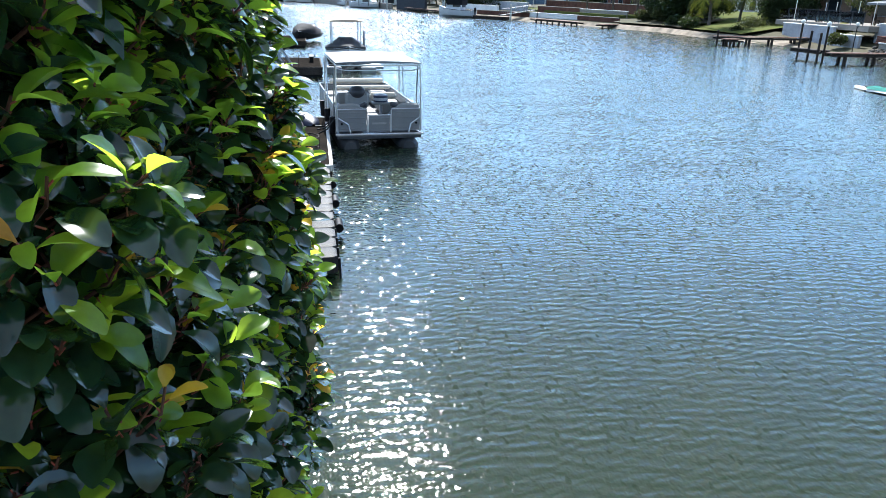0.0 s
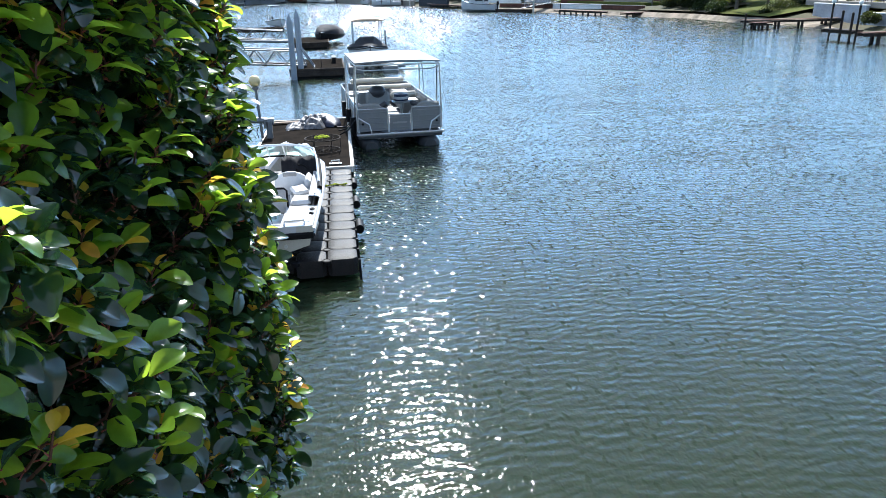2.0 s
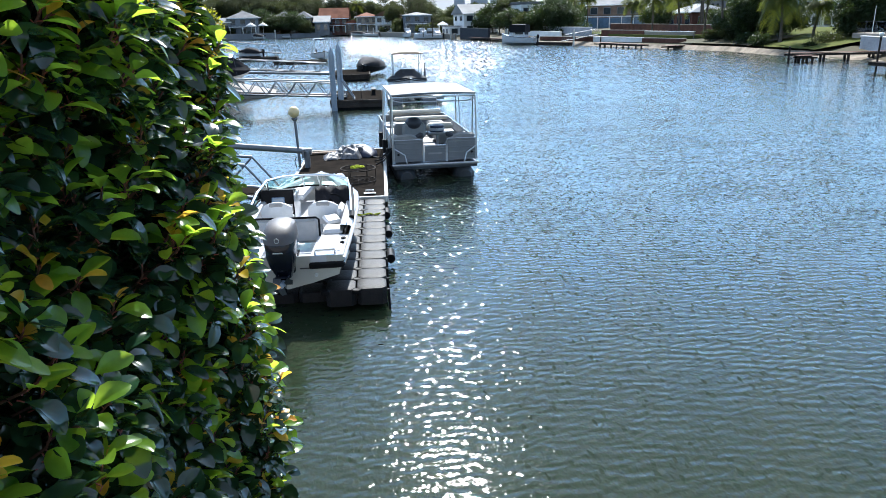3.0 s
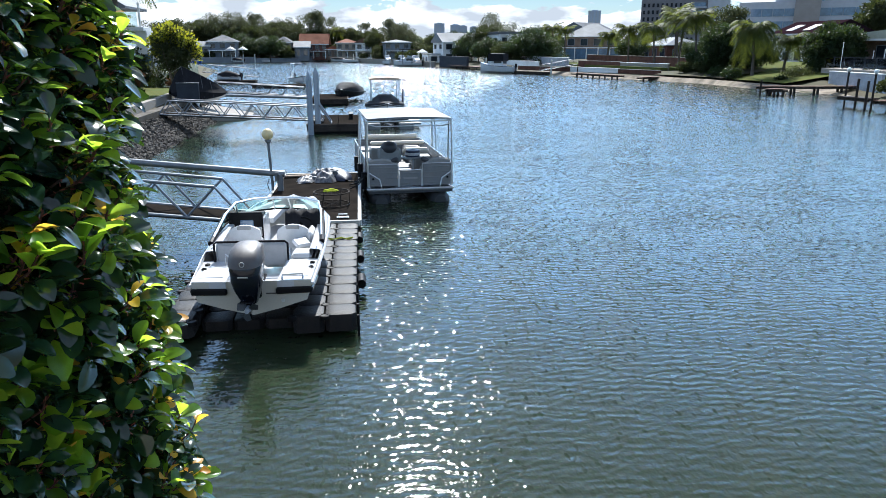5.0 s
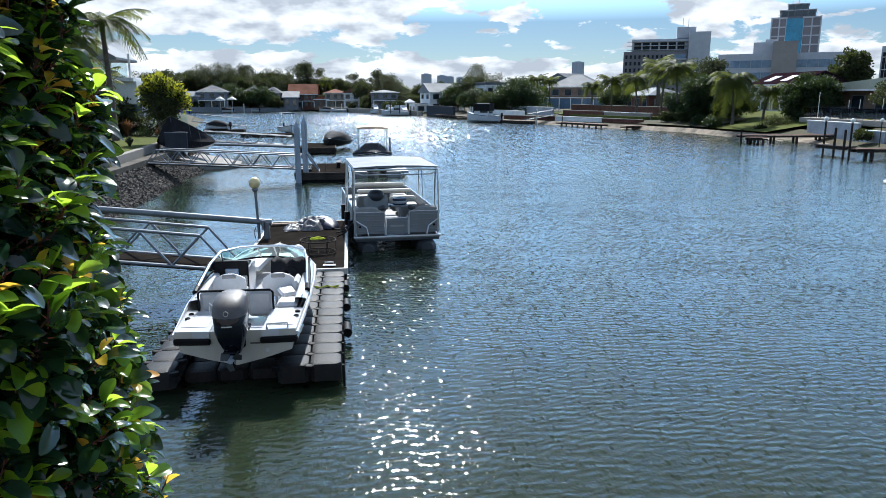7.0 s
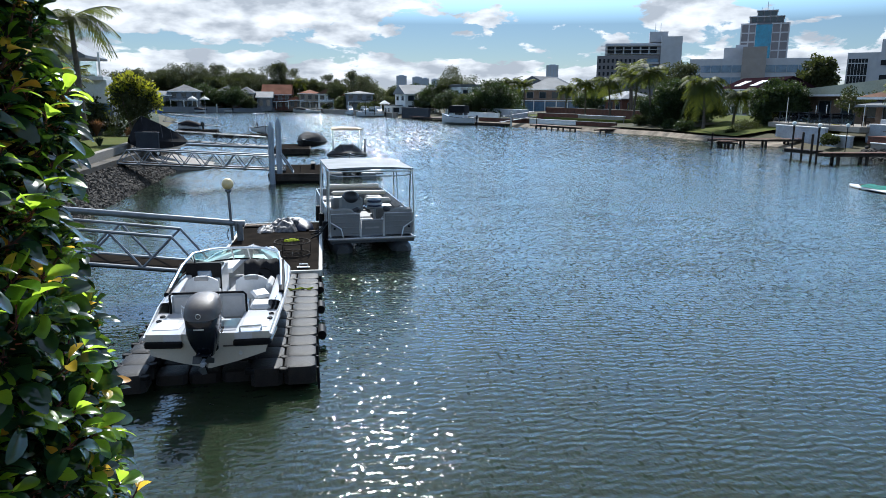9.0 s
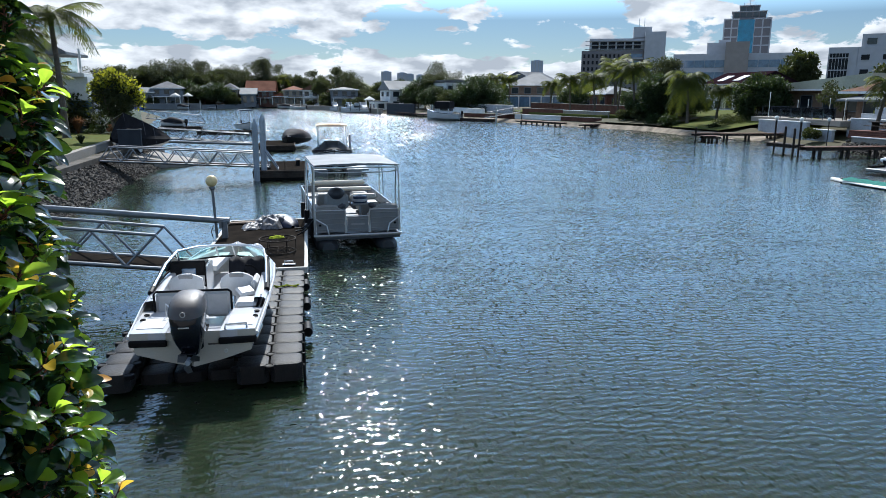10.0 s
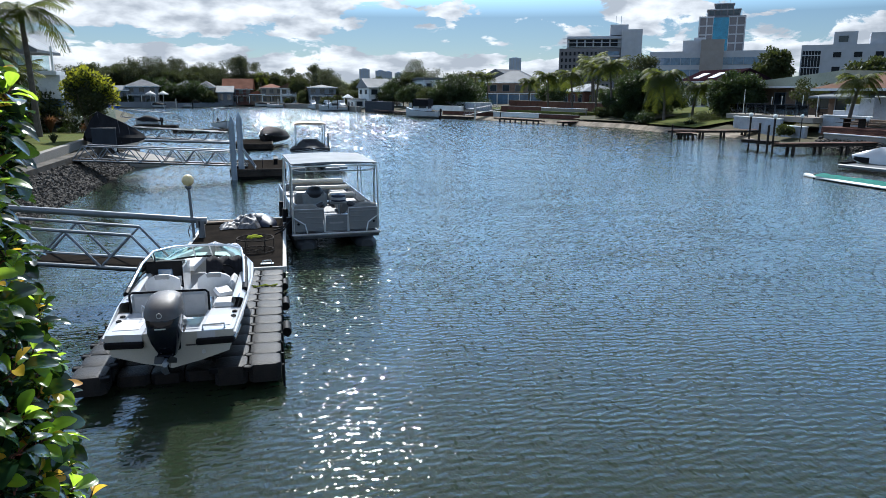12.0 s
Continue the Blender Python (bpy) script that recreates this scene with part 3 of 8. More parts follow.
# ---- mesh building ----
class G:
    """Verts and faces of one part."""

    def __init__(self):
        self.v, self.f = [], []

    def add(self, vs, fs):
        n = len(self.v)
        self.v += [tuple(p) for p in vs]
        self.f += [tuple(i + n for i in q) for q in fs]
        return self

    def box(self, c, s, rz=0.0, b=0.0, m=None):
        """Box with chamfered edges; c centre, s full size, b chamfer."""
        hx, hy, hz = s[0] / 2, s[1] / 2, s[2] / 2
        b = min(b, hx * 0.9, hy * 0.9, hz * 0.9)
        mm = m if m is not None else Matrix.Translation(c) @ Matrix.Rotation(rz, 4, "Z")
        if b <= 0:
            vs = [(x * hx, y * hy, z * hz) for z in (-1, 1) for y in (-1, 1) for x in (-1, 1)]
            fs = [(0, 2, 3, 1), (4, 5, 7, 6), (0, 1, 5, 4), (2, 6, 7, 3), (0, 4, 6, 2), (1, 3, 7, 5)]
        else:
            vs, idx, k = [], {}, 0
            for sx in (-1, 1):
                for sy in (-1, 1):
                    for sz in (-1, 1):
                        for ax in range(3):
                            p = [sx * (hx - b), sy * (hy - b), sz * (hz - b)]
                            p[ax] = (sx * hx, sy * hy, sz * hz)[ax]
                            vs.append(p)
                            idx[(sx, sy, sz, ax)] = k
                            k += 1
            fs = []
            for ax in range(3):
                o = [a for a in range(3) if a != ax]
                for s0 in (-1, 1):
                    q = []
                    for u, w in ((-1, -1), (1, -1), (1, 1), (-1, 1)):
                        sg = [0, 0, 0]
                        sg[ax], sg[o[0]], sg[o[1]] = s0, u, w
                        q.append(idx[(*sg, ax)])
                    flip = (s0 < 0) ^ (ax == 1)
                    fs.append(tuple(reversed(q)) if flip else tuple(q))
            for ax in range(3):
                o = [a for a in range(3) if a != ax]
                for u in (-1, 1):
                    for w in (-1, 1):
                        q = []
                        for s0, kk in ((-1, 0), (1, 0), (1, 1), (-1, 1)):
                            sg = [0, 0, 0]
                            sg[ax], sg[o[0]], sg[o[1]] = s0, u, w
                            q.append(idx[(*sg, o[kk])])
                        fs.append(tuple(q))
            for sx in (-1, 1):
                for sy in (-1, 1):
                    for sz in (-1, 1):
                        fs.append(tuple(idx[(sx, sy, sz, a)] for a in range(3)))
        return self.add([mm @ Vector(p) for p in vs], fs)

    def tube(self, pts, r, n=8, cap=True, closed=False):
        """Round bar along points; r one radius or one per point."""
        pts = [Vector(p) for p in pts]
        rs = r if isinstance(r, (list, tuple)) else [r] * len(pts)
        rings, up = [], None
        for i, p in enumerate(pts):
            a = pts[i - 1] if (i or closed) else p
            c = pts[(i + 1) % len(pts)] if (i < len(pts) - 1 or closed) else p
            d = (c - a).normalized()
            if up is None:
                up = Vector((0, 0, 1)) if abs(d.z) < 0.9 else Vector((1, 0, 0))
            s = d.cross(up)
            if s.length < 1e-6:
                s = d.cross(Vector((0, 1, 0.01)))
            s.normalize()
            up = s.cross(d).normalized()
            rings.append([p + (s * math.cos(t) + up * math.sin(t)) * rs[i] for t in (2 * math.pi * k / n for k in range(n))])
        vs = [q for ring in rings for q in ring]
        fs = []
        m = len(pts)
        for i in range(m if closed else m - 1):
            j = (i + 1) % m
            for k in range(n):
                k2 = (k + 1) % n
                fs.append((i * n + k, i * n + k2, j * n + k2, j * n + k))
        if cap and not closed:
            fs.append(tuple(reversed(range(n))))
            fs.append(tuple((m - 1) * n + k for k in range(n)))
        return self.add(vs, fs)

    def ring(self, c, r, t, axis="z", n=24, k=6):
        pts = []
        for i in range(n):
            a = 2 * math.pi * i / n
            u, w = r * math.cos(a), r * math.sin(a)
            pts.append({"z": (c[0] + u, c[1] + w, c[2]), "y": (c[0] + u, c[1], c[2] + w), "x": (c[0], c[1] + u, c[2] + w)}[axis])
        return self.tube(pts, t, k, closed=True)

    def lathe(self, c, prof, n=16):
        """Turned shape: prof of (radius, height) from the bottom up."""
        vs = [(c[0] + r * math.cos(2 * math.pi * k / n), c[1] + r * math.sin(2 * math.pi * k / n), c[2] + z) for r, z in prof for k in range(n)]
        fs = [(i * n + k, i * n + (k + 1) % n, (i + 1) * n + (k + 1) % n, (i + 1) * n + k) for i in range(len(prof) - 1) for k in range(n)]
        fs.append(tuple(reversed(range(n))))
        fs.append(tuple((len(prof) - 1) * n + k for k in range(n)))
        return self.add(vs, fs)

    def ball(self, c, r, n=16, squash=1.0):
        prof = [(max(0.002, r * math.sin(math.pi * i / 10)), -r * squash * math.cos(math.pi * i / 10)) for i in range(11)]
        return self.lathe(c, prof, n)

    def loft(self, rows, closed=False, caps=True):
        """Skin through rows of equally many points."""
        n = len(rows[0])
        vs = [p for row in rows for p in row]
        fs = []
        for i in range(len(rows) - 1):
            for k in range(n if closed else n - 1):
                k2 = (k + 1) % n
                fs.append((i * n + k, i * n + k2, (i + 1) * n + k2, (i + 1) * n + k))
        if closed and caps:
            fs.append(tuple(reversed(range(n))))
            fs.append(tuple((len(rows) - 1) * n + k for k in range(n)))
        return self.add(vs, fs)

    def prism(self, poly, z0, z1):
        """Upright block over a plan outline (counter-clockwise)."""
        n = len(poly)
        vs = [(x, y, z0) for x, y in poly] + [(x, y, z1) for x, y in poly]
        fs = [(k, (k + 1) % n, n + (k + 1) % n, n + k) for k in range(n)]
        fs += [tuple(reversed(range(n))), tuple(range(n, 2 * n))]
        return self.add(vs, fs)

    def mesh(self, name, smooth=35):
        me = bpy.data.meshes.new(name)
        me.from_pydata([tuple(p) for p in self.v], [], self.f)
        bm = bmesh.new()
        bm.from_mesh(me)
        bmesh.ops.recalc_face_normals(bm, faces=bm.faces)
        bm.to_mesh(me)
        bm.free()
        if smooth:
            me.shade_smooth()
            me.set_sharp_from_angle(angle=radians(smooth))
        return me


def thing(name, label, category, m=None, group="", kind=""):
    ob = new(name)
    ob.empty_display_size = 0.2
    ob.matrix_world = m if m is not None else Matrix()
    return tagged(ob, label, category, group, kind)


def part(name, g, material, parent, label="", smooth=35, at=None):
    me = g.mesh(name, smooth) if isinstance(g, G) else g
    if not me.materials:
        me.materials.append(MAT[material] if isinstance(material, str) else material)
    ob = new(name, me)
    ob.parent = parent
    if at is not None:
        ob.matrix_basis = at
    if label:
        ob["label"] = label
    return ob


def solo(name, g, material, label, category, group="", kind="", smooth=35, m=None):
    me = g.mesh(name, smooth) if isinstance(g, G) else g
    me.materials.append(MAT[material] if isinstance(material, str) else material)
    ob = new(name, me)
    if m is not None:
        ob.matrix_world = m
    return tagged(ob, label, category, group, kind)


# ---- land, canal, banks ----
CANAL = [(-8, 0.6), (50, 0.6), (48, 30), (46, 44), (46, 53), (47.3, 62), (46, 70), (45.2, 75), (45.5, 86), (42, 96), (35, 116.5), (28, 127.5),
         (24, 150), (20.5, 169.5), (11.6, 200), (-6, 251), (-30, 226), (-44, 215), (-26, 150), (-19, 98), (-11, 62), (-8, 50)]


def shore_distance(px, py):
    """Metres from the shore line: plus on land, minus in the canal."""
    best = np.full(px.shape, 1e9)
    inside = np.zeros(px.shape, bool)
    n = len(CANAL)
    for i in range(n):
        (x0, y0), (x1, y1) = CANAL[i], CANAL[(i + 1) % n]
        ex, ey = x1 - x0, y1 - y0
        t = np.clip(((px - x0) * ex + (py - y0) * ey) / (ex * ex + ey * ey), 0, 1)
        best = np.minimum(best, np.hypot(px - x0 - t * ex, py - y0 - t * ey))
        cond = (y0 > py) != (y1 > py)
        with np.errstate(divide="ignore", invalid="ignore"):
            xi = x0 + (py - y0) * ex / (ey if ey else 1e-9)
        inside ^= cond & (px < xi)
    return np.where(inside, -best, best)


def make_ground():
    xs = np.concatenate([[-4500, -2500, -1200, -600, -300, -160, -100], np.arange(-64, 90, 1.4), [100, 130, 180, 260, 400, 700, 1200, 2500, 4500]])
    ys = np.concatenate([[-4500, -2000, -800, -300, -100, -40], np.arange(-12, 270, 1.4), [290, 330, 400, 520, 700, 1000, 1500, 2400, 4500]])
    gx, gy = np.meshgrid(xs, ys)
    d = shore_distance(gx, gy)
    z = np.where(d < 0, np.maximum(-1.8, d * 0.45), 0.0)
    beach = np.minimum(1.0, d * 0.2) + np.clip((d - 7) * 0.03, 0, 0.9)
    left = np.minimum(1.15, d * 0.6)
    near = np.minimum(2.75, np.maximum(0, d - 0.2) * 6)
    land = np.where((gx < 0) & (gy < 62), left, beach)
    land = np.where(gy < 0.6, near, land)
    z = np.where(d > 0, land, z)
    z += np.where(d > 3, 0.05 * np.sin(gx * 0.7) * np.cos(gy * 0.5), 0)
    nx = len(xs)
    vs = np.stack([gx.ravel(), gy.ravel(), z.ravel()], 1).tolist()
    fs = [(j * nx + i, j * nx + i + 1, (j + 1) * nx + i + 1, (j + 1) * nx + i) for j in range(len(ys) - 1) for i in range(nx - 1)]
    me = bpy.data.meshes.new("ground")
    me.from_pydata(vs, [], fs)
    me.shade_smooth()
    return solo("ground", me, "earth", "grassy earth banks round a sandy canal bed", "ground", kind="structure")


make_ground()
solo("water", G().add([(-70, 0.3, 0), (70, 0.3, 0), (70, 275, 0), (-70, 275, 0)], [(0, 1, 2, 3)]), "water",
     "rippled green canal water sparkling in the sun", "water", kind="structure", smooth=0)
# bank on which the hedge and the camera stand
solo("quay", G().prism([(-40, -14), (60, -14), (60, 0.5), (0.1, 0.5), (0.0, 1.75), (-40, 1.75)], -1.5, 2.78), "concrete", "plain concrete quay of the near bank", "quay", kind="structure")


def sheet(name, poly, z, material, label, category, thick=0.25):
    return solo(name, G().prism(poly, z - thick, z), material, label, category, kind="structure")


# beach of the far bank
def strip(inner, outer, z_in, z_out, name, material, label, category):
    g = G()
    rows = [[(x, y, z_in), (x2, y2, z_out)] for (x, y), (x2, y2) in zip(inner, outer)]
    g.loft(rows)
    return solo(name, g, material, label, category, kind="structure", smooth=60)


strip([(46, 53), (46.9, 62), (45.6, 70), (44.8, 75), (45.0, 86), (41.6, 96), (34.6, 116.5), (27.6, 127)],
      [(49.4, 54), (50.4, 62), (48.4, 70), (46.1, 75.6), (45.8, 86.4), (42.8, 96.4), (36.4, 117.3), (29.6, 128.2)], -0.12, 0.55, "beach", "sand", "pale sand strip along the far bank", "beach")


# ---- left bank: rocks, walls, lawn ----
def rock_mesh(seed):
    rnd = random.Random(seed)
    bm = bmesh.new()
    bmesh.ops.create_icosphere(bm, subdivisions=1, radius=0.5)
    for v in bm.verts:
        v.co *= rnd.uniform(0.72, 1.15)
        v.co.z *= 0.7
    me = bpy.data.meshes.new("rock")
    bm.to_mesh(me)
    bm.free()
    me.materials.append(MAT["rock"])
    return me


def make_rocks():
    rnd = random.Random(5)
    shapes = [rock_mesh(i) for i in range(8)]
    bank = thing("rock_revetment", "bank of small dark broken rocks at the water's edge", "rocks", kind="structure")
    # nearest stretch: single rocks
    for i in range(300):
        y = rnd.uniform(26, 37)
        u = rnd.random()
        s = rnd.uniform(0.16, 0.34)
        m = pose(-7.8 - 1.6 * u, y, -0.06 + 0.6 * 1.6 * u, rnd.uniform(0, 360), rnd.uniform(0, 360), rnd.uniform(0, 360)) @ Matrix.Diagonal((s, s, s * 0.9, 1))
        part("rock", shapes[i % 8], "rock", bank, at=m)
    vs, fs = [], []
    base = [(np.array([v.co[:] for v in me.vertices]), [tuple(p.vertices) for p in me.polygons]) for me in shapes]
    for i in range(5200):
        y = rnd.uniform(20, 52)
        u = rnd.random()
        s = rnd.uniform(0.12, 0.32)
        c, q = base[i % 8]
        r = np.array(Euler((rnd.uniform(0, 6), rnd.uniform(0, 6), rnd.uniform(0, 6))).to_matrix())
        p = (c * s) @ r.T + np.array([-7.5 - 1.95 * u, y, -0.22 + 0.6 * 1.87 * u])
        n = len(vs)
        vs += p.tolist()
        fs += [tuple(k + n for k in f) for f in q]
    me = bpy.data.meshes.new("rubble")
    me.from_pydata(vs, [], fs)
    me.materials.append(MAT["rock"])
    ob = new("rubble", me)
    ob.parent = bank
    ob["kind"] = "stuff"


def left_bank():
    # terraces: lower concrete wall, planter wall, lawn
    g = G().prism([(-10.1, 30), (-9.5, 30), (-9.5, 48.5), (-10.1, 48.5)], -0.3, 1.2)
    solo("retaining_wall", g, "oldconcrete", "low weathered concrete retaining wall above the rocks", "wall", kind="structure")
    g = G().prism([(-10.6, 36.0), (-10.25, 36.0), (-11.1, 52.4), (-11.5, 52.4)], 0.6, 1.55)
    solo("retaining_wall", g, "concrete", "pale concrete garden wall edging the lawn", "wall", kind="structure")
    g = G().prism([(-12.5, 35.7), (-10.25, 35.7), (-10.25, 36.0), (-12.5, 36.0)], 0.5, 1.56)
    solo("retaining_wall", g, "concrete", "short concrete return wall of the lawn", "wall", kind="structure")
    solo("path", G().prism([(-12.5, 28), (-9.8, 28), (-9.8, 36), (-12.5, 36)], 0.6, 1.0), "oldconcrete", "weathered concrete landing at the top of the gangway", "landing", kind="structure")
    sheet("lawn", [(-40, 36), (-10.6, 36), (-11.5, 52.4), (-12.3, 57.0), (-40, 60)], 1.5, "grass", "mown green lawn behind the garden wall", "lawn", 0.5)
    # boat ramp
    g = G().add([(-9.6, 44.5, 0.9), (-4.6, 47.0, -0.25), (-5.2, 51.5, -0.25), (-10.2, 50.0, 1.0), (-9.6, 44.5, -0.6), (-4.6, 47.0, -0.6), (-5.2, 51.5, -0.6), (-10.2, 50.0, -0.6)],
                [(0, 1, 2, 3), (4, 7, 6, 5), (0, 4, 5, 1), (1, 5, 6, 2), (2, 6, 7, 3), (3, 7, 4, 0)])
    solo("boat_ramp", g, "concrete", "worn concrete boat ramp running into the water", "ramp", kind="structure")
    # stepped seawalls
    for i in range(3):
        solo("garden_step", G().box((-10.4 - i * 0.5, 33.0, 0.35 + 0.25 * i), (0.55, 5.5, 0.3), b=0.02), "oldconcrete", "weathered concrete step by the gangway", "step", group="garden steps", kind="structure")
    # dark storage screen by the tarp boat
    s = thing("screen_wall", "dark blue-grey rendered screen wall", "wall", kind="structure")
    part("panel", G().box((-9.25, 45.2, 1.75), (1.35, 0.18, 1.15), rz=radians(-8), b=0.02), "screen", s)
    part("coping", G().box((-9.25, 45.2, 2.35), (1.4, 0.22, 0.03), rz=radians(-8), b=0.008), "galv", s, "thin metal coping strip")


make_rocks()
left_bank()


# ---- plants ----
def leaf_cloud(name, centres, n_each, spread, size, seed, material, flat=0.7, lift=0.0):
    """Many small leaf blades round clump centres, as one mesh."""
    rng = np.random.default_rng(seed)
    c = np.repeat(np.array(centres, float), n_each, 0)
    k = len(c)
    d = rng.normal(size=(k, 3))
    d /= np.linalg.norm(d, axis=1)[:, None]
    r = rng.random(k)[:, None] ** 0.45
    p = c + d * r * np.array([spread, spread, spread * flat])
    a = rng.normal(size=(k, 3)) + d * 0.6 + np.array([0, 0, lift])
    a /= np.linalg.norm(a, axis=1)[:, None]
    b = np.cross(a, rng.normal(size=(k, 3)))
    b /= np.linalg.norm(b, axis=1)[:, None]
    s = size * rng.uniform(0.6, 1.4, k)[:, None]
    tip, mid1, mid2 = p + a * s, p + a * s * 0.45 + b * s * 0.28, p + a * s * 0.45 - b * s * 0.28
    vs = np.stack([p, mid1, tip, mid2], 1).reshape(-1, 3)
    fs = np.arange(4 * k).reshape(-1, 4)
    me = bpy.data.meshes.new(name)
    me.from_pydata(vs.tolist(), [], fs.tolist())
    me.materials.append(MAT[material])
    return me


def tree_parts(seed, height, radius, trunk_h, n_limb, clumps, n_each, leaf, material, shape="round", bark="bark"):
    rnd = random.Random(seed)
    trunk, limbs, centres = G(), [], []
    bend = [(rnd.uniform(-0.2, 0.2), rnd.uniform(-0.2, 0.2)) for _ in range(4)]
    r0 = max(0.09, height * 0.022)
    pts = [(bend[i][0] * i * 0.4, bend[i][1] * i * 0.4, trunk_h * i / 3) for i in range(4)]
    trunk.tube(pts, [r0 * (1.25 - 0.5 * i / 3) for i in range(4)], 8)
    top = Vector(pts[-1])
    zc, rz = (trunk_h + height) / 2, (height - trunk_h) / 2
    for i in range(n_limb):
        a = 2 * math.pi * (i + rnd.random() * 0.6) / n_limb
        rr = radius * rnd.uniform(0.45, 0.95)
        end = Vector((math.cos(a) * rr, math.sin(a) * rr, rnd.uniform(trunk_h + rz * 0.5, height - rz * 0.3)))
        mid = top.lerp(end, 0.5) + Vector((0, 0, -0.08 * height))
        limbs.append(G().tube([top, mid, end], [r0 * 0.55, r0 * 0.35, r0 * 0.12], 5))
        centres.append(tuple(end))
    while len(centres) < clumps:
        u, v, w = rnd.uniform(-1, 1), rnd.uniform(-1, 1), rnd.uniform(-1, 1)
        q = u * u + v * v + w * w
        if q > 1 or (shape == "round" and q < 0.25):
            continue
        taper = 1.0 if shape != "cone" else max(0.15, 0.95 - (w + 1) * 0.42)
        centres.append((u * radius * taper, v * radius * taper, zc + w * rz))
    cloud = leaf_cloud("crown", centres, n_each, radius * 0.30, leaf, seed + 1, material)
    return trunk, limbs, cloud, bark


def tree(name, label, m, group="", **kw):
    trunk, limbs, cloud, bark = tree_parts(**kw)
    t = thing(name, label, "tree", m, group)
    tr = part("trunk", trunk, bark, t)
    for g in limbs:
        part("limb", g, bark, tr)
    part("crown", cloud, None, t)
    return t


def frond_blades(rng, base, az, length, droop, up, width, n):
    """Leaflets of one feather frond on both sides of an arched rib."""
    vs, fs, rib = [], [], []
    h = Vector((math.cos(az), math.sin(az), 0))
    side = Vector((-math.sin(az), math.cos(az), 0))
    for i in range(n + 1):
        t = i / n
        rib.append(Vector(base) + h * (length * t * (1 - 0.18 * t * droop)) + Vector((0, 0, length * (up * t - droop * t * t))))
    for i in range(1, n):
        t = i / n
        w = width * (math.sin(math.pi * min(1, t * 0.85 + 0.12)) ** 0.6)
        along = (rib[i + 1] - rib[i - 1]).normalized()
        for sg in (-1, 1):
            tip = rib[i] + side * sg * w * rng.uniform(0.8, 1.1) + along * w * 0.55 + Vector((0, 0, -w * rng.uniform(0.25, 0.75)))
            e = along * (length / n * 0.8)
            k = len(vs)
            vs += [rib[i] - e * 0.6, rib[i] + e * 0.6, tip]
            fs.append((k, k + 1, k + 2))
    return vs, fs, rib


def palm(name, label, m, height, fronds, length, droop=0.9, lean=0.3, seed=1, trunk_r=0.13, n=22, group="", width=0.34, up=0.75):
    rng = random.Random(seed)
    t = thing(name, label, "palm tree", m, group)
    la = rng.uniform(0, 6.28)
    pts = [(math.cos(la) * lean * (i / 6) ** 2, math.sin(la) * lean * (i / 6) ** 2, height * i / 6) for i in range(7)]
    part("trunk", G().tube(pts, [trunk_r * (1.35 if i == 0 else 1.05 - 0.05 * i) for i in range(7)], 10), "palmbark", t)
    top = Vector(pts[-1])
    part("crownshaft", G().tube([top, top + Vector((0, 0, length * 0.16)), top + Vector((0, 0, length * 0.3))], [trunk_r * 0.85, trunk_r * 0.95, trunk_r * 0.5], 10), "frond", t, "smooth green crownshaft")
    for i in range(fronds):
        az = 2.4 * i + rng.uniform(-0.3, 0.3)
        k = i / max(1, fronds - 1)
        vs, fs, rib = frond_blades(rng, top + Vector((0, 0, length * 0.24)), az, length * rng.uniform(0.85, 1.1), droop * rng.uniform(0.7, 1.1) * (0.75 + 0.5 * k), up * (1.25 - 1.1 * k) + rng.uniform(-0.1, 0.1), width * length * 0.6, n)
        me = bpy.data.meshes.new("frond")
        me.from_pydata([tuple(p) for p in vs], [], fs)
        me.materials.append(MAT["frond"])
        c = part("frond", me, None, t)
        part("midrib", G().tube(rib[::3] + [rib[-1]], 0.022, 4), "frond", c)
    return t


def bush(name, label, m, r, h, seed, material, leaf=0.12, n=26, each=60, category="shrub", group="", kind=""):
    rnd = random.Random(seed)
    cs = []
    while len(cs) < n:
        u, v, w = rnd.uniform(-1, 1), rnd.uniform(-1, 1), rnd.uniform(0, 1)
        if u * u + v * v + w * w < 1:
            cs.append((u * r * 0.8, v * r * 0.8, w * h * 0.8 + 0.12 * h))
    t = thing(name, label, category, m, group, kind)
    for c in cs[:6]:
        part("stem", G().tube([(0, 0, -0.05), (c[0] * 0.4, c[1] * 0.4, c[2] * 0.5), c], [0.03 * r + 0.01, 0.02 * r + 0.006, 0.004], 5), "bark", t)
    part("foliage", leaf_cloud("foliage", cs, each, r * 0.36, leaf, seed, material, 0.8, 0.2), None, t)
    return t


# ---- buildings ----
def window(parent, x, y, z, w, h, pane="pane", frame_mat="greywall", depth=0.12, axis="y"):
    """Framed window set into a face: frame bars stand proud, the pane sits back."""
    fr = G()
    t = min(0.09, w * 0.1)
    dx, dy = ((1, 0) if axis == "y" else (0, 1))
    s = lambda a, b, c: (a, b, c) if axis == "y" else (b, a, c)
    fr.box((x, y, z + h / 2), s(w, depth, t))
    fr.box((x, y, z - h / 2), s(w, depth * 1.3, t))
    for k in (-1, 1):
        fr.box((x + dx * k * (w / 2 - t / 2), y + dy * k * (w / 2 - t / 2), z), s(t, depth, h - t))
    f = part("window", fr, frame_mat, parent, smooth=0)
    part("pane", G().box((x, y, z), s(w - t, depth * 0.4, h - t)), pane, f, smooth=0)
    return f


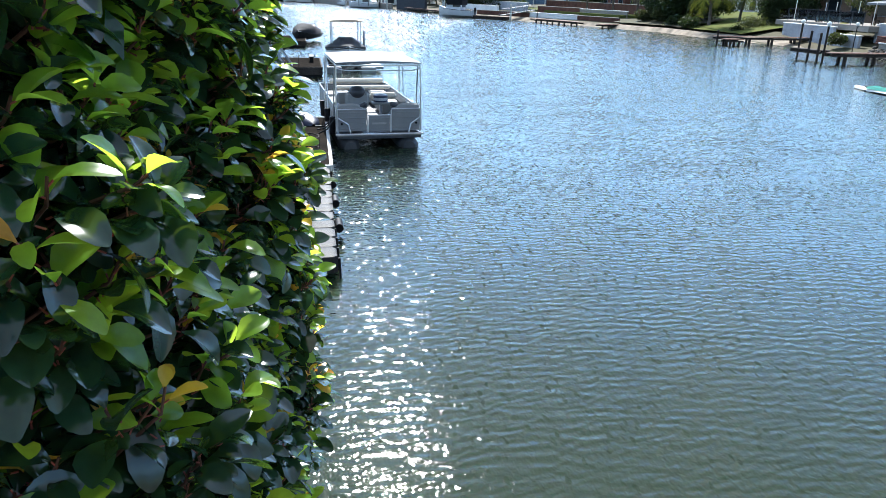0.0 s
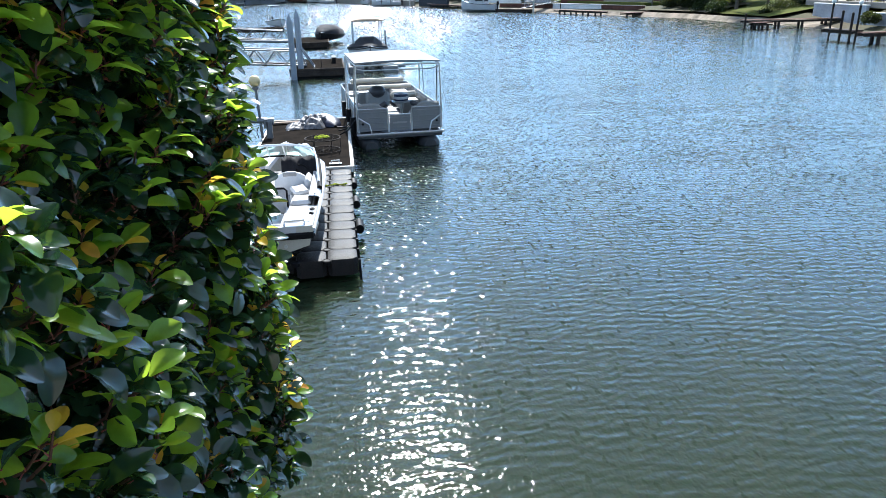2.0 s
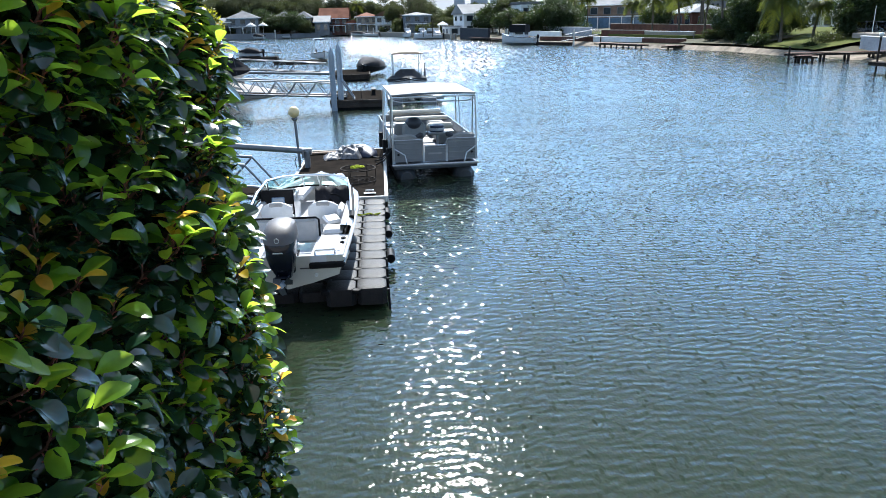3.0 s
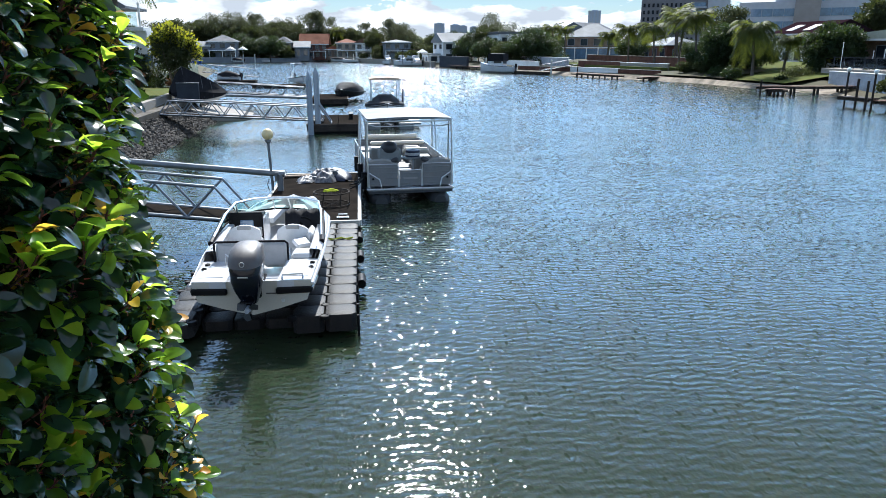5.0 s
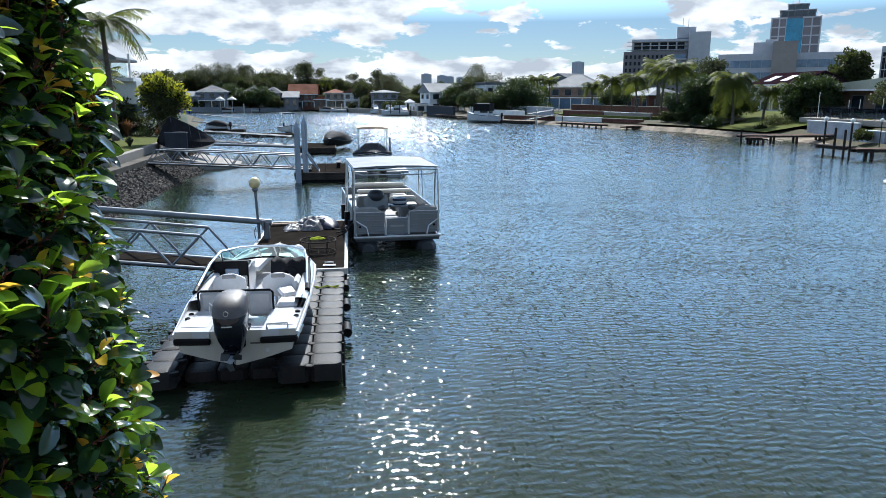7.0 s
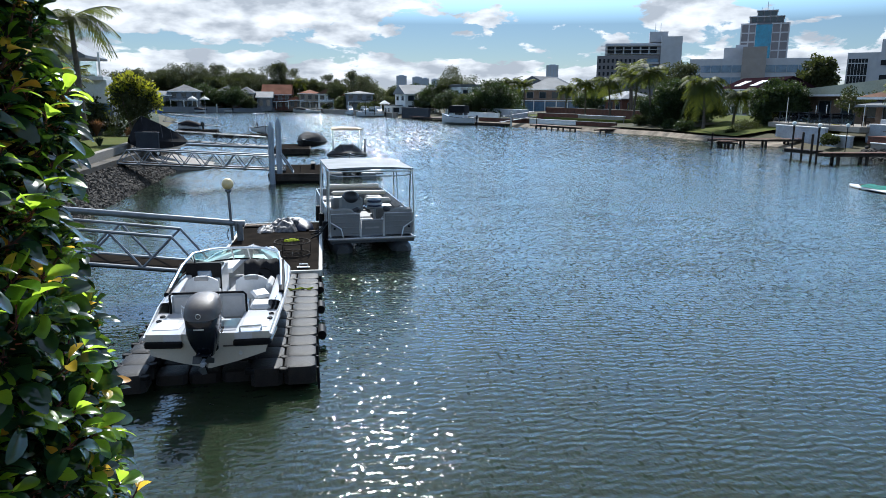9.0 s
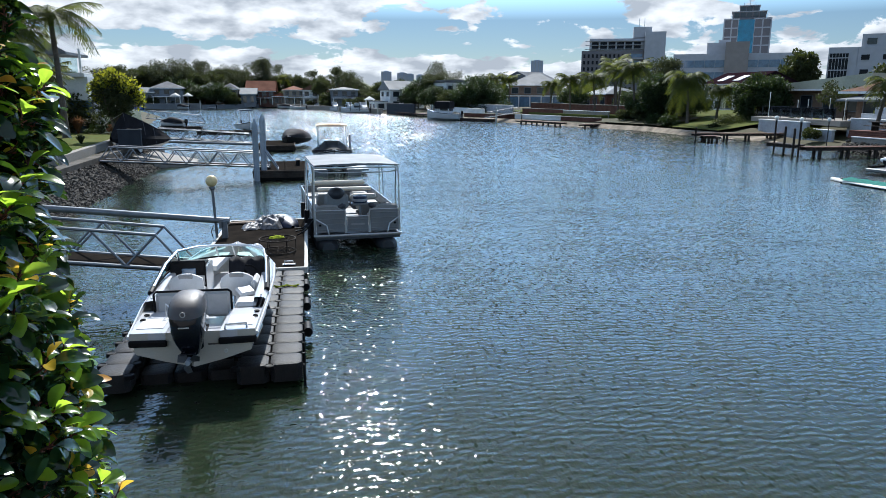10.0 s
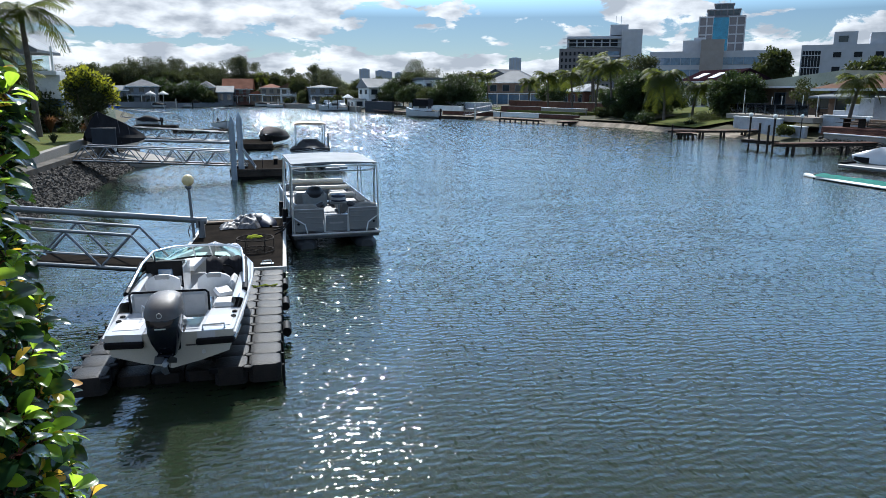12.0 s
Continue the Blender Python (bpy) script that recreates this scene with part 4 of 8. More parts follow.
def roof_geo(w, d, z, rh, kind, over=0.5):
    W, D = w / 2 + over, d / 2 + over
    g = G()
    t = 0.18
    if kind == "flat":
        return g.box((0, 0, z + rh / 2), (w + over, d + over, rh), b=0.05)
    if kind == "hip":
        k = min(W, D)
        rx, ry = max(0.05, W - k), max(0.05, D - k)
        top = [(-rx, -ry, z + rh), (rx, -ry, z + rh), (rx, ry, z + rh), (-rx, ry, z + rh)]
    elif kind == "gable":        # ridge along x
        top = [(-W, -0.04, z + rh), (W, -0.04, z + rh), (W, 0.04, z + rh), (-W, 0.04, z + rh)]
    elif kind == "front":        # ridge along y, gable to the front
        top = [(-0.04, -D, z + rh), (0.04, -D, z + rh), (0.04, D, z + rh), (-0.04, D, z + rh)]
    elif kind == "skillion":     # one slope, high at +x
        top = [(-W, -D, z + 0.05), (W, -D, z + rh), (W, D, z + rh), (-W, D, z + 0.05)]
    low = [(-W, -D, z), (W, -D, z), (W, D, z), (-W, D, z)]
    bot = [(x, y, q - t) for x, y, q in low]
    g.add(bot + low + top, [(3, 2, 1, 0), (0, 1, 5, 4), (1, 2, 6, 5), (2, 3, 7, 6), (3, 0, 4, 7), (4, 5, 9, 8), (5, 6, 10, 9), (6, 7, 11, 10), (7, 4, 8, 11), (8, 9, 10, 11)])
    return g


def house(label, m, w, d, h, rh, wall, roof, kind="hip", rows=2, cols=4, over=0.5, side=True, group="", name="house", deck=False, tint="pane", base=0.0):
    t = thing(name, label, "house", m, group)
    wl = part("wall", G().box((0, 0, h / 2 + base / 2 - 0.3), (w, d, h - base + 0.6)), wall, t, smooth=0)
    if kind in ("gable", "front"):
        if kind == "gable":
            for s in (-1, 1):
                g = G()
                x0, x1 = s * (w / 2 - 0.2), s * w / 2
                g.add([(x0, -d / 2, h), (x0, d / 2, h), (x0, 0, h + rh * 0.86), (x1, -d / 2, h), (x1, d / 2, h), (x1, 0, h + rh * 0.86)], [(0, 1, 2), (3, 5, 4), (0, 3, 4, 1), (1, 4, 5, 2), (2, 5, 3, 0)])
                part("gable", g, wall, t, smooth=0)
        else:
            for s in (-1, 1):
                g = G()
                y0, y1 = s * (d / 2 - 0.2), s * d / 2
                g.add([(-w / 2, y0, h), (w / 2, y0, h), (0, y0, h + rh * 0.86), (-w / 2, y1, h), (w / 2, y1, h), (0, y1, h + rh * 0.86)], [(0, 1, 2), (3, 5, 4), (0, 3, 4, 1), (1, 4, 5, 2), (2, 5, 3, 0)])
                part("gable", g, wall, t, smooth=0)
    r = part("roof", roof_geo(w, d, h, rh, kind, over), roof, t, smooth=0)
    part("fascia", G().box((0, -d / 2 - over, h - 0.12), (w + 2 * over, 0.06, 0.22)), "render", r, "pale gutter board")
    sh = h / rows
    for i in range(rows):
        for j in range(cols):
            ww = w / cols
            window(t, -w / 2 + ww * (j + 0.5), -d / 2 - 0.03, sh * (i + 0.52), ww * 0.55, sh * 0.52, tint)
        if side:
            for sg in (-1, 1):
                for j in range(2):
                    window(t, sg * (w / 2 + 0.03), -d / 4 + j * d / 2, sh * (i + 0.52), d * 0.2, sh * 0.42, tint, axis="x")
    if deck:
        dk = part("balcony", G().box((0, -d / 2 - 0.9, sh), (w * 0.9, 1.8, 0.18)), "render", t)
        rail = G()
        for k in range(int(w * 0.9 / 1.2) + 1):
            rail.box((-w * 0.45 + k * 1.2, -d / 2 - 1.75, sh + 0.55), (0.06, 0.06, 1.0))
        rail.box((0, -d / 2 - 1.75, sh + 1.05), (w * 0.9, 0.07, 0.06))
        part("railing", rail, "greywall", dk)
        for k in range(3):
            part("post", G().box((-w * 0.43 + k * w * 0.43, -d / 2 - 1.7, sh / 2), (0.2, 0.2, sh)), "render", t)
    return t


# ---- far bank: houses, trees, towers ----
def far_bank():
    face = lambda x, y, z, rz=0: pose(x, y, z, 0, 0, rz)
    house("blue-grey two-storey house with a grey tile roof", face(-37.6, 229, 1.0, 4), 8.6, 9, 5.2, 2.0, "bluewall", "roofgrey", "hip", cols=3, deck=True)
    house("low annexe with a pale roof beside the blue-grey house", face(-43.2, 227, 1.0, 4), 4.0, 7, 4.0, 1.3, "bluewall", "roofwhite", "gable", rows=1, cols=2)
    house("grey-roofed house half hidden by trees", face(-26.5, 240, 1.0, 3), 7.5, 9, 4.9, 2.2, "brownbrick", "roofgrey", "hip", cols=3)
    house("olive-walled house under a dark hip roof", face(-20.6, 243, 1.0, -4), 5.2, 8, 5.0, 1.9, "creamwall", "roofgrey", "hip", cols=2)
    house("low house with a long pale lean-to roof", face(-14.9, 243, 1.0), 4.6, 8, 3.6, 1.9, "greywall", "roofwhite", "gable", rows=1, cols=2)
    house("brick house with a red gabled tile roof", face(-11.0, 248, 1.0, -3), 9.0, 9, 4.6, 3.3, "brick", "roofred", "gable", cols=4, deck=True)
    house("red-tiled low wing with a shaded veranda", face(-5.1, 246, 1.0), 4.2, 7, 2.9, 1.2, "brownbrick", "roofred", "hip", rows=1, cols=2)
    house("cream two-storey house with a low tile roof", face(-0.4, 246, 1.0), 7.0, 8, 5.0, 1.3, "creamwall", "roofred", "hip", cols=3, deck=True)
    house("white gable-fronted house by the water", face(4.9, 241, 1.0), 5.2, 8, 4.9, 1.6, "render", "roofbrown", "front", cols=2, deck=True)
    house("brown-roofed house behind the moorings", face(10.4, 238, 1.0), 5.0, 8, 4.2, 1.5, "brownbrick", "roofbrown", "hip", cols=2)
    house("blue-grey house with white balconies", face(14.5, 221, 1.0), 8, 8, 5.0, 0.8, "bluewall", "roofgrey", "hip", cols=3, deck=True)
    house("white gabled house with a grey roof", face(27.0, 183, 1.0, 12), 9.0, 8, 4.8, 2.2, "render", "roofwhite", "gable", cols=3)
    part("pergola", G().box((-6.6, -3.0, 3.4), (4.2, 2.6, 0.14)).box((-8.5, -4.2, 1.7), (0.14, 0.14, 3.4)).box((-6.2, -4.2, 1.7), (0.14, 0.14, 3.4)), "darktimber",
         house("white terrace wing with a dark pergola", face(20.6, 181, 0.6, 12), 3.0, 5, 2.2, 0.2, "render", "roofwhite", "flat", rows=1, cols=1), smooth=0)
    house("white two-storey house among dark trees", face(36.6, 166, 1.0, 15), 7.5, 8, 6.3, 0.6, "render", "roofgrey", "flat", cols=3)
    # sea walls of that bank
    for x0, y0, x1, y1, h, mt, lb in [(-44, 217, -28, 226, 1.7, "greywall", "grey rendered sea wall"), (-28, 226, -6, 250.5, 1.3, "greywall", "grey rendered sea wall"), (-6, 250.5, 11.6, 200.5, 1.3, "concrete", "weathered concrete sea wall"),
                                      (12, 200, 20.5, 171, 1.2, "concrete", "weathered concrete sea wall"), (21.5, 168.5, 25, 150, 2.6, "screen", "dark rendered fence wall over the water")]:
        l = math.hypot(x1 - x0, y1 - y0)
        solo("sea_wall", G().box(((x0 + x1) / 2, (y0 + y1) / 2, h / 2 - 0.3), (l, 0.5, h + 0.6), rz=math.atan2(y1 - y0, x1 - x0), b=0.03), mt, lb, "wall", kind="structure")
    # white garden umbrellas and a gazebo
    for i, x in enumerate((-33.6, -30.2)):
        u = thing("garden_umbrella", "white open garden umbrella on a terrace", "umbrella", pose(x, 216, 0.8), "garden umbrellas")
        part("pole", G().tube([(0, 0, 0), (0, 0, 4.2)], 0.05), "steel", u)
        part("canopy", G().lathe((0, 0, 3.0), [(1.5, 0), (1.45, 0.08), (0.8, 0.55), (0.06, 0.95)], 10), "trim", u)
    gz = thing("gazebo", "white open gazebo with a pointed roof", "gazebo", pose(19.0, 186, 0.8))
    part("roof", roof_geo(2.0, 2.0, 2.5, 0.8, "hip", 0.3), "render", gz, smooth=0)
    for sx in (-1, 1):
        for sy in (-1, 1):
            part("post", G().box((sx * 0.95, sy * 0.95, 1.25), (0.13, 0.13, 2.5)), "render", gz)

    # trees of the skyline
    kinds = [
        dict(seed=11, height=11, radius=4.6, trunk_h=4.0, n_limb=7, clumps=70, n_each=190, leaf=0.34, material="tree", shape="full"),
        dict(seed=12, height=14, radius=4.4, trunk_h=5.5, n_limb=9, clumps=26, n_each=230, leaf=0.30, material="gum", shape="round"),
        dict(seed=13, height=8, radius=4.6, trunk_h=1.6, n_limb=6, clumps=70, n_each=190, leaf=0.34, material="darktree", shape="full"),
        dict(seed=14, height=12, radius=5.2, trunk_h=4.5, n_limb=9, clumps=30, n_each=220, leaf=0.30, material="gum", shape="round"),
        dict(seed=15, height=6, radius=3.8, trunk_h=0.8, n_limb=6, clumps=60, n_each=180, leaf=0.30, material="tree", shape="full"),
    ]
    words = ["broad dark green tree behind the houses", "tall gum tree with an open airy crown", "dense low dark tree by the water", "wide gum tree with layered clumps", "rounded green garden tree"]
    protos = [tree("tree", words[i], pose(-60 + 8 * i, 275, 1.0), "skyline trees", **k) for i, k in enumerate(kinds)]
    rnd = random.Random(3)
    spots = [(14.5, 233, 1, 0.95), (18.5, 236, 1, 0.8), (40, 193, 3, 1.05), (-42, 254, 3, 1.3), (-37, 256, 3, 1.2), (-52, 236, 1, 0.95), (-55, 240, 3, 1.0), (-21, 252, 3, 0.95),
             (-31, 246, 0, 0.95), (-26, 252, 0, 1.0), (-34, 238, 2, 1.0), (-30, 232, 2, 0.8), (-24, 231, 2, 0.9), (-20.5, 236, 4, 0.8), (9.5, 222, 4, 0.8), (8.5, 234, 0, 0.75),
             (20.5, 190, 4, 0.8), (23, 196, 0, 0.65), (29, 176, 2, 0.8), (31, 171, 2, 0.95), (33.5, 168, 0, 0.8), (28, 190, 0, 0.7), (31, 160, 2, 0.75), (34, 150, 4, 0.9), (37, 146, 2, 1.0), (39, 143, 2, 0.8)]
    for x in np.arange(-75, 21, 3.4):
        spots.append((x + rnd.uniform(-2, 2), 264 - 0.3 * abs(x) + rnd.uniform(-5, 8), rnd.choice([0, 0, 0, 1, 3, 3]), rnd.uniform(0.85, 1.15) * (1.06 if x < -6 else 0.98)))
    for x in np.arange(-75, 24, 4.5):
        spots.append((x + rnd.uniform(-2, 2), 258 - 0.3 * abs(x) + rnd.uniform(-3, 3), rnd.choice([2, 4]), rnd.uniform(0.8, 1.1)))
    for x in np.arange(-46, 20, 4.6):
        spots.append((x + rnd.uniform(-1.5, 1.5), (226 + 0.95 * (x + 30) if x < -6 else 251 - 2.6 * (x + 6)) + rnd.uniform(5, 9), rnd.choice([4, 4, 2]), rnd.uniform(0.30, 0.55)))
    for x in np.arange(22, 120, 6):
        spots.append((x + rnd.uniform(-2, 2), 235 + rnd.uniform(-8, 12), rnd.choice([0, 0, 2, 3]), rnd.uniform(0.5, 0.72)))
    for x, y, k, s in spots:
        o = copy_thing(protos[k], pose(x, y, 0.6, 0, 0, rnd.uniform(0, 360)))
        o.scale = (s, s, s * rnd.uniform(0.92, 1.05))
    return protos


PROTO = far_bank()


def skyline():
    # mid-rise block with a punched facade and a pale core
    b = thing("office_building", "grey mid-rise block with small square windows", "building", pose(152.9, 331.8, 1, 0, 0, -24.6))
    part("wall", G().box((0, 10, 12.6), (30, 20, 25.2)), "office", b, smooth=0)
    for i in range(6):
        for j in range(12):
            window(b, -13.6 + j * 2.05, -0.1, 7.2 + i * 3.1, 1.15, 1.8, "deeppane", "office", 0.3)
    up = part("upper_block", G().box((1.8, 10.5, 28.1), (26.4, 19, 5.8)), "officepale", b, "pale set-back upper storeys", smooth=0)
    for i in range(6):
        part("pane", G().box((-8.6 + i * 4.0, 1.0, 27.6), (3.2, 0.4, 3.6)), "deeppane", up, smooth=0)
        part("pier", G().box((-10.7 + i * 4.0, 0.6, 28.1), (0.5, 0.8, 5.8)), "officepale", up, smooth=0)
    for i in range(3):
        part("louvre", G().box((1.0, 0.2, 26.0 + i * 1.9), (29, 1.4, 0.25)), "officepale", b, smooth=0)
        part("pane", G().box((11.2, -0.12, 16.2 + i * 3.3), (5.6, 0.3, 1.7)), "bluepane", b, smooth=0)
        part("balcony", G().box((11.2, -0.5, 14.9 + i * 3.3), (6.2, 1.0, 0.7)), "officepale", b, smooth=0)
    part("core", G().box((19.6, 6, 16.9), (9.6, 16, 33.8)), "officepale", b, "plain pale lift core", smooth=0)
    part("plant_room", G().box((13.6, 8, 34.0), (8.6, 10, 5)), "officepale", b, smooth=0)
    for k in (12.0, 14.5):
        part("aerial", G().tube([(k, 8, 36), (k, 8, 41)], 0.12), "steel", b)
    # low glass-banded office with a tan core
    o = thing("office_building", "long low office with blue glass bands", "building", pose(262.5, 390.3, 1, 0, 0, -33.9))
    part("wall", G().box((0, 12, 14.5), (78, 24, 29)), "officepale", o, smooth=0)
    for i in range(3):
        for j in range(13):
            if 4 < j < 7:
                continue
            part("pane", G().box((-35.5 + j * 6.0, -0.1, 9 + i * 7.0), (5.7, 0.4, 4.2)), "bluepane", o, smooth=0)
    part("core", G().box((-2.6, 6, 17.8), (13.2, 18, 35.6)), "officetan", o, "tan concrete stair core", smooth=0)
    part("roof_block", G().box((-13, 13, 32), (14, 16, 7.5)), "officepale", o, smooth=0)
    part("roof_block", G().box((-10.5, 14, 36.4), (6.5, 10, 2.4)), "officepale", o, smooth=0)
    # tower with a teal glass shaft
    t = thing("office_tower", "brown-grey tower with a bright teal glass shaft", "tower", pose(291.9, 430.8, 1, 0, 0, -34.1))
    part("wall", G().box((0, 13, 27), (28.6, 26, 54)), "office", t, smooth=0)
    part("shaft", G().box((-0.6, -0.3, 33), (9.6, 1.0, 40)), "tealpane", t, "teal mirror glass shaft", smooth=0)
    for k in range(10):
        for x0, x1 in ((-14.3, -5.4), (4.2, 14.3)):
            part("band", G().box(((x0 + x1) / 2, -0.2, 3 + k * 5.6), (x1 - x0, 0.6, 0.8)), "officepale", t, smooth=0)
    for sx in (-14.2, -9.6, -5.4, 4.2, 9.2, 14.2):
        part("pier", G().box((sx, -0.25, 27), (0.8, 0.8, 54)), "officepale", t, smooth=0)
    for k in range(2):
        part("crown_block", G().box((0.6, 12, 56.3 + 4.0 * k), (20.5 - 8.5 * k, 18 - 6 * k, 4)), "office", t, smooth=0)
        for j in range(5 - 2 * k):
            part("pane", G().box((0.6 - 7.6 + 3.6 * k + j * 3.9, 2.9 + 3 * k, 56.3 + 4.0 * k), (3.0, 0.4, 2.8)), "pane", t, smooth=0)
        part("coping", G().box((0.6, 12, 58.4 + 4.0 * k), (21.5 - 8.5 * k, 19 - 6 * k, 0.5)), "officepale", t, smooth=0)
    for k in (-3, 0.6, 4):
        part("aerial", G().tube([(k, 12, 62), (k, 12, 69 if k == 0.6 else 65)], 0.2), "steel", t)
    # white stepped block
    w = thing("office_building", "white stepped office block with dark glazing", "building", pose(182.0, 213.3, 1, 0, 0, -41))
    part("wall", G().box((0, 7, 10), (8.8, 14, 20)), "officepale", w, smooth=0)
    part("wall", G().box((14.5, 8, 10), (20.5, 16, 20)), "officepale", w, smooth=0)
    part("curtain_wall", G().box((-1.2, -0.1, 10.5), (5.8, 0.3, 15)), "deeppane", w, "dark glass curtain wall", smooth=0)
    for j in range(7):
        part("mullion", G().box((-4.0 + j * 0.95, -0.3, 10.5), (0.12, 0.3, 15)), "officepale", w, smooth=0)
    for k in range(4):
        part("floor_band", G().box((-1.2, -0.32, 4.5 + k * 4), (5.9, 0.2, 0.3)), "officepale", w, smooth=0)
    for i in range(3):
        for j in range(3):
            window(w, 6.6 + j * 6.2, -0.1, 7 + i * 4.8, 2.6, 1.8, "deeppane", "officepale", 0.3)
    part("roof_block", G().box((8.6, 6, 22), (7.0, 10, 4.4)), "officepale", w, smooth=0)
    part("pane", G().box((8.0, 0.9, 21.8), (2.8, 0.3, 2.0)), "pane", w, smooth=0)
    part("roof_block", G().box((19, 7, 21.8), (6, 10, 3.8)), "officepale", w, smooth=0)
    # far high-rises, the haze of distance put into their pale blue colour
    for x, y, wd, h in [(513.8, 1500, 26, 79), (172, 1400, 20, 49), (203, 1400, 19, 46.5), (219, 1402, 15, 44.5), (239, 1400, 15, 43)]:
        s = thing("high_rise", "high-rise on the skyline with haze in its pale colour", "tower", pose(x, y, 0, 0, 0, -math.degrees(math.atan2(x, y))), "distant high-rises")
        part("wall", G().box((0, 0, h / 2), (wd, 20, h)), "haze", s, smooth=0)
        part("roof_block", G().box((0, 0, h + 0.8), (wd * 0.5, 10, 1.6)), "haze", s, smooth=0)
        for j in range(4):
            part("rib", G().box((-wd / 2 + wd * (j + 0.5) / 4, -10.4, h / 2), (wd / 11, 1.2, h)), "officepale", s, smooth=0)

skyline()


# ---- right bank ----
def lamp_post(m, h, globe_r, globe, group="", label="white globe lamp on a slim steel post", post="galv", post_r=0.04):
    t = thing("lamp_post", label, "lamp", m, group)
    part("post", G().tube([(0, 0, 0), (0, 0, h)], post_r, 10), post, t)
    part("collar", G().lathe((0, 0, h), [(0.05, -0.05), (0.09, 0.0), (0.09, 0.05)], 12), "galv", t)
    part("globe", G().ball((0, 0, h + 0.04 + globe_r), globe_r, 18), globe, t)
    return t


def jetty(label, pts, z, width, parent_m, n_post, rail=False, timber="reddeck"):
    """Straight timber walkway between two plan points, with boards, bearers and posts."""
    (x0, y0), (x1, y1) = pts
    l = math.hypot(x1 - x0, y1 - y0)
    t = thing("jetty", label, "jetty", pose(x0, y0, 0, 0, 0, math.degrees(math.atan2(y1 - y0, x1 - x0))))
    nb = max(2, int(l / 0.3))
    me = G().box((0, 0, 0), (l / nb - 0.015, width, 0.06), b=0.006).mesh("board", 0)
    me.materials.append(MAT[timber])
    for i in range(nb):
        part("board", me, None, t, at=pose(l * (i + 0.5) / nb, 0, z))
    for s in (-1, 1):
        part("bearer", G().box((l / 2, s * (width / 2 - 0.1), z - 0.18), (l, 0.1, 0.16)), "darktimber", t)
    for i in range(n_post):
        for s in (-1, 1):
            part("post", G().box((l * (i + 0.5) / n_post, s * (width / 2 - 0.12), z / 2 - 0.7), (0.18, 0.18, z + 1.2)), "darktimber", t)
    return t


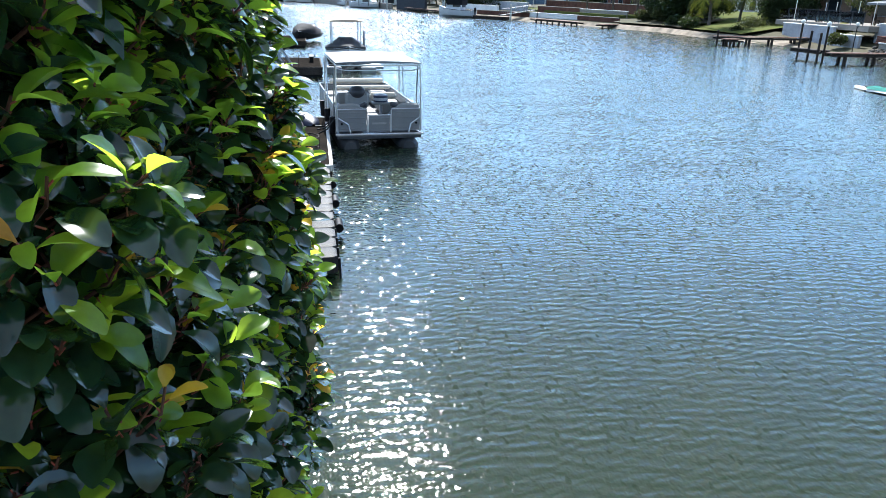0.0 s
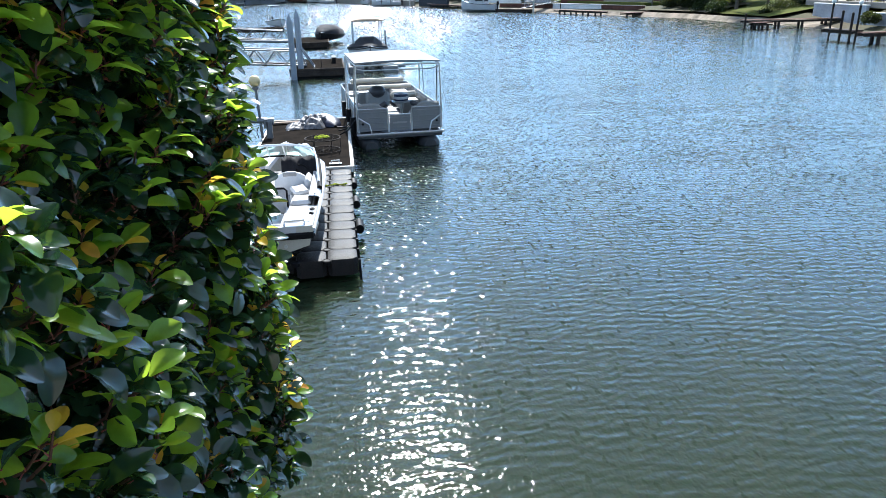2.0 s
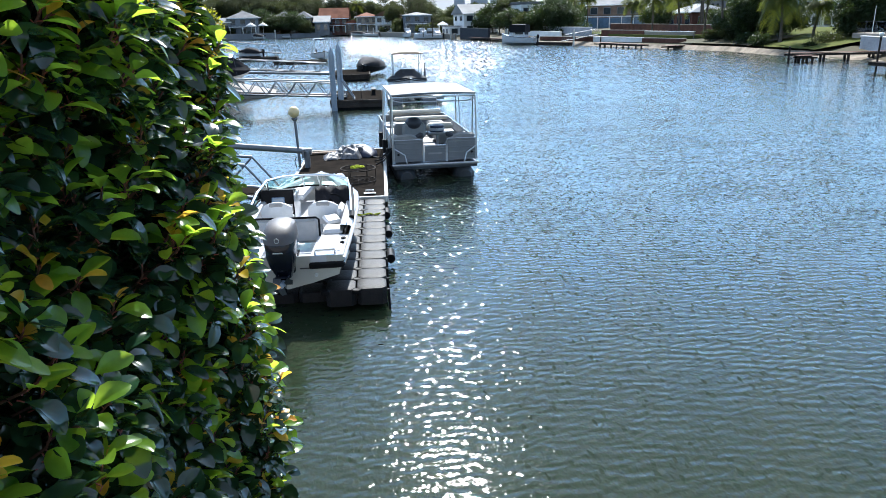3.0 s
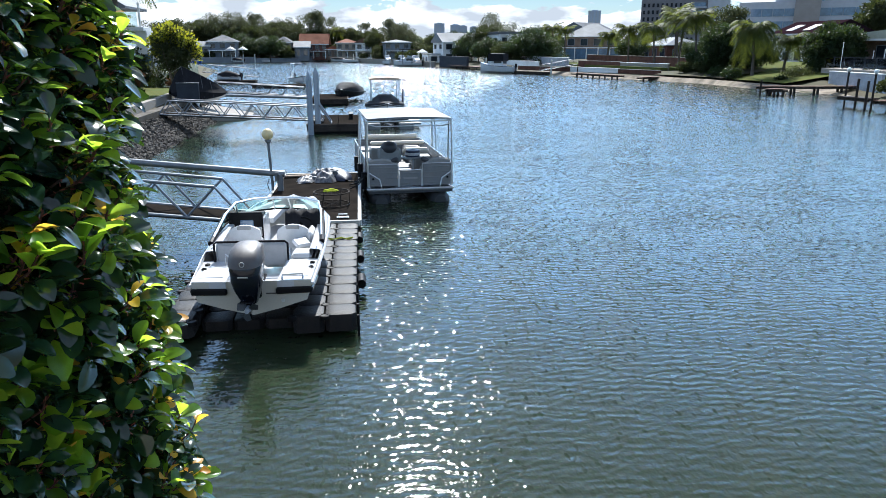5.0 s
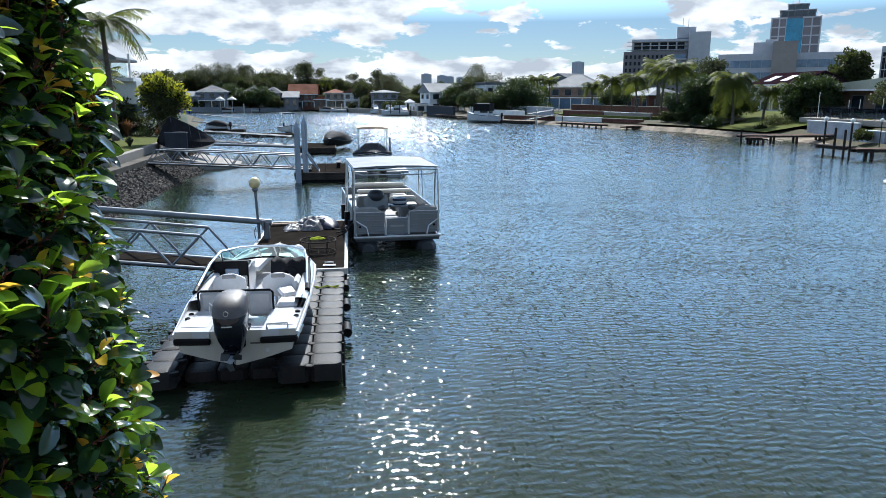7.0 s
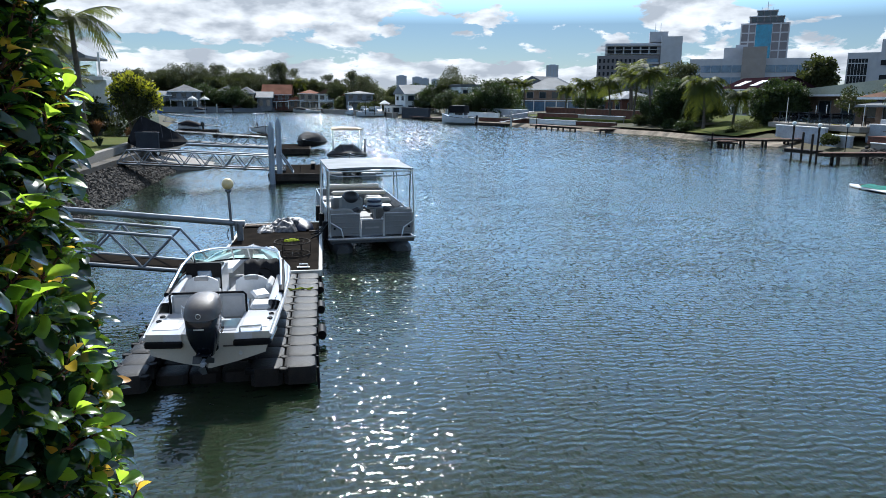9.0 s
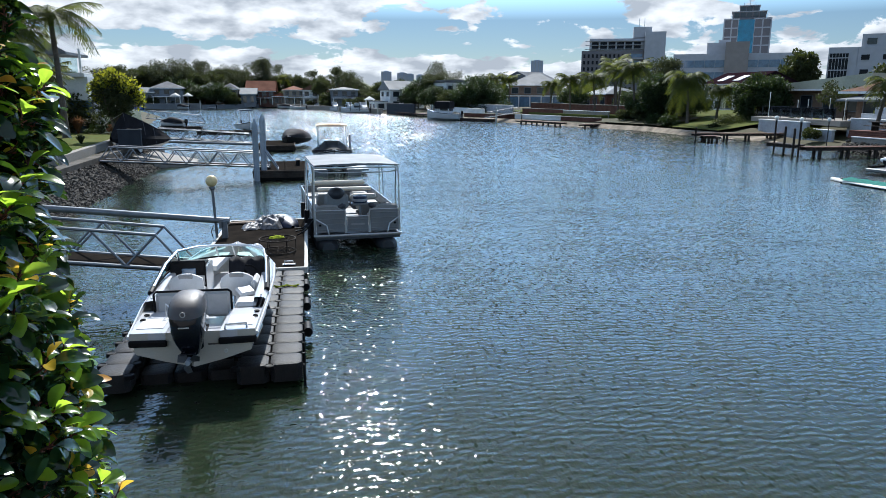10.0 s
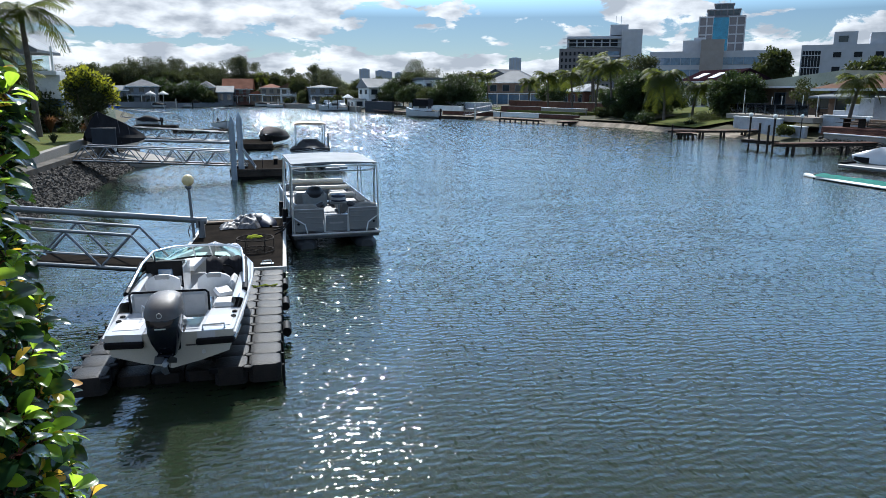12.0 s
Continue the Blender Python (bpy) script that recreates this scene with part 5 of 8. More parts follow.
def right_bank():
    to_canal = -90
    # brown-roofed house and its terraces
    house("low brick house with a broad brown tiled roof", pose(61, 52.5, 2.2, 0, 0, -80), 16, 13, 2.8, 2.7, "brownbrick", "roofbrown", "hip", rows=1, cols=5, over=1.2)
    house("brick house under a long olive metal roof", pose(66, 76, 2.0, 0, 0, -84), 17, 11, 3.4, 1.6, "brownbrick", "roofgreen", "skillion", rows=1, cols=5, over=1.2)
    d = house("house with a dark maroon roof and skylights", pose(84, 121, 1.6, 0, 0, to_canal), 14, 10, 5.2, 2.2, "render", "roofdark", "gable", cols=4)
    for k in (-3, 2):
        part("skylight", G().box((0, 0, 0), (2.0, 2.6, 0.12), b=0.03, m=Matrix.Translation((k, -3.0, 6.25)) @ Matrix.Rotation(math.atan2(2.2, 5.5), 4, "X")), "render", d, "pale roof skylight")
    house("brick two-storey house with a pale hip roof", pose(62.5, 181, 1.2, 0, 0, -24), 13, 11, 6.0, 3.0, "brownbrick", "roofwhite", "hip", rows=2, cols=4)
    v = thing("veranda", "white glazed veranda with a flat roof", "veranda", pose(57.5, 170, 0.8, 0, 0, -24))
    part("roof", G().box((0, 0, 3.6), (17, 4, 0.25)), "render", v, smooth=0)
    for k in range(7):
        part("post", G().box((-8.3 + k * 2.75, -1.9, 1.75), (0.22, 0.22, 3.5)), "render", v, smooth=0)
    for k in range(6):
        part("pane", G().box((-6.9 + k * 2.75, -1.7, 1.9), (2.5, 0.06, 2.9)), "bluepane", v, smooth=0)
    house("white gabled house with a steep grey roof", pose(82, 246, 1.2, 0, 0, -60), 18, 12, 8.0, 3.6, "render", "roofgrey", "front", cols=3)
    house("low house with a pale blue roof", pose(76, 163, 1.4, 0, 0, to_canal), 13, 9, 3.6, 1.8, "brick", "roofwhite", "hip", rows=1, cols=3)
    house("low brick house behind palms", pose(76, 142, 1.4, 0, 0, to_canal), 12, 9, 3.2, 1.6, "brick", "roofgrey", "hip", rows=1, cols=3)
    # retaining walls and terraces
    walls = [(50.3, 69.5, 49.1, 60.4, 2.0, "gardenwall", "pale blue-grey rendered garden wall"), (49.1, 60.1, 48.7, 56.5, 1.4, "gardenwall", "low pale wall with slatted panels"),
             (50.5, 56.5, 50.2, 50.5, 2.5, "gardenwall", "stepped pale blue wall"), (50.2, 50.5, 50, 44, 4.2, "gardenwall", "tall pale blue garden wall"),
             (46.4, 51.5, 46.4, 36, 1.15, "concrete", "low concrete edge above the rocks"),
             (52, 153, 52, 103.5, 2.9, "brick", "long red brick retaining wall"), (44.6, 98.5, 41.6, 107, 1.2, "brick", "low red brick sea wall"), (41.6, 107, 37.4, 118, 1.25, "render", "pale rendered sea wall"), (37.4, 118, 31, 129, 1.2, "brick", "low red brick sea wall"),
             (48.3, 104, 45.4, 116, 2.0, "concrete", "weathered upper terrace wall"), (45.4, 116, 42, 128, 2.1, "brick", "red brick upper terrace wall"), (35, 130, 31.5, 150, 1.9, "render", "pale rendered sea wall"), (40, 128, 36, 150, 2.6, "gardenwall", "pale blue garden wall")]
    for x0, y0, x1, y1, h, mt, lb in walls:
        l = math.hypot(x1 - x0, y1 - y0)
        w = thing("garden_wall", lb, "wall", pose((x0 + x1) / 2, (y0 + y1) / 2, 0, 0, 0, math.degrees(math.atan2(y1 - y0, x1 - x0))), kind="structure")
        part("panel", G().box((0, 0, h / 2 - 0.15), (l, 0.3, h + 0.3), b=0.02), mt, w)
        part("coping", G().box((0, 0, h + 0.05), (l + 0.1, 0.4, 0.1), b=0.02), "render" if mt != "brick" else "concrete", w)
    for k in range(4):
        solo("wall_step", G().box((50.9, 56.5 - k * 1.5, 1.2 + 0.28 * k), (0.4, 1.5, 2.5 + 0.56 * k), b=0.02), "gardenwall", "step of the pale blue stepped wall", "wall", group="stepped wall", kind="structure")
    # brick terrace in courses of timber planks
    tr = thing("terrace", "red-brown brick terrace with a timber deck", "terrace", pose(47.6, 48, 0), kind="structure")
    for k in range(4):
        part("course", G().box((0, 0, 1.15 + 0.17 * k), (2.6 - 0.04 * k, 8, 0.16), b=0.015), "brick", tr)
    for k in range(3):
        part("plank", G().box((1.4 + 0.35 * k, 0, 1.95 + 0.17 * k), (0.5, 7.6, 0.15), b=0.015), "timber", tr)
    tb = thing("picnic_table", "dark timber picnic table on the terrace", "table", pose(47.4, 49.6, 1.74))
    part("top", G().box((0, 0, 0.72), (0.9, 2.2, 0.06), b=0.01), "darktimber", tb)
    for k in (-0.8, 0.8):
        part("leg", G().box((0, k, 0.36), (0.7, 0.08, 0.7), b=0.01), "darktimber", tb)
    for k in (-0.75, 0.75):
        part("bench", G().box((k, 0, 0.42), (0.26, 2.2, 0.05), b=0.01), "darktimber", tb)
    sheet("upper_lawn", [(49.3, 56.5), (56, 56.5), (56, 74), (50.9, 72)], 2.3, "concrete", "paved terrace behind the blue-grey wall", "terrace", 0.5)
    strip([(46.9, 72), (47.0, 80), (46.9, 88), (44.4, 96.5)], [(60, 72), (60, 80), (60, 88), (60, 98)], 0.72, 2.6, "garden_lawn", "grass", "sloping lawn under the palms", "lawn")
    strip([(46.2, 84), (46.5, 88), (44.0, 96.2), (43.4, 98)], [(52, 84), (53, 88), (52, 97), (51, 99)], 0.78, 1.75, "planting_bed", "earth", "dark earth bed under the trees", "planting bed")
    sheet("brick_terrace_lawn", [(47, 104), (52, 104), (52, 152), (38, 152), (42, 128)], 1.5, "grass", "dry lawn in front of the brick wall", "lawn", 0.4)
    # fence posts and rail on the terrace
    f = thing("terrace_fence", "dark posts and rail with glass panes along the terrace", "fence", pose(49.9, 58, 2.3, 0, 0, -6))
    for k in range(8):
        part("post", G().box((0, k * 1.8, 0.6), (0.06, 0.06, 1.2)), "screen", f)
        part("pane", G().box((0, k * 1.8 + 0.9, 0.6), (0.02, 1.66, 0.95)), "clearglass", f)
    part("rail", G().box((0, 6.3, 1.15), (0.06, 13, 0.05)), "screen", f)
    for k, hh in ((0.5, 1.9), (2.5, 2.0), (5.5, 1.9), (7.0, 1.8), (11.5, 2.6)):
        p = thing("flag_pole", "slim pale pole on the terrace", "pole", pose(50.9, 57.5 + k, 2.3), "terrace poles")
        part("pole", G().tube([(0, 0, 0), (0, 0, hh)], 0.03, 8), "render", p)
        part("finial", G().ball((0, 0, hh), 0.05, 10), "render", p)
    for k in range(5):
        c = thing("garden_chair", "dark outdoor chair on the terrace", "chair", pose(51.6, 58.5 + k * 1.9, 2.3, 0, 0, 70 * k), "terrace chairs")
        part("seat", G().box((0, 0, 0.43), (0.5, 0.5, 0.06), b=0.02), "darktimber", c)
        part("backrest", G().box((0, 0.24, 0.72), (0.5, 0.05, 0.5), b=0.02), "darktimber", c)
        for sx in (-1, 1):
            for sy in (-1, 1):
                part("leg", G().box((sx * 0.21, sy * 0.21, 0.2), (0.05, 0.05, 0.42)), "darktimber", c)
    gz = thing("gazebo", "beige-roofed shade pavilion on posts", "gazebo", pose(53.5, 57.0, 2.3))
    part("roof", roof_geo(3.6, 4.6, 1.95, 0.55, "hip", 0.4), "roofwhite", gz, smooth=0)
    for sx in (-1, 1):
        for sy in (-1, 1):
            part("post", G().box((sx * 1.6, sy * 2.1, 1.0), (0.14, 0.14, 2.0)), "creamwall", gz)
    # jetties, piles, lamps
    jetty("timber jetty with dark posts along the beach", ((40.0, 65.6), (51.5, 64.3)), 0.8, 0.9, None, 5)
    jetty("long timber jetty in front of the blue wall", ((37.7, 46.45), (49.5, 46.0)), 0.78, 0.9, None, 5)
    jetty("small low platform jetty by the beach", ((40.2, 64.2), (41.9, 64.0)), 0.62, 1.3, None, 2)
    jetty("small timber jetty by the sea wall", ((40.2, 95.2), (44.5, 96.4)), 0.5, 1.5, None, 2)
    jetty("timber jetty beside the pale sea wall", ((35.6, 110.5), (38.9, 98.8)), 0.6, 1.2, None, 4)
    for x, y, h in [(38.53, 49.7, 2.1), (38.4, 48.45, 2.0), (39.9, 64.9, 1.35), (36.5, 111.5, 1.4)]:
        p = thing("mooring_pile", "dark timber mooring pile in the water", "pile", pose(x, y, 0), "mooring piles")
        part("shaft", G().tube([(0, 0, -1.5), (0, 0, h)], 0.09, 10), "darktimber", p)
        part("cap", G().lathe((0, 0, h), [(0.1, 0), (0.09, 0.04), (0.02, 0.08)], 10), "darktimber", p)
    cross = thing("pile_beam", "dark timber beams tied between mooring piles", "beam", pose(39.2, 50, 0))
    part("beam", G().box((-0.7, 0, 0.62), (0.2, 3.0, 0.2), rz=radians(6)), "darktimber", cross)
    part("beam", G().box((0.2, 0.2, 0.62), (0.2, 3.0, 0.2), rz=radians(6)), "darktimber", cross)
    part("planking", G().box((-0.2, 0.1, 0.76), (1.3, 2.8, 0.06), rz=radians(6)), "darktimber", cross)
    for x, y, z in [(38.63, 51.05, -0.3), (37.55, 46.75, -0.3), (44.73, 52.48, 0.4), (47.0, 47.8, 1.85)]:
        lamp_post(pose(x, y, z), 2.9 if z < 0 else (2.0 if z < 1 else 0.45), 0.16, "whiteglobe", "garden lamps", "white globe lamp on a dark timber post" if z < 0 else "white globe lamp on a slim dark post", "darktimber", 0.075 if z < 0 else 0.04)
    # rocks under the terrace
    rk = thing("rock_pile", "pale rubble rocks below the terrace", "rocks", kind="stuff")
    rnd = random.Random(8)
    g = G()
    for i in range(700):
        s = rnd.uniform(0.08, 0.2)
        x, y = rnd.uniform(44.8, 46.4), rnd.uniform(37, 52)
        g.ball((x, y, (x - 45.0) * 0.55 + rnd.uniform(-0.1, 0.05)), s, 6, 0.7)
    part("rubble", g, "rock", rk, smooth=0)
    # trees and palms
    T = lambda m, lb, **k: tree("tree", lb, m, "", **k)
    T(pose(56, 77.5, 1.2), "big round dense dark tree on the lawn", seed=31, height=5.7, radius=3.0, trunk_h=0.1, n_limb=9, clumps=210, n_each=170, leaf=0.24, material="darktree", shape="full")
    T(pose(49.8, 91, 0.7), "large dark spreading tree over the bank", seed=32, height=6.6, radius=2.7, trunk_h=1.2, n_limb=9, clumps=190, n_each=170, leaf=0.24, material="darktree", shape="full")
    T(pose(73, 134, 1.4), "grey-green tree behind the palms", seed=34, height=10.5, radius=4.2, trunk_h=3, n_limb=8, clumps=80, n_each=100, leaf=0.45, material="gum", shape="full")
    T(pose(116.5, 150, 1.2), "tall rounded tree before the offices", seed=35, height=13.6, radius=4.4, trunk_h=4, n_limb=9, clumps=110, n_each=110, leaf=0.6, material="tree", shape="full")
    T(pose(88, 90, 2), "broad green tree behind the tiled roof", seed=36, height=7.4, radius=4.2, trunk_h=2.5, n_limb=9, clumps=110, n_each=110, leaf=0.5, material="tree", shape="full")
    T(pose(58, 67.5, 2.2), "small open tree on the terrace", seed=37, height=4.0, radius=1.8, trunk_h=1.0, n_limb=6, clumps=26, n_each=70, leaf=0.22, material="tree", shape="full")
    for x, y, h, n, l, dr, sd, lb in [(50, 113.5, 5.6, 20, 2.9, 1.0, 41, "tall palm with a drooping crown"), (50.5, 126, 5.6, 20, 3.0, 1.0, 42, "tall palm with a drooping crown"), (50, 104.5, 6.3, 18, 3.0, 0.8, 43, "leaning coconut palm over the lawn"),
                                     (50, 99.0, 6.6, 18, 3.1, 0.8, 44, "leaning coconut palm over the lawn"), (48, 80.5, 4.6, 24, 3.2, 1.25, 45, "bushy foxtail palm with weeping fronds"), (47.9, 50.8, 3.9, 22, 1.9, 0.95, 46, "single palm in front of the blue wall"),
                                     (56, 118, 8.0, 16, 2.9, 0.8, 47, "tall palm behind the others"), (57.5, 122, 8.4, 16, 2.8, 0.8, 48, "tall palm behind the others"), (52, 141, 5.0, 18, 2.7, 1.0, 49, "garden palm before the white house"),
                                     (43.5, 150, 6.5, 16, 2.4, 0.8, 50, "slim palm rising from dark shrubs"), (46.5, 152, 6.2, 16, 2.4, 0.8, 51, "slim palm rising from dark shrubs"), (53.2, 82.5, 3.6, 18, 2.4, 1.2, 52, "weeping palm on the lawn"),
                                     (66, 62.5, 5.2, 18, 2.2, 0.9, 53, "windblown palm behind the roofs"), (30.5, 178, 3.6, 18, 2.4, 1.1, 54, "squat palm by the white house"), (-4, 250, 8.2, 18, 3.0, 0.8, 55, "tall palm over the roofs")]:
        palm("palm_tree", lb, pose(x, y, 1.2 if y < 200 else 1.0), h, n + 12, l * 1.08, dr, 0.5, sd, 0.17, 26, width=0.55)
    rnd = random.Random(17)
    for x, y, r, h, mt in [(48.6, 96, 1.6, 1.6, "darktree"), (50.5, 99, 1.8, 2.2, "tree"), (47.9, 88, 1.6, 1.5, "darktree"), (47.5, 84, 1.4, 1.4, "darktree"), (48.6, 75.5, 0.7, 0.6, "tree"), (47.9, 58.2, 1.0, 0.8, "tree"),
                           (51.3, 62, 0.7, 0.9, "goldbush"), (51.8, 66, 0.8, 1.0, "tree"), (52, 55, 1.0, 1.9, "goldbush"), (38, 140, 2.4, 3.0, "darktree"), (41, 137, 2.4, 3.4, "darktree"), (35, 146, 2.2, 2.2, "tree")]:
        bush("shrub", "leafy green garden shrub on the bank", pose(x, y, 0.75 if x < 49 else 1.4), r, h, rnd.randrange(999), mt, 0.2, 30, 60)
    hg = bush("low_hedge", "clipped green hedge along the lawn", pose(51.5, 76.5, 1.2), 2.2, 0.9, 77, "tree", 0.14, 60, 60)
    # dark planting under the trees
    for x, y, k, s in [(52.5, 88, 2, 0.62), (54, 99, 0, 0.62), (50.3, 95, 2, 0.42), (53, 94, 2, 0.62), (51.5, 99.5, 2, 0.5), (47.8, 92.5, 4, 0.3), (46.6, 95.5, 4, 0.28), (60, 104, 0, 0.5), (63, 112, 0, 0.5), (70, 97, 4, 0.5), (66, 132, 2, 0.55), (82, 110, 4, 0.55), (92, 130, 4, 0.7), (74, 152, 4, 0.8), (60, 148, 2, 0.7), (90, 160, 4, 0.9),
                       (100, 180, 0, 0.6), (78, 190, 0, 0.65), (70, 205, 0, 0.7), (58, 200, 2, 0.8), (50, 190, 0, 0.75), (120, 170, 4, 1.0), (140, 160, 4, 1.0), (95, 100, 4, 0.6), (110, 110, 4, 0.7), (42, 157, 0, 0.7), (130, 200, 0, 0.8), (150, 190, 4, 1.1), (170, 180, 4, 1.1), (110, 150, 4, 1.0), (85, 140, 4, 0.9)]:
        o = copy_thing(PROTO[k], pose(x, y, 0.9, 0, 0, x * 37 % 360))
        o.scale = (s, s, s)


right_bank()


# ---- left garden ----
def left_garden():
    palm("palm_tree", "tall feathery palm beside the white house", pose(-14.75, 52.0, 1.4), 7.3, 17, 3.3, 0.75, 0.2, 61, 0.2, 40, width=0.5, up=0.55)
    palm("palm_tree", "smaller palm among garden shrubs", pose(-17.2, 55.6, 1.4), 3.6, 22, 2.2, 0.8, 0.2, 62, 0.11, 30, width=0.5)
    palm("palm_tree", "tall palm at the garden corner", pose(-17.6, 52.5, 1.4), 6.0, 18, 2.9, 0.75, 0.2, 63, 0.17, 34, width=0.5)
    palm("palm_tree", "bushy dark palm in front of the house", pose(-16.6, 53.6, 1.4), 3.4, 26, 2.3, 0.9, 0.2, 65, 0.12, 34, width=0.55)
    palm("palm_tree", "bushy dark palm in front of the house", pose(-18.2, 52.6, 1.4), 4.4, 26, 2.5, 0.9, 0.2, 66, 0.12, 34, width=0.55)
    palm("palm_tree", "low bushy palm under the tall ones", pose(-18.4, 55.0, 1.4), 4.6, 22, 2.6, 0.9, 0.2, 64, 0.13, 34, width=0.5)
    # white two-storey house with a pointed balcony roof
    h = thing("house", "white two-storey house with a gabled glass balcony", "house", pose(-22.4, 66, 1.4))
    part("wall", G().box((-1.0, -2.8, 2.9), (10.0, 3.4, 6.2)), "render", h, smooth=0)
    part("roof", roof_geo(8.0, 5.0, 6.1, 2.7, "front", 0.5), "roofwhite", h, "pale metal gable roof", smooth=0, at=pose(1.6, -3.9, 0))
    part("deck", G().box((3.6, -5.6, 4.4), (7.2, 2.3, 0.3), b=0.02), "render", h, smooth=0)
    for x in (5.2, 6.9):
        part("post", G().box((x, -6.4, 5.4), (0.14, 0.14, 1.9)), "render", h)
    for k in range(3):
        part("balustrade", G().box((1.1 + k * 2.3, -6.75, 5.1), (2.2, 0.03, 1.1)), "clearglass", h, "clear glass balustrade panel", smooth=0)
    part("lower_wall", G().box((6.4, -5.4, 3.4), (1.8, 1.9, 1.8)), "render", h, "white rendered garden storey", smooth=0)
    part("lower_wall", G().box((3.6, -4.9, 1.4), (7.6, 1.6, 3.2)), "greywall", h, smooth=0)
    for k in range(4):
        part("pane", G().box((1.2 + k * 1.75, -5.75, 1.5), (1.6, 0.06, 2.4)), "bluepane", h, smooth=0)
    for k in (0.6, 2.8):
        window(h, k, -4.55, 5.4, 1.8, 1.5, "deeppane")
    # golden bush, shrubs, grasses
    b = thing("golden_shrub", "large rounded shrub with golden-green leaves", "shrub", pose(-10.6, 48.4, 1.2))
    rnd = random.Random(71)
    cs = []
    while len(cs) < 95:
        u, v, w = rnd.uniform(-1, 1), rnd.uniform(-1, 1), rnd.uniform(-1, 1)
        q = u * u + v * v + w * w
        if 0.2 < q < 1:
            cs.append((u * 1.32, v * 1.3, 3.1 + w * 1.35))
    st = G()
    for c in cs[:10]:
        st.tube([(0, 0, 0), (c[0] * 0.3, c[1] * 0.3, 1.0), c], [0.1, 0.06, 0.015], 6)
    part("stem", st, "bark", b)
    top = [c for c in cs if c[2] >= 3.5 or c[0] > 1.1 or (c[0] < -0.8 and c[2] > 2.6)]
    part("foliage", leaf_cloud("foliage", cs, 75, 0.42, 0.17, 72, "tree", 0.9, 0.2), None, b)
    part("foliage", leaf_cloud("foliage", [(c[0] * 1.12, c[1] * 1.12, 3.1 + (c[2] - 3.1) * 1.12) for c in top], 60, 0.40, 0.19, 73, "goldbush", 0.9, 0.3), None, b, "golden upper leaves")
    for x, y, z, r, h2, sd, mt, lf, lb in [(-14.6, 59.8, 1.45, 1.2, 2.3, 1, "tree", 0.16, "leafy green garden shrub"), (-18.9, 57, 1.45, 1.7, 5.4, 2, "darktree", 0.18, "dark leafy garden shrub"), (-19.8, 56, 1.45, 1.8, 3.8, 3, "tree", 0.2, "leafy green garden shrub"),
                                          (-14.5, 56.6, 1.45, 0.48, 0.85, 4, "darktree", 0.06, "small clipped ball shrub"), (-13.75, 56.5, 1.45, 0.5, 0.9, 5, "darktree", 0.06, "small clipped ball shrub"), (-12.95, 56.4, 1.45, 0.48, 0.85, 6, "redgrass", 0.06, "small bronze clipped shrub"),
                                          (-16.4, 59.5, 1.45, 1.7, 3.2, 7, "tree", 0.3, "broad-leaved green shrub behind the grasses"), (-17.3, 55.2, 1.45, 1.5, 4.6, 8, "darktree", 0.2, "dark shrub under the palms"), (-13.2, 60.2, 1.45, 1.0, 1.6, 9, "tree", 0.16, "green shrub under the palms")]:
        bush("shrub", lb, pose(x, y, z), r, h2, sd, mt, lf)

    def tuft(name, lb, m, n, l, spread, material, seed, wid=0.02):
        rng = random.Random(seed)
        t = thing(name, lb, "plant", m)
        g = G()
        for i in range(n):
            a, e = rng.uniform(0, 6.28), rng.uniform(0.3, 1.2) * spread
            ln = l * rng.uniform(0.7, 1.15)
            d = Vector((math.cos(a), math.sin(a), 0))
            s = Vector((-d.y, d.x, 0)) * wid
            p1 = d * ln * 0.5 * e * 0.8 + Vector((0, 0, ln * 0.6))
            p2 = d * ln * e + Vector((0, 0, ln * max(0.2, 0.95 - 0.5 * e)))
            g.add([-s, s, p1 + s * 0.9, p1 - s * 0.9, p2], [(0, 1, 2, 3), (3, 2, 4)])
        me = bpy.data.meshes.new("foliage")
        me.from_pydata([tuple(p) for p in g.v], [], g.f)
        me.materials.append(MAT[material])
        part("foliage", me, None, t)
        return t
    tuft("fountain_grass", "russet tuft of fountain grass on the lawn", pose(-17.0, 57.8, 1.45), 300, 2.0, 0.55, "redgrass", 1, 0.03)
    tuft("fountain_grass", "russet tuft of fountain grass on the lawn", pose(-15.4, 57.0, 1.45), 260, 1.5, 0.6, "redgrass", 2, 0.03)
    tuft("agave", "blue-green agave rosette on the lawn", pose(-12.1, 45.6, 1.45), 38, 0.75, 0.8, "gum", 3, 0.06)
    tuft("agave", "small agave rosette by the wall", pose(-12.4, 41.4, 1.45), 30, 0.5, 0.8, "gum", 4, 0.05)
    tuft("cycad", "dark feathery cycad by the ramp", pose(-13.0, 57.6, 1.45), 150, 1.9, 0.95, "darktree", 5, 0.05)
    # glass pool fence
    f = thing("pool_fence", "clear glass pool fence panels", "fence", pose(-12.9, 59.0, 1.45))
    for k in range(4):
        part("pane", G().box((k * 0.75 - 1.2, 1.0, 0.9), (0.68, 0.02, 2.0)), "clearglass", f)
        part("post", G().box((k * 0.75 - 1.57, 1.0, 0.9), (0.06, 0.06, 2.1)), "render", f)


left_garden()


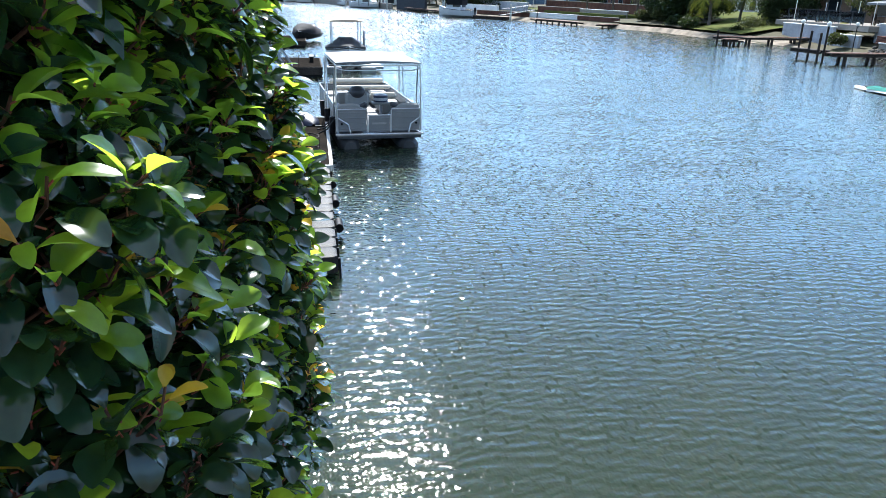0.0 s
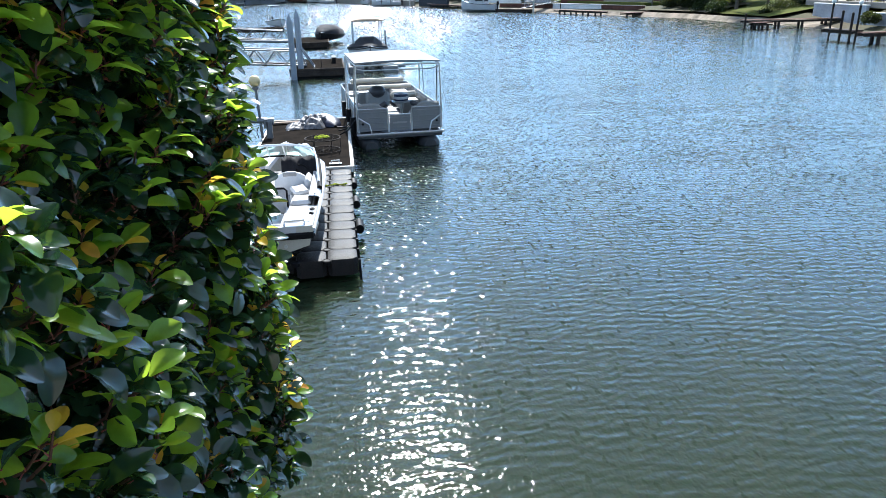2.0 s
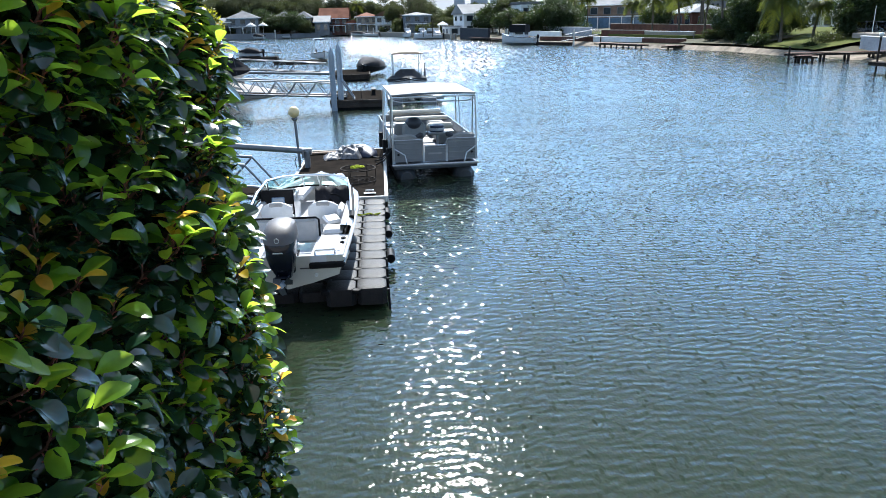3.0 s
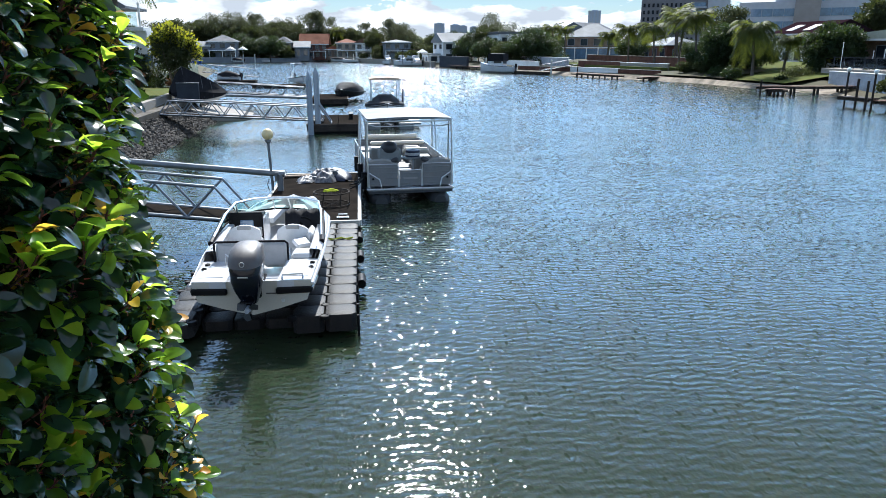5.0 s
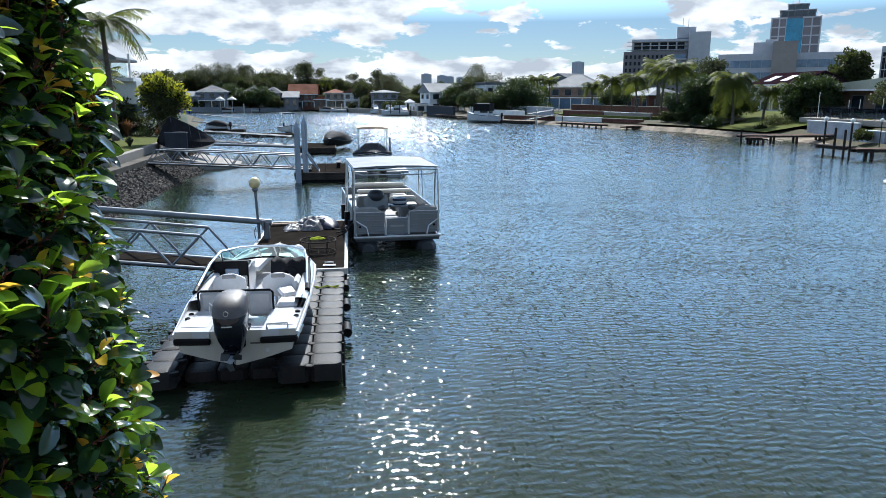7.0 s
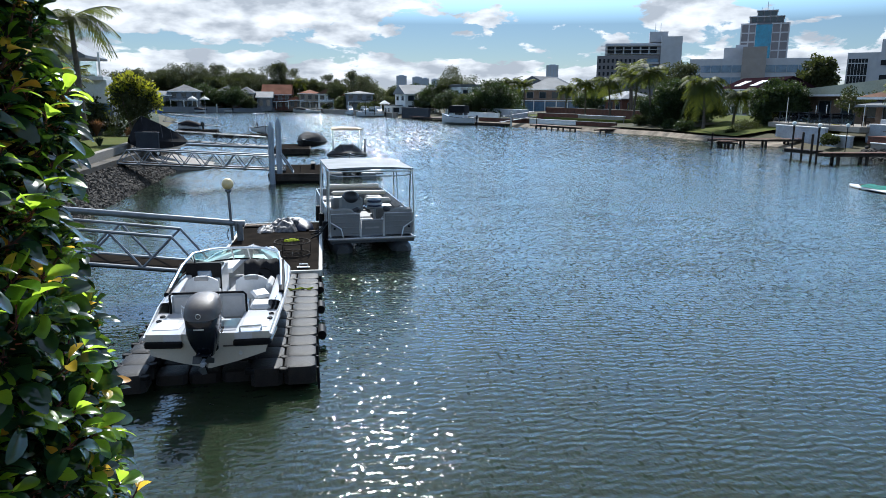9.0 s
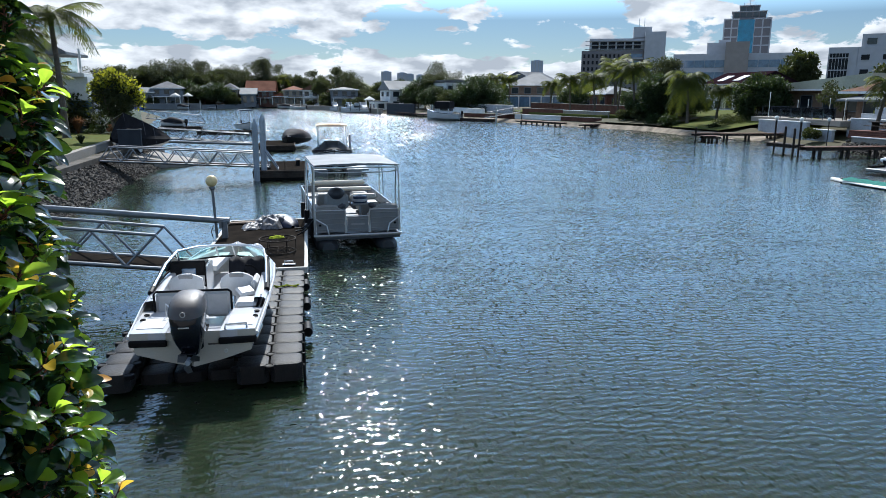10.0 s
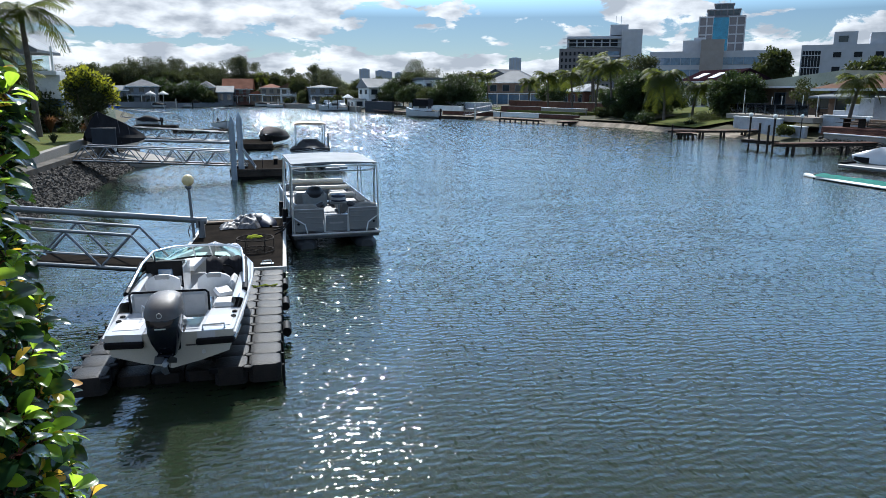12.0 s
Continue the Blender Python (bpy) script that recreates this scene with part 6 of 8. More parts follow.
def tarp_boat():
    """Boat on a trailer under a black ridge cover."""
    t = thing("covered_boat", "boat on a ramp trailer under a black ridged cover", "boat", pose(-9.15, 47.6, 0.75, 0, 0, -68) @ Matrix.Diagonal((0.58, 0.52, 0.8, 1)))
    rows = []
    for y, w, z0, zr in [(-3.3, 0.9, 1.0, 1.5), (-2.5, 1.25, 0.75, 2.5), (-1.7, 1.3, 0.6, 3.15), (-0.7, 1.3, 0.6, 2.85), (0.4, 1.25, 0.62, 2.5), (1.5, 1.15, 0.7, 2.1), (2.5, 0.85, 0.8, 1.7), (3.2, 0.4, 0.95, 1.35), (3.5, 0.06, 1.05, 1.15)]:
        sag = 0.07 * math.sin(y * 5.0)
        rows.append([(-w, y, z0), (-w * 1.02, y, z0 + (zr - z0) * 0.30), (-w * 0.52, y, z0 + (zr - z0) * (0.62 + sag)), (-0.03, y, zr), (0.03, y, zr), (w * 0.52, y, z0 + (zr - z0) * (0.62 - sag)), (w * 1.02, y, z0 + (zr - z0) * 0.30), (w, y, z0)])
    part("cover", G().loft(rows), "blacktarp", t, "black fabric cover", smooth=14)
    for y, zr in ((-1.7, 3.16), (0.4, 2.51), (1.5, 2.11)):
        part("strap", G().tube([(-1.3, y, 0.75), (-0.66, y, 0.62 + (zr - 0.6) * 0.66), (0, y, zr + 0.015), (0.66, y, 0.62 + (zr - 0.6) * 0.66), (1.3, y, 0.75)], 0.02, 5), "greytarp", t, "grey tie-down strap")
    hull = []
    for y, w, z in [(-2.7, 0.85, 0.35), (0, 1.0, 0.3), (2.0, 0.8, 0.4), (3.3, 0.08, 0.8)]:
        hull.append([(-w, y, 0.92), (-w * 0.8, y, z + 0.2), (0, y, z), (w * 0.8, y, z + 0.2), (w, y, 0.92)])
    part("hull", G().loft(hull), "gel", t, smooth=50)
    for s in (-1, 1):
        w = part("wheel", G().tube([(s * 0.95, -0.3, 0.3), (s * 1.15, -0.3, 0.3)], 0.3, 18), "black", t)
        part("rim", G().tube([(s * 1.1, -0.3, 0.3), (s * 1.17, -0.3, 0.3)], 0.17, 14), "steel", w)
    part("drawbar", G().tube([(0, 2.5, 0.35), (0, 4.4, 0.35)], 0.05), "galv", t)
    part("guy_line", G().tube([(0, -1.7, 3.14), (-2.4, -3.6, 2.2)], 0.012, 5), "trim", t)


tarp_boat()


# ---- gangways and docks ----
def gangway(label, x0, x1, y, z0, z1, width, bays, height=0.78, deck="carpet"):
    """Truss-sided gangway from the bank (x0) down to the dock (x1)."""
    t = thing("gangway", label, "gangway", pose(0, y, 0))
    zz = lambda x: z0 + (z1 - z0) * (x - x0) / (x1 - x0)
    part("deck", G().loft([[(x, -width / 2, zz(x) - 0.06), (x, width / 2, zz(x) - 0.06), (x, width / 2, zz(x)), (x, -width / 2, zz(x))] for x in (x0, x1)], closed=True), deck, t, smooth=0)
    for s in (-1, 1):
        yy = s * width / 2
        tr = part("truss", G().tube([(x0, yy, zz(x0)), (x1, yy, zz(x1))], 0.038, 8), "galv", t, "galvanised truss side")
        L = (x1 - x0) / bays
        xs = [x0 + L * 0.5, x1 - L * 0.5]
        part("top_rail", G().tube([(xs[0], yy, zz(xs[0]) + height), (xs[1], yy, zz(xs[1]) + height)], 0.036, 8), "galv", tr)
        for i in range(bays):
            a, b = x0 + i * L, x0 + (i + 1) * L
            m = (a + b) / 2
            part("brace", G().tube([(a, yy, zz(a)), (m, yy, zz(m) + height)], 0.028, 6), "galv", tr)
            part("brace", G().tube([(m, yy, zz(m) + height), (b, yy, zz(b))], 0.028, 6), "galv", tr)
    return t


gangway("galvanised truss gangway down to the floating dock", -9.3, -1.75, 15.9, 1.6, 0.72, 1.0, 6, 0.72)
gangway("long galvanised truss gangway to the piled dock", -9.4, -0.9, 39.2, 1.06, 0.62, 1.1, 8, 0.72)
gangway("galvanised truss gangway beyond the ramp", -10.6, -2.6, 58.2, 1.15, 0.62, 1.1, 7, 0.72)
gangway("far truss gangway with slim rails", -19.0, -11.6, 100, 1.3, 0.6, 1.2, 6, 1.0)

bm_ = thing("boom", "long grey steel mooring boom", "boom")
part("beam", G().tube([(-9.4, 20.9, 1.66), (-1.42, 20.45, 0.9)], 0.09, 14), "galv", bm_)
part("end_cap", G().tube([(-1.45, 20.452, 0.903), (-1.36, 20.447, 0.894)], 0.1, 14), "galv", bm_)
part("bracket", G().box((-1.5, 20.45, 0.66), (0.16, 0.2, 0.5), b=0.01), "galv", bm_)
b3 = thing("boom", "grey steel mooring boom beside the far gangway", "boom")
part("beam", G().tube([(-10, 55.5, 1.0), (-2.4, 55.3, 0.72)], 0.1, 10), "galv", b3)


def deck_dock(label, poly, top=0.42, name="floating_dock", edge="darktimber", edge_label="dark timber edging"):
    """Carpeted dock with a pale edging and dark floats below."""
    t = thing(name, label, "dock")
    part("deck", G().prism(poly, top - 0.08, top), "carpet", t, smooth=0)
    n = len(poly)
    for i in range(n):
        (x0, y0), (x1, y1) = poly[i], poly[(i + 1) % n]
        l = math.hypot(x1 - x0, y1 - y0)
        part("edging", G().box(((x0 + x1) / 2, (y0 + y1) / 2, top - 0.06), (l, 0.09, 0.15), rz=math.atan2(y1 - y0, x1 - x0), b=0.01), edge, t, edge_label)
        part("fascia", G().box(((x0 + x1) / 2, (y0 + y1) / 2, top - 0.26), (l - 0.06, 0.05, 0.24), rz=math.atan2(y1 - y0, x1 - x0), b=0.01), "darktimber", t)
    cx, cy = sum(p[0] for p in poly) / n, sum(p[1] for p in poly) / n
    inner = [(cx + (x - cx) * 0.93, cy + (y - cy) * 0.95) for x, y in poly]
    part("float", G().prism(inner, -0.3, top - 0.08), "black", t, smooth=0)
    return t


deck_dock("dark carpeted floating dock with pale edging", [(-1.85, 16.45), (0.72, 16.45), (0.8, 23.2), (-1.62, 23.2)], edge="trim", edge_label="pale edging strip")
deck_dock("dark floating dock beside two tall piles", [(-1.75, 37.9), (1.05, 37.9), (1.05, 43.2), (-1.75, 43.2)], 0.5)
deck_dock("far dark floating dock under a covered boat", [(-2.6, 57.2), (0.3, 57.2), (0.3, 63.5), (-2.6, 63.5)], 0.48)
deck_dock("low far dock by the garden bank", [(-16.4, 93), (-11.4, 93), (-11.4, 95.2), (-16.4, 95.2)], 0.4)
deck_dock("low dock under the canopied boat", [(-10.5, 83), (-4.6, 83), (-4.6, 85), (-10.5, 85)], 0.35)

for x, y, h, r in [(-1.55, 37.65, 2.85, 0.15), (-1.2, 38.3, 3.05, 0.15)]:
    p = thing("dock_pile", "tall blue-grey pile with a pointed cap", "pile", pose(x, y, 0), "dock piles")
    part("shaft", G().tube([(0, 0, -1.8), (0, 0, h)], r, 16), "pile", p)
    part("cap", G().lathe((0, 0, h), [(r * 1.05, 0), (r * 0.98, 0.06), (0.015, 0.4)], 16), "pile", p, "pointed cap")
fr = thing("folding_frame", "grey tubular ramp frame leaning on the dock", "frame", pose(-0.75, 38.6, 0.5))
part("tube", G().tube([(-0.35, -0.5, 1.0), (0.25, -0.45, 0.04)], 0.04), "galv", fr)
part("tube", G().tube([(-0.35, 0.55, 1.0), (0.25, 0.55, 0.04)], 0.04), "galv", fr)
part("cross_bar", G().tube([(0.25, -0.5, 0.04), (0.25, 0.6, 0.04)], 0.035), "galv", fr)
part("hoop", G().ring((0.62, 0.1, 0.28), 0.26, 0.02, "x", 18), "darktimber", fr, "dark wire hoop")
bt = thing("bench_tube", "small black bench at the dock edge", "bench", pose(0.55, 41, 0.5))
part("seat", G().box((0, 0, 0.3), (0.25, 1.4, 0.06), b=0.01), "black", bt)
for k in (-0.55, 0.55):
    part("leg", G().box((0, k, 0.14), (0.2, 0.06, 0.28)), "black", bt)

# dock of interlocking float cubes
def cube_dock():
    t = thing("cube_dock", "drive-on dock of interlocking dark plastic float cubes", "dock")
    s = 0.5
    g = G()
    # cube with cut corners
    c = 0.07
    h = s / 2 - 0.008
    out = [(-h + c, -h), (h - c, -h), (h, -h + c), (h, h - c), (h - c, h), (-h + c, h), (-h, h - c), (-h, -h + c)]
    rows = [[(x, y, -0.28) for x, y in out], [(x, y, -0.02) for x, y in out], [(x * 0.965, y * 0.965, 0.0) for x, y in out], [(x * 0.86, y * 0.86, 0.012) for x, y in out], [(x * 0.4, y * 0.4, 0.018) for x, y in out]]
    g.loft(rows, closed=True)
    me = g.mesh("cube", 30)
    me.materials.append(MAT["cube"])
    lug = G().lathe((0, 0, 0), [(0.075, -0.05), (0.075, 0.004), (0.06, 0.012), (0.055, 0.004), (0.02, 0.0)], 14).mesh("lug")
    lug.materials.append(MAT["black"])
    def put(ix, iy, zz=0.38):
        x = 0.345 + ix * s + 0.008 * iy
        y = 10.62 + iy * s
        part("cube", me, None, t, at=pose(x, y, zz + random.uniform(-0.006, 0.006), random.uniform(-0.5, 0.5), random.uniform(-0.5, 0.5), 0))
    for iy in range(12):
        for ix in (0, -1):
            put(ix, iy)
        put(-5, iy)
        for ix in (-2, -3, -4):
            if iy > 0:
                put(ix, iy, 0.16)
    for iy in range(13):
        for ix in (-5, -4, -1, 0):
            part("lug", lug, None, t, at=pose(0.345 + ix * s - s / 2 + 0.008 * iy, 10.62 + iy * s - s / 2, 0.382))
    # roller fenders along the outer edge
    for y in (12.3, 13.9, 15.4):
        f = part("fender", G().tube([(0.70, y, 0.22), (0.70, y + 0.42, 0.22)], [0.085, 0.085], 12), "black", t)
    for iy in range(12):
        part("edge_pin", G().tube([(0.625, 10.4 + iy * s, 0.0), (0.615, 10.4 + iy * s, 0.36)], 0.02, 8), "black", t)


cube_dock()


# ---- bow-rider speedboat on the cube dock ----
def boxy(v):
    return math.copysign(abs(v) ** 0.7, v)


def speedboat():
    t = thing("speedboat", "white open speedboat with a dark outboard on a float dock", "boat", pose(-0.98, 10.42, 0.0, 0, 0, -2.2) @ Matrix.Diagonal((0.96, 1, 1, 1)))
    st = [(0.0, 0.93, 0.98, 0.86, 0.66, 0.43), (1.2, 1.0, 1.10, 0.9, 0.66, 0.43), (2.5, 1.02, 1.17, 0.9, 0.68, 0.43), (3.6, 0.95, 1.17, 0.76, 0.74, 0.46), (4.5, 0.72, 1.14, 0.5, 0.80, 0.56), (5.2, 0.40, 1.12, 0.24, 0.88, 0.72), (5.6, 0.15, 1.11, 0.07, 0.98, 0.9), (5.75, 0.02, 1.10, 0.01, 1.04, 1.02)]
    rows = []
    for y, b, s, c, cz, k in st:
        half = [(b, y, s), (b * 1.015, y, s - 0.07), (c + (b - c) * 0.5, y, (s + cz) / 2 - 0.02), (c, y, cz), (c * 0.5, y, (cz + k) / 2 - 0.015), (0, y, k)]
        rows.append([(-p[0], p[1], p[2]) for p in half] + half[-2::-1])
    g = G().loft(rows)
    g.add([rows[0][i] for i in range(len(rows[0]))], [tuple(range(len(rows[0])))])
    hull = part("hull", g, "bone", t, "cream hull with white topsides", smooth=40)
    # white topsides strake and black rub rail
    for sg in (-1, 1):
        rub = [(sg * (b * 1.015 + 0.012), y, s - 0.06) for y, b, s, c, cz, k in st]
        part("rub_rail", G().tube(rub, 0.028, 6), "gel", hull)
        band = G().loft([[(sg * (b * 1.012 + 0.006), y, s - 0.1), (sg * (c + (b - c) * 0.62 + 0.008), y, s - 0.1 - (s - cz) * 0.34)] for y, b, s, c, cz, k in st[:6]])
        part("topside_stripe", band, "gel", hull)
    # gunwale deck ring with a raised coaming
    inner = lambda b: max(0.02, b - 0.20)
    for sg in (-1, 1):
        rw = []
        for y, b, s, c, cz, k in st[1:]:
            i = inner(b)
            rw.append([(sg * b, y, s), (sg * (b - 0.03), y, s + 0.025), (sg * (i + 0.03), y, s + 0.04), (sg * i, y, s + 0.02), (sg * i * 0.98, y, max(0.72, s - 0.42))])
        part("gunwale", G().loft(rw), "gel", t, smooth=50)
    part("foredeck", G().loft([[(-b, y, s + 0.03), (0, y, s + 0.07), (b, y, s + 0.03)] for y, b, s, c, cz, k in st[5:]]), "gel", t)
    part("cockpit_floor", G().prism([(-0.8, 1.0), (0.8, 1.0), (0.82, 2.6), (0.72, 3.7), (0.45, 4.7), (-0.45, 4.7), (-0.72, 3.7), (-0.82, 2.6)], 0.66, 0.72), "gel", t)
    # swim platforms
    for sg in (-1, 1):
        pl = [(0.40, -0.02), (0.93, 0.02), (0.97, 0.5), (1.0, 1.12), (0.42, 1.12), (0.42, 0.75)]
        poly = [(sg * x, y) for x, y in pl]
        poly = poly if sg > 0 else poly[::-1]
        p = part("swim_platform", G().prism(poly, 0.86, 0.985), "gel", t)
        part("bumper", G().box((sg * 0.665, -0.025, 0.83), (0.57, 0.07, 0.10), rz=sg * 0.06, b=0.02), "black", p, "black bumper strip")
        part("side_bumper", G().box((sg * 0.955, 0.32, 0.83), (0.05, 0.66, 0.07), rz=-sg * 0.05, b=0.02), "gloss", p)
        part("non_slip_pad", G().box((sg * 0.68, 0.45, 0.988), (0.4, 0.5, 0.012), b=0.004), "vinyl", p)
        for q in range(2):
            part("cup_holder", G().ring((sg * 0.88, 0.62 + 0.24 * q, 1.0), 0.035, 0.012, n=12), "black", p)
    part("transom_well", G().box((0, 0.40, 0.72), (0.82, 0.72, 0.24), b=0.03), "gel", t)
    gr = part("grab_handle", G().tube([(0.48, 0.03, 0.99), (0.48, 0.06, 1.05), (0.80, 0.10, 1.05), (0.80, 0.07, 0.99)], 0.018, 8), "steel", t, "stainless grab handle")
    cl = part("ladder", G().tube([(-0.55, 0.75, 1.0), (-0.55, 0.75, 1.2), (-0.35, 0.78, 1.02)], 0.014, 6), "steel", t)
    # rear seat back
    part("rear_seat_back", G().box((-0.43, 1.15, 1.08), (0.72, 0.16, 0.46), b=0.06), "softgrey", t, "grey padded seat back")
    part("rear_seat_back", G().box((0.22, 1.15, 1.08), (0.44, 0.16, 0.46), b=0.06), "softgrey", t, "grey padded seat back")
    part("seat_piping", G().tube([(-0.8, 1.06, 0.9), (-0.8, 1.06, 1.28), (-0.76, 1.06, 1.32), (0.40, 1.06, 1.32), (0.45, 1.06, 1.28), (0.45, 1.06, 0.9)], 0.02, 6), "black", t)
    part("rear_bench", G().box((-0.2, 1.45, 0.95), (1.2, 0.45, 0.14), b=0.05), "vinyl", t)
    part("step_pad", G().box((0.66, 1.35, 1.0), (0.36, 0.42, 0.12), b=0.05), "vinyl", t, "white cushioned step")
    part("step_pad", G().box((0.62, 1.75, 1.1), (0.3, 0.3, 0.09), b=0.04, m=Matrix.Translation((0.6, 1.78, 1.08)) @ Matrix.Rotation(0.5, 4, "Z") @ Matrix.Rotation(0.25, 4, "X")), "vinyl", t)
    part("side_pad", G().box((0.74, 2.2, 1.06), (0.12, 0.6, 0.34), b=0.05), "vinyl", t)
    # helm and passenger seats
    for sx in (-0.47, 0.42):
        s = part("seat", G().box((sx, 2.35, 0.98), (0.5, 0.46, 0.16), b=0.07), "vinyl", t, "white bucket seat")
        prof = []
        for k in range(9):
            u = -1 + k / 4
            zt = 1.36 - 0.10 * abs(u) ** 2.2
            prof.append([(sx + u * 0.29, 2.10 - 0.05 * (1 - u * u), 0.92), (sx + u * 0.30, 2.04 - 0.05 * (1 - u * u), 1.15), (sx + u * 0.28, 2.06 - 0.04 * (1 - u * u), zt), (sx + u * 0.27, 2.16 - 0.05 * (1 - u * u), zt - 0.01), (sx + u * 0.28, 2.2, 1.1), (sx + u * 0.28, 2.2, 0.92)])
        part("backrest", G().loft(prof, closed=True), "vinyl", s)
        part("head_pad", G().box((sx, 2.03, 1.31), (0.26, 0.05, 0.09), b=0.02), "greyvinyl", s)
        part("pedestal", G().tube([(sx, 2.35, 0.7), (sx, 2.35, 0.92)], 0.07, 12), "steel", s)
    # consoles
    for sx, nm in ((-0.58, "console"), (0.56, "helm_console")):
        prof = [(2.85, 0.72), (2.8, 1.12), (2.95, 1.27), (3.35, 1.29), (3.6, 1.24), (3.6, 0.72)]
        c = part(nm, G().loft([[(sx - 0.33, y, z) for y, z in prof], [(sx + 0.33, y, z) for y, z in prof]], closed=True), "gel", t)
        if sx < 0:
            part("dash_pad", G().box((sx, 3.15, 1.30), (0.6, 0.4, 0.04), b=0.015), "black", c)
            part("glove_panel", G().box((sx, 2.80, 1.16), (0.66, 0.05, 0.52), b=0.03), "black", c, "black glove box surround")
            part("hatch", G().box((sx + 0.02, 2.768, 1.14), (0.26, 0.03, 0.28), b=0.02), "bluepane", c, "glossy blue hatch")
            for k in (-0.22, 0.25):
                part("speaker", G().box((sx + k, 2.768, 1.05), (0.11, 0.03, 0.18), b=0.01), "softgrey", c)
        else:
            part("dash", G().box((sx, 2.82, 1.2), (0.6, 0.06, 0.28), b=0.03), "black", c)
            part("steering_wheel", G().ring((sx, 2.68, 1.16), 0.17, 0.017, "y", 24), "black", c)
            part("spokes", G().tube([(sx - 0.16, 2.68, 1.16), (sx, 2.72, 1.16), (sx + 0.16, 2.68, 1.16)], 0.014, 6).tube([(sx, 2.72, 1.16), (sx, 2.68, 1.0)], 0.014, 6), "steel", c)
            rng = random.Random(4)
            cloth = []
            for i in range(9):
                y = 2.6 + 0.55 * i / 8
                cloth.append([(sx - 0.36 + 0.72 * j / 12, y, 1.30 + 0.14 * math.sin(math.pi * i / 8) + 0.035 * math.sin(j * 1.7 + i) + rng.uniform(-0.012, 0.012) - 0.25 * max(0, (2 - i)) / 2 * (0.6 + 0.4 * math.sin(j * 0.9))) for j in range(13)])
            part("throw_cover", G().loft(cloth), "blacktarp", c, "dark cloth thrown over the dash", smooth=60)
    # bow lounge
    for sg in (-1, 1):
        part("bow_cushion", G().loft([[(sg * 0.2, 3.75, 0.98), (sg * 0.68, 3.75, 0.98), (sg * 0.68, 3.75, 1.08), (sg * 0.2, 3.75, 1.08)], [(sg * 0.08, 4.9, 1.0), (sg * 0.33, 4.9, 1.0), (sg * 0.33, 4.9, 1.1), (sg * 0.08, 4.9, 1.1)]], closed=True), "vinyl", t)
        part("bow_rail", G().tube([(sg * 0.80, 4.0, 1.17), (sg * 0.64, 4.5, 1.23), (sg * 0.36, 5.1, 1.22), (sg * 0.2, 5.35, 1.14)], 0.014, 6), "steel", t)
    # windscreen: side and front panes in a tube frame
    base = [(-0.98, 1.75, 1.17), (-0.94, 2.6, 1.24), (-0.84, 3.35, 1.24), (-0.50, 3.75, 1.24), (-0.17, 3.86, 1.25), (0.17, 3.86, 1.25), (0.50, 3.75, 1.24), (0.84, 3.35, 1.24), (0.94, 2.6, 1.24), (0.98, 1.75, 1.17)]
    top = [(-0.97, 1.78, 1.22), (-0.91, 2.55, 1.44), (-0.82, 3.1, 1.54), (-0.50, 3.42, 1.55), (-0.16, 3.5, 1.55), (0.16, 3.5, 1.55), (0.50, 3.42, 1.55), (0.82, 3.1, 1.54), (0.91, 2.55, 1.44), (0.97, 1.78, 1.22)]
    ws = part("windscreen_frame", G().tube(top, 0.024, 8), "steel", t, "silver windscreen frame")
    part("base_frame", G().tube(base, 0.02, 6), "black", ws)
    for i in range(len(base) - 1):
        o = part("pane", G().add([base[i], base[i + 1], top[i + 1], top[i]], [(0, 1, 2, 3)]), "glass", ws, "green-tinted glass", smooth=0)
        o.visible_shadow = False
    for i in (2, 4, 5, 7):
        part("post", G().tube([base[i], top[i]], 0.016, 6), "steel", ws)
    for sg in (-1, 1):
        part("side_trim", G().tube([(sg * 0.99, 1.6, 1.15), (sg * 0.965, 2.2, 1.28), (sg * 0.94, 2.6, 1.44)], [0.05, 0.045, 0.03], 8), "black", ws)
    # registration bars and maker's mark, plain
    part("side_lettering", G().box((1.02, 3.1, 1.03), (0.012, 0.7, 0.08)), "navy", hull)
    part("transom_mark", G().box((0.3, -0.015, 0.78), (0.16, 0.012, 0.02)), "cowlgrey", hull)
    part("drain", G().tube([(0.48, -0.02, 0.66), (0.48, 0.03, 0.66)], 0.03, 12), "steel", hull)
    # mooring buoy and lines
    part("bow_fender", G().ball((0.46, 5.3, 1.02), 0.16, 14, 1.1), "gel", t)

    # outboard
    e = part("outboard", G().loft([[(boxy(math.cos(a)) * w, y0 + boxy(math.sin(a)) * d, z) for a in (2 * math.pi * k / 16 for k in range(16))] for z, w, d, y0 in [(0.72, 0.12, 0.14, -0.17), (0.84, 0.165, 0.22, -0.21), (0.98, 0.205, 0.30, -0.25), (1.14, 0.24, 0.35, -0.26), (1.32, 0.25, 0.375, -0.245), (1.48, 0.225, 0.33, -0.21)]], closed=True), "gloss", t, "glossy black outboard cowling")
    part("cover", G().loft([[(boxy(math.cos(a)) * w, y0 + boxy(math.sin(a)) * d, z) for a in (2 * math.pi * k / 16 for k in range(16))] for z, w, d, y0 in [(1.36, 0.257, 0.385, -0.24), (1.43, 0.256, 0.375, -0.225), (1.51, 0.245, 0.34, -0.185), (1.57, 0.22, 0.28, -0.14), (1.605, 0.16, 0.19, -0.10), (1.62, 0.06, 0.08, -0.08)]], closed=True), "cowlgrey", e, "grey fabric engine cover")
    part("badge", G().ring((0, -0.612, 1.43), 0.035, 0.006, "y", 16), "trim", e, "pale round emblem")
    part("badge_bar", G().box((0, -0.616, 1.24), (0.15, 0.012, 0.016)), "trim", e)
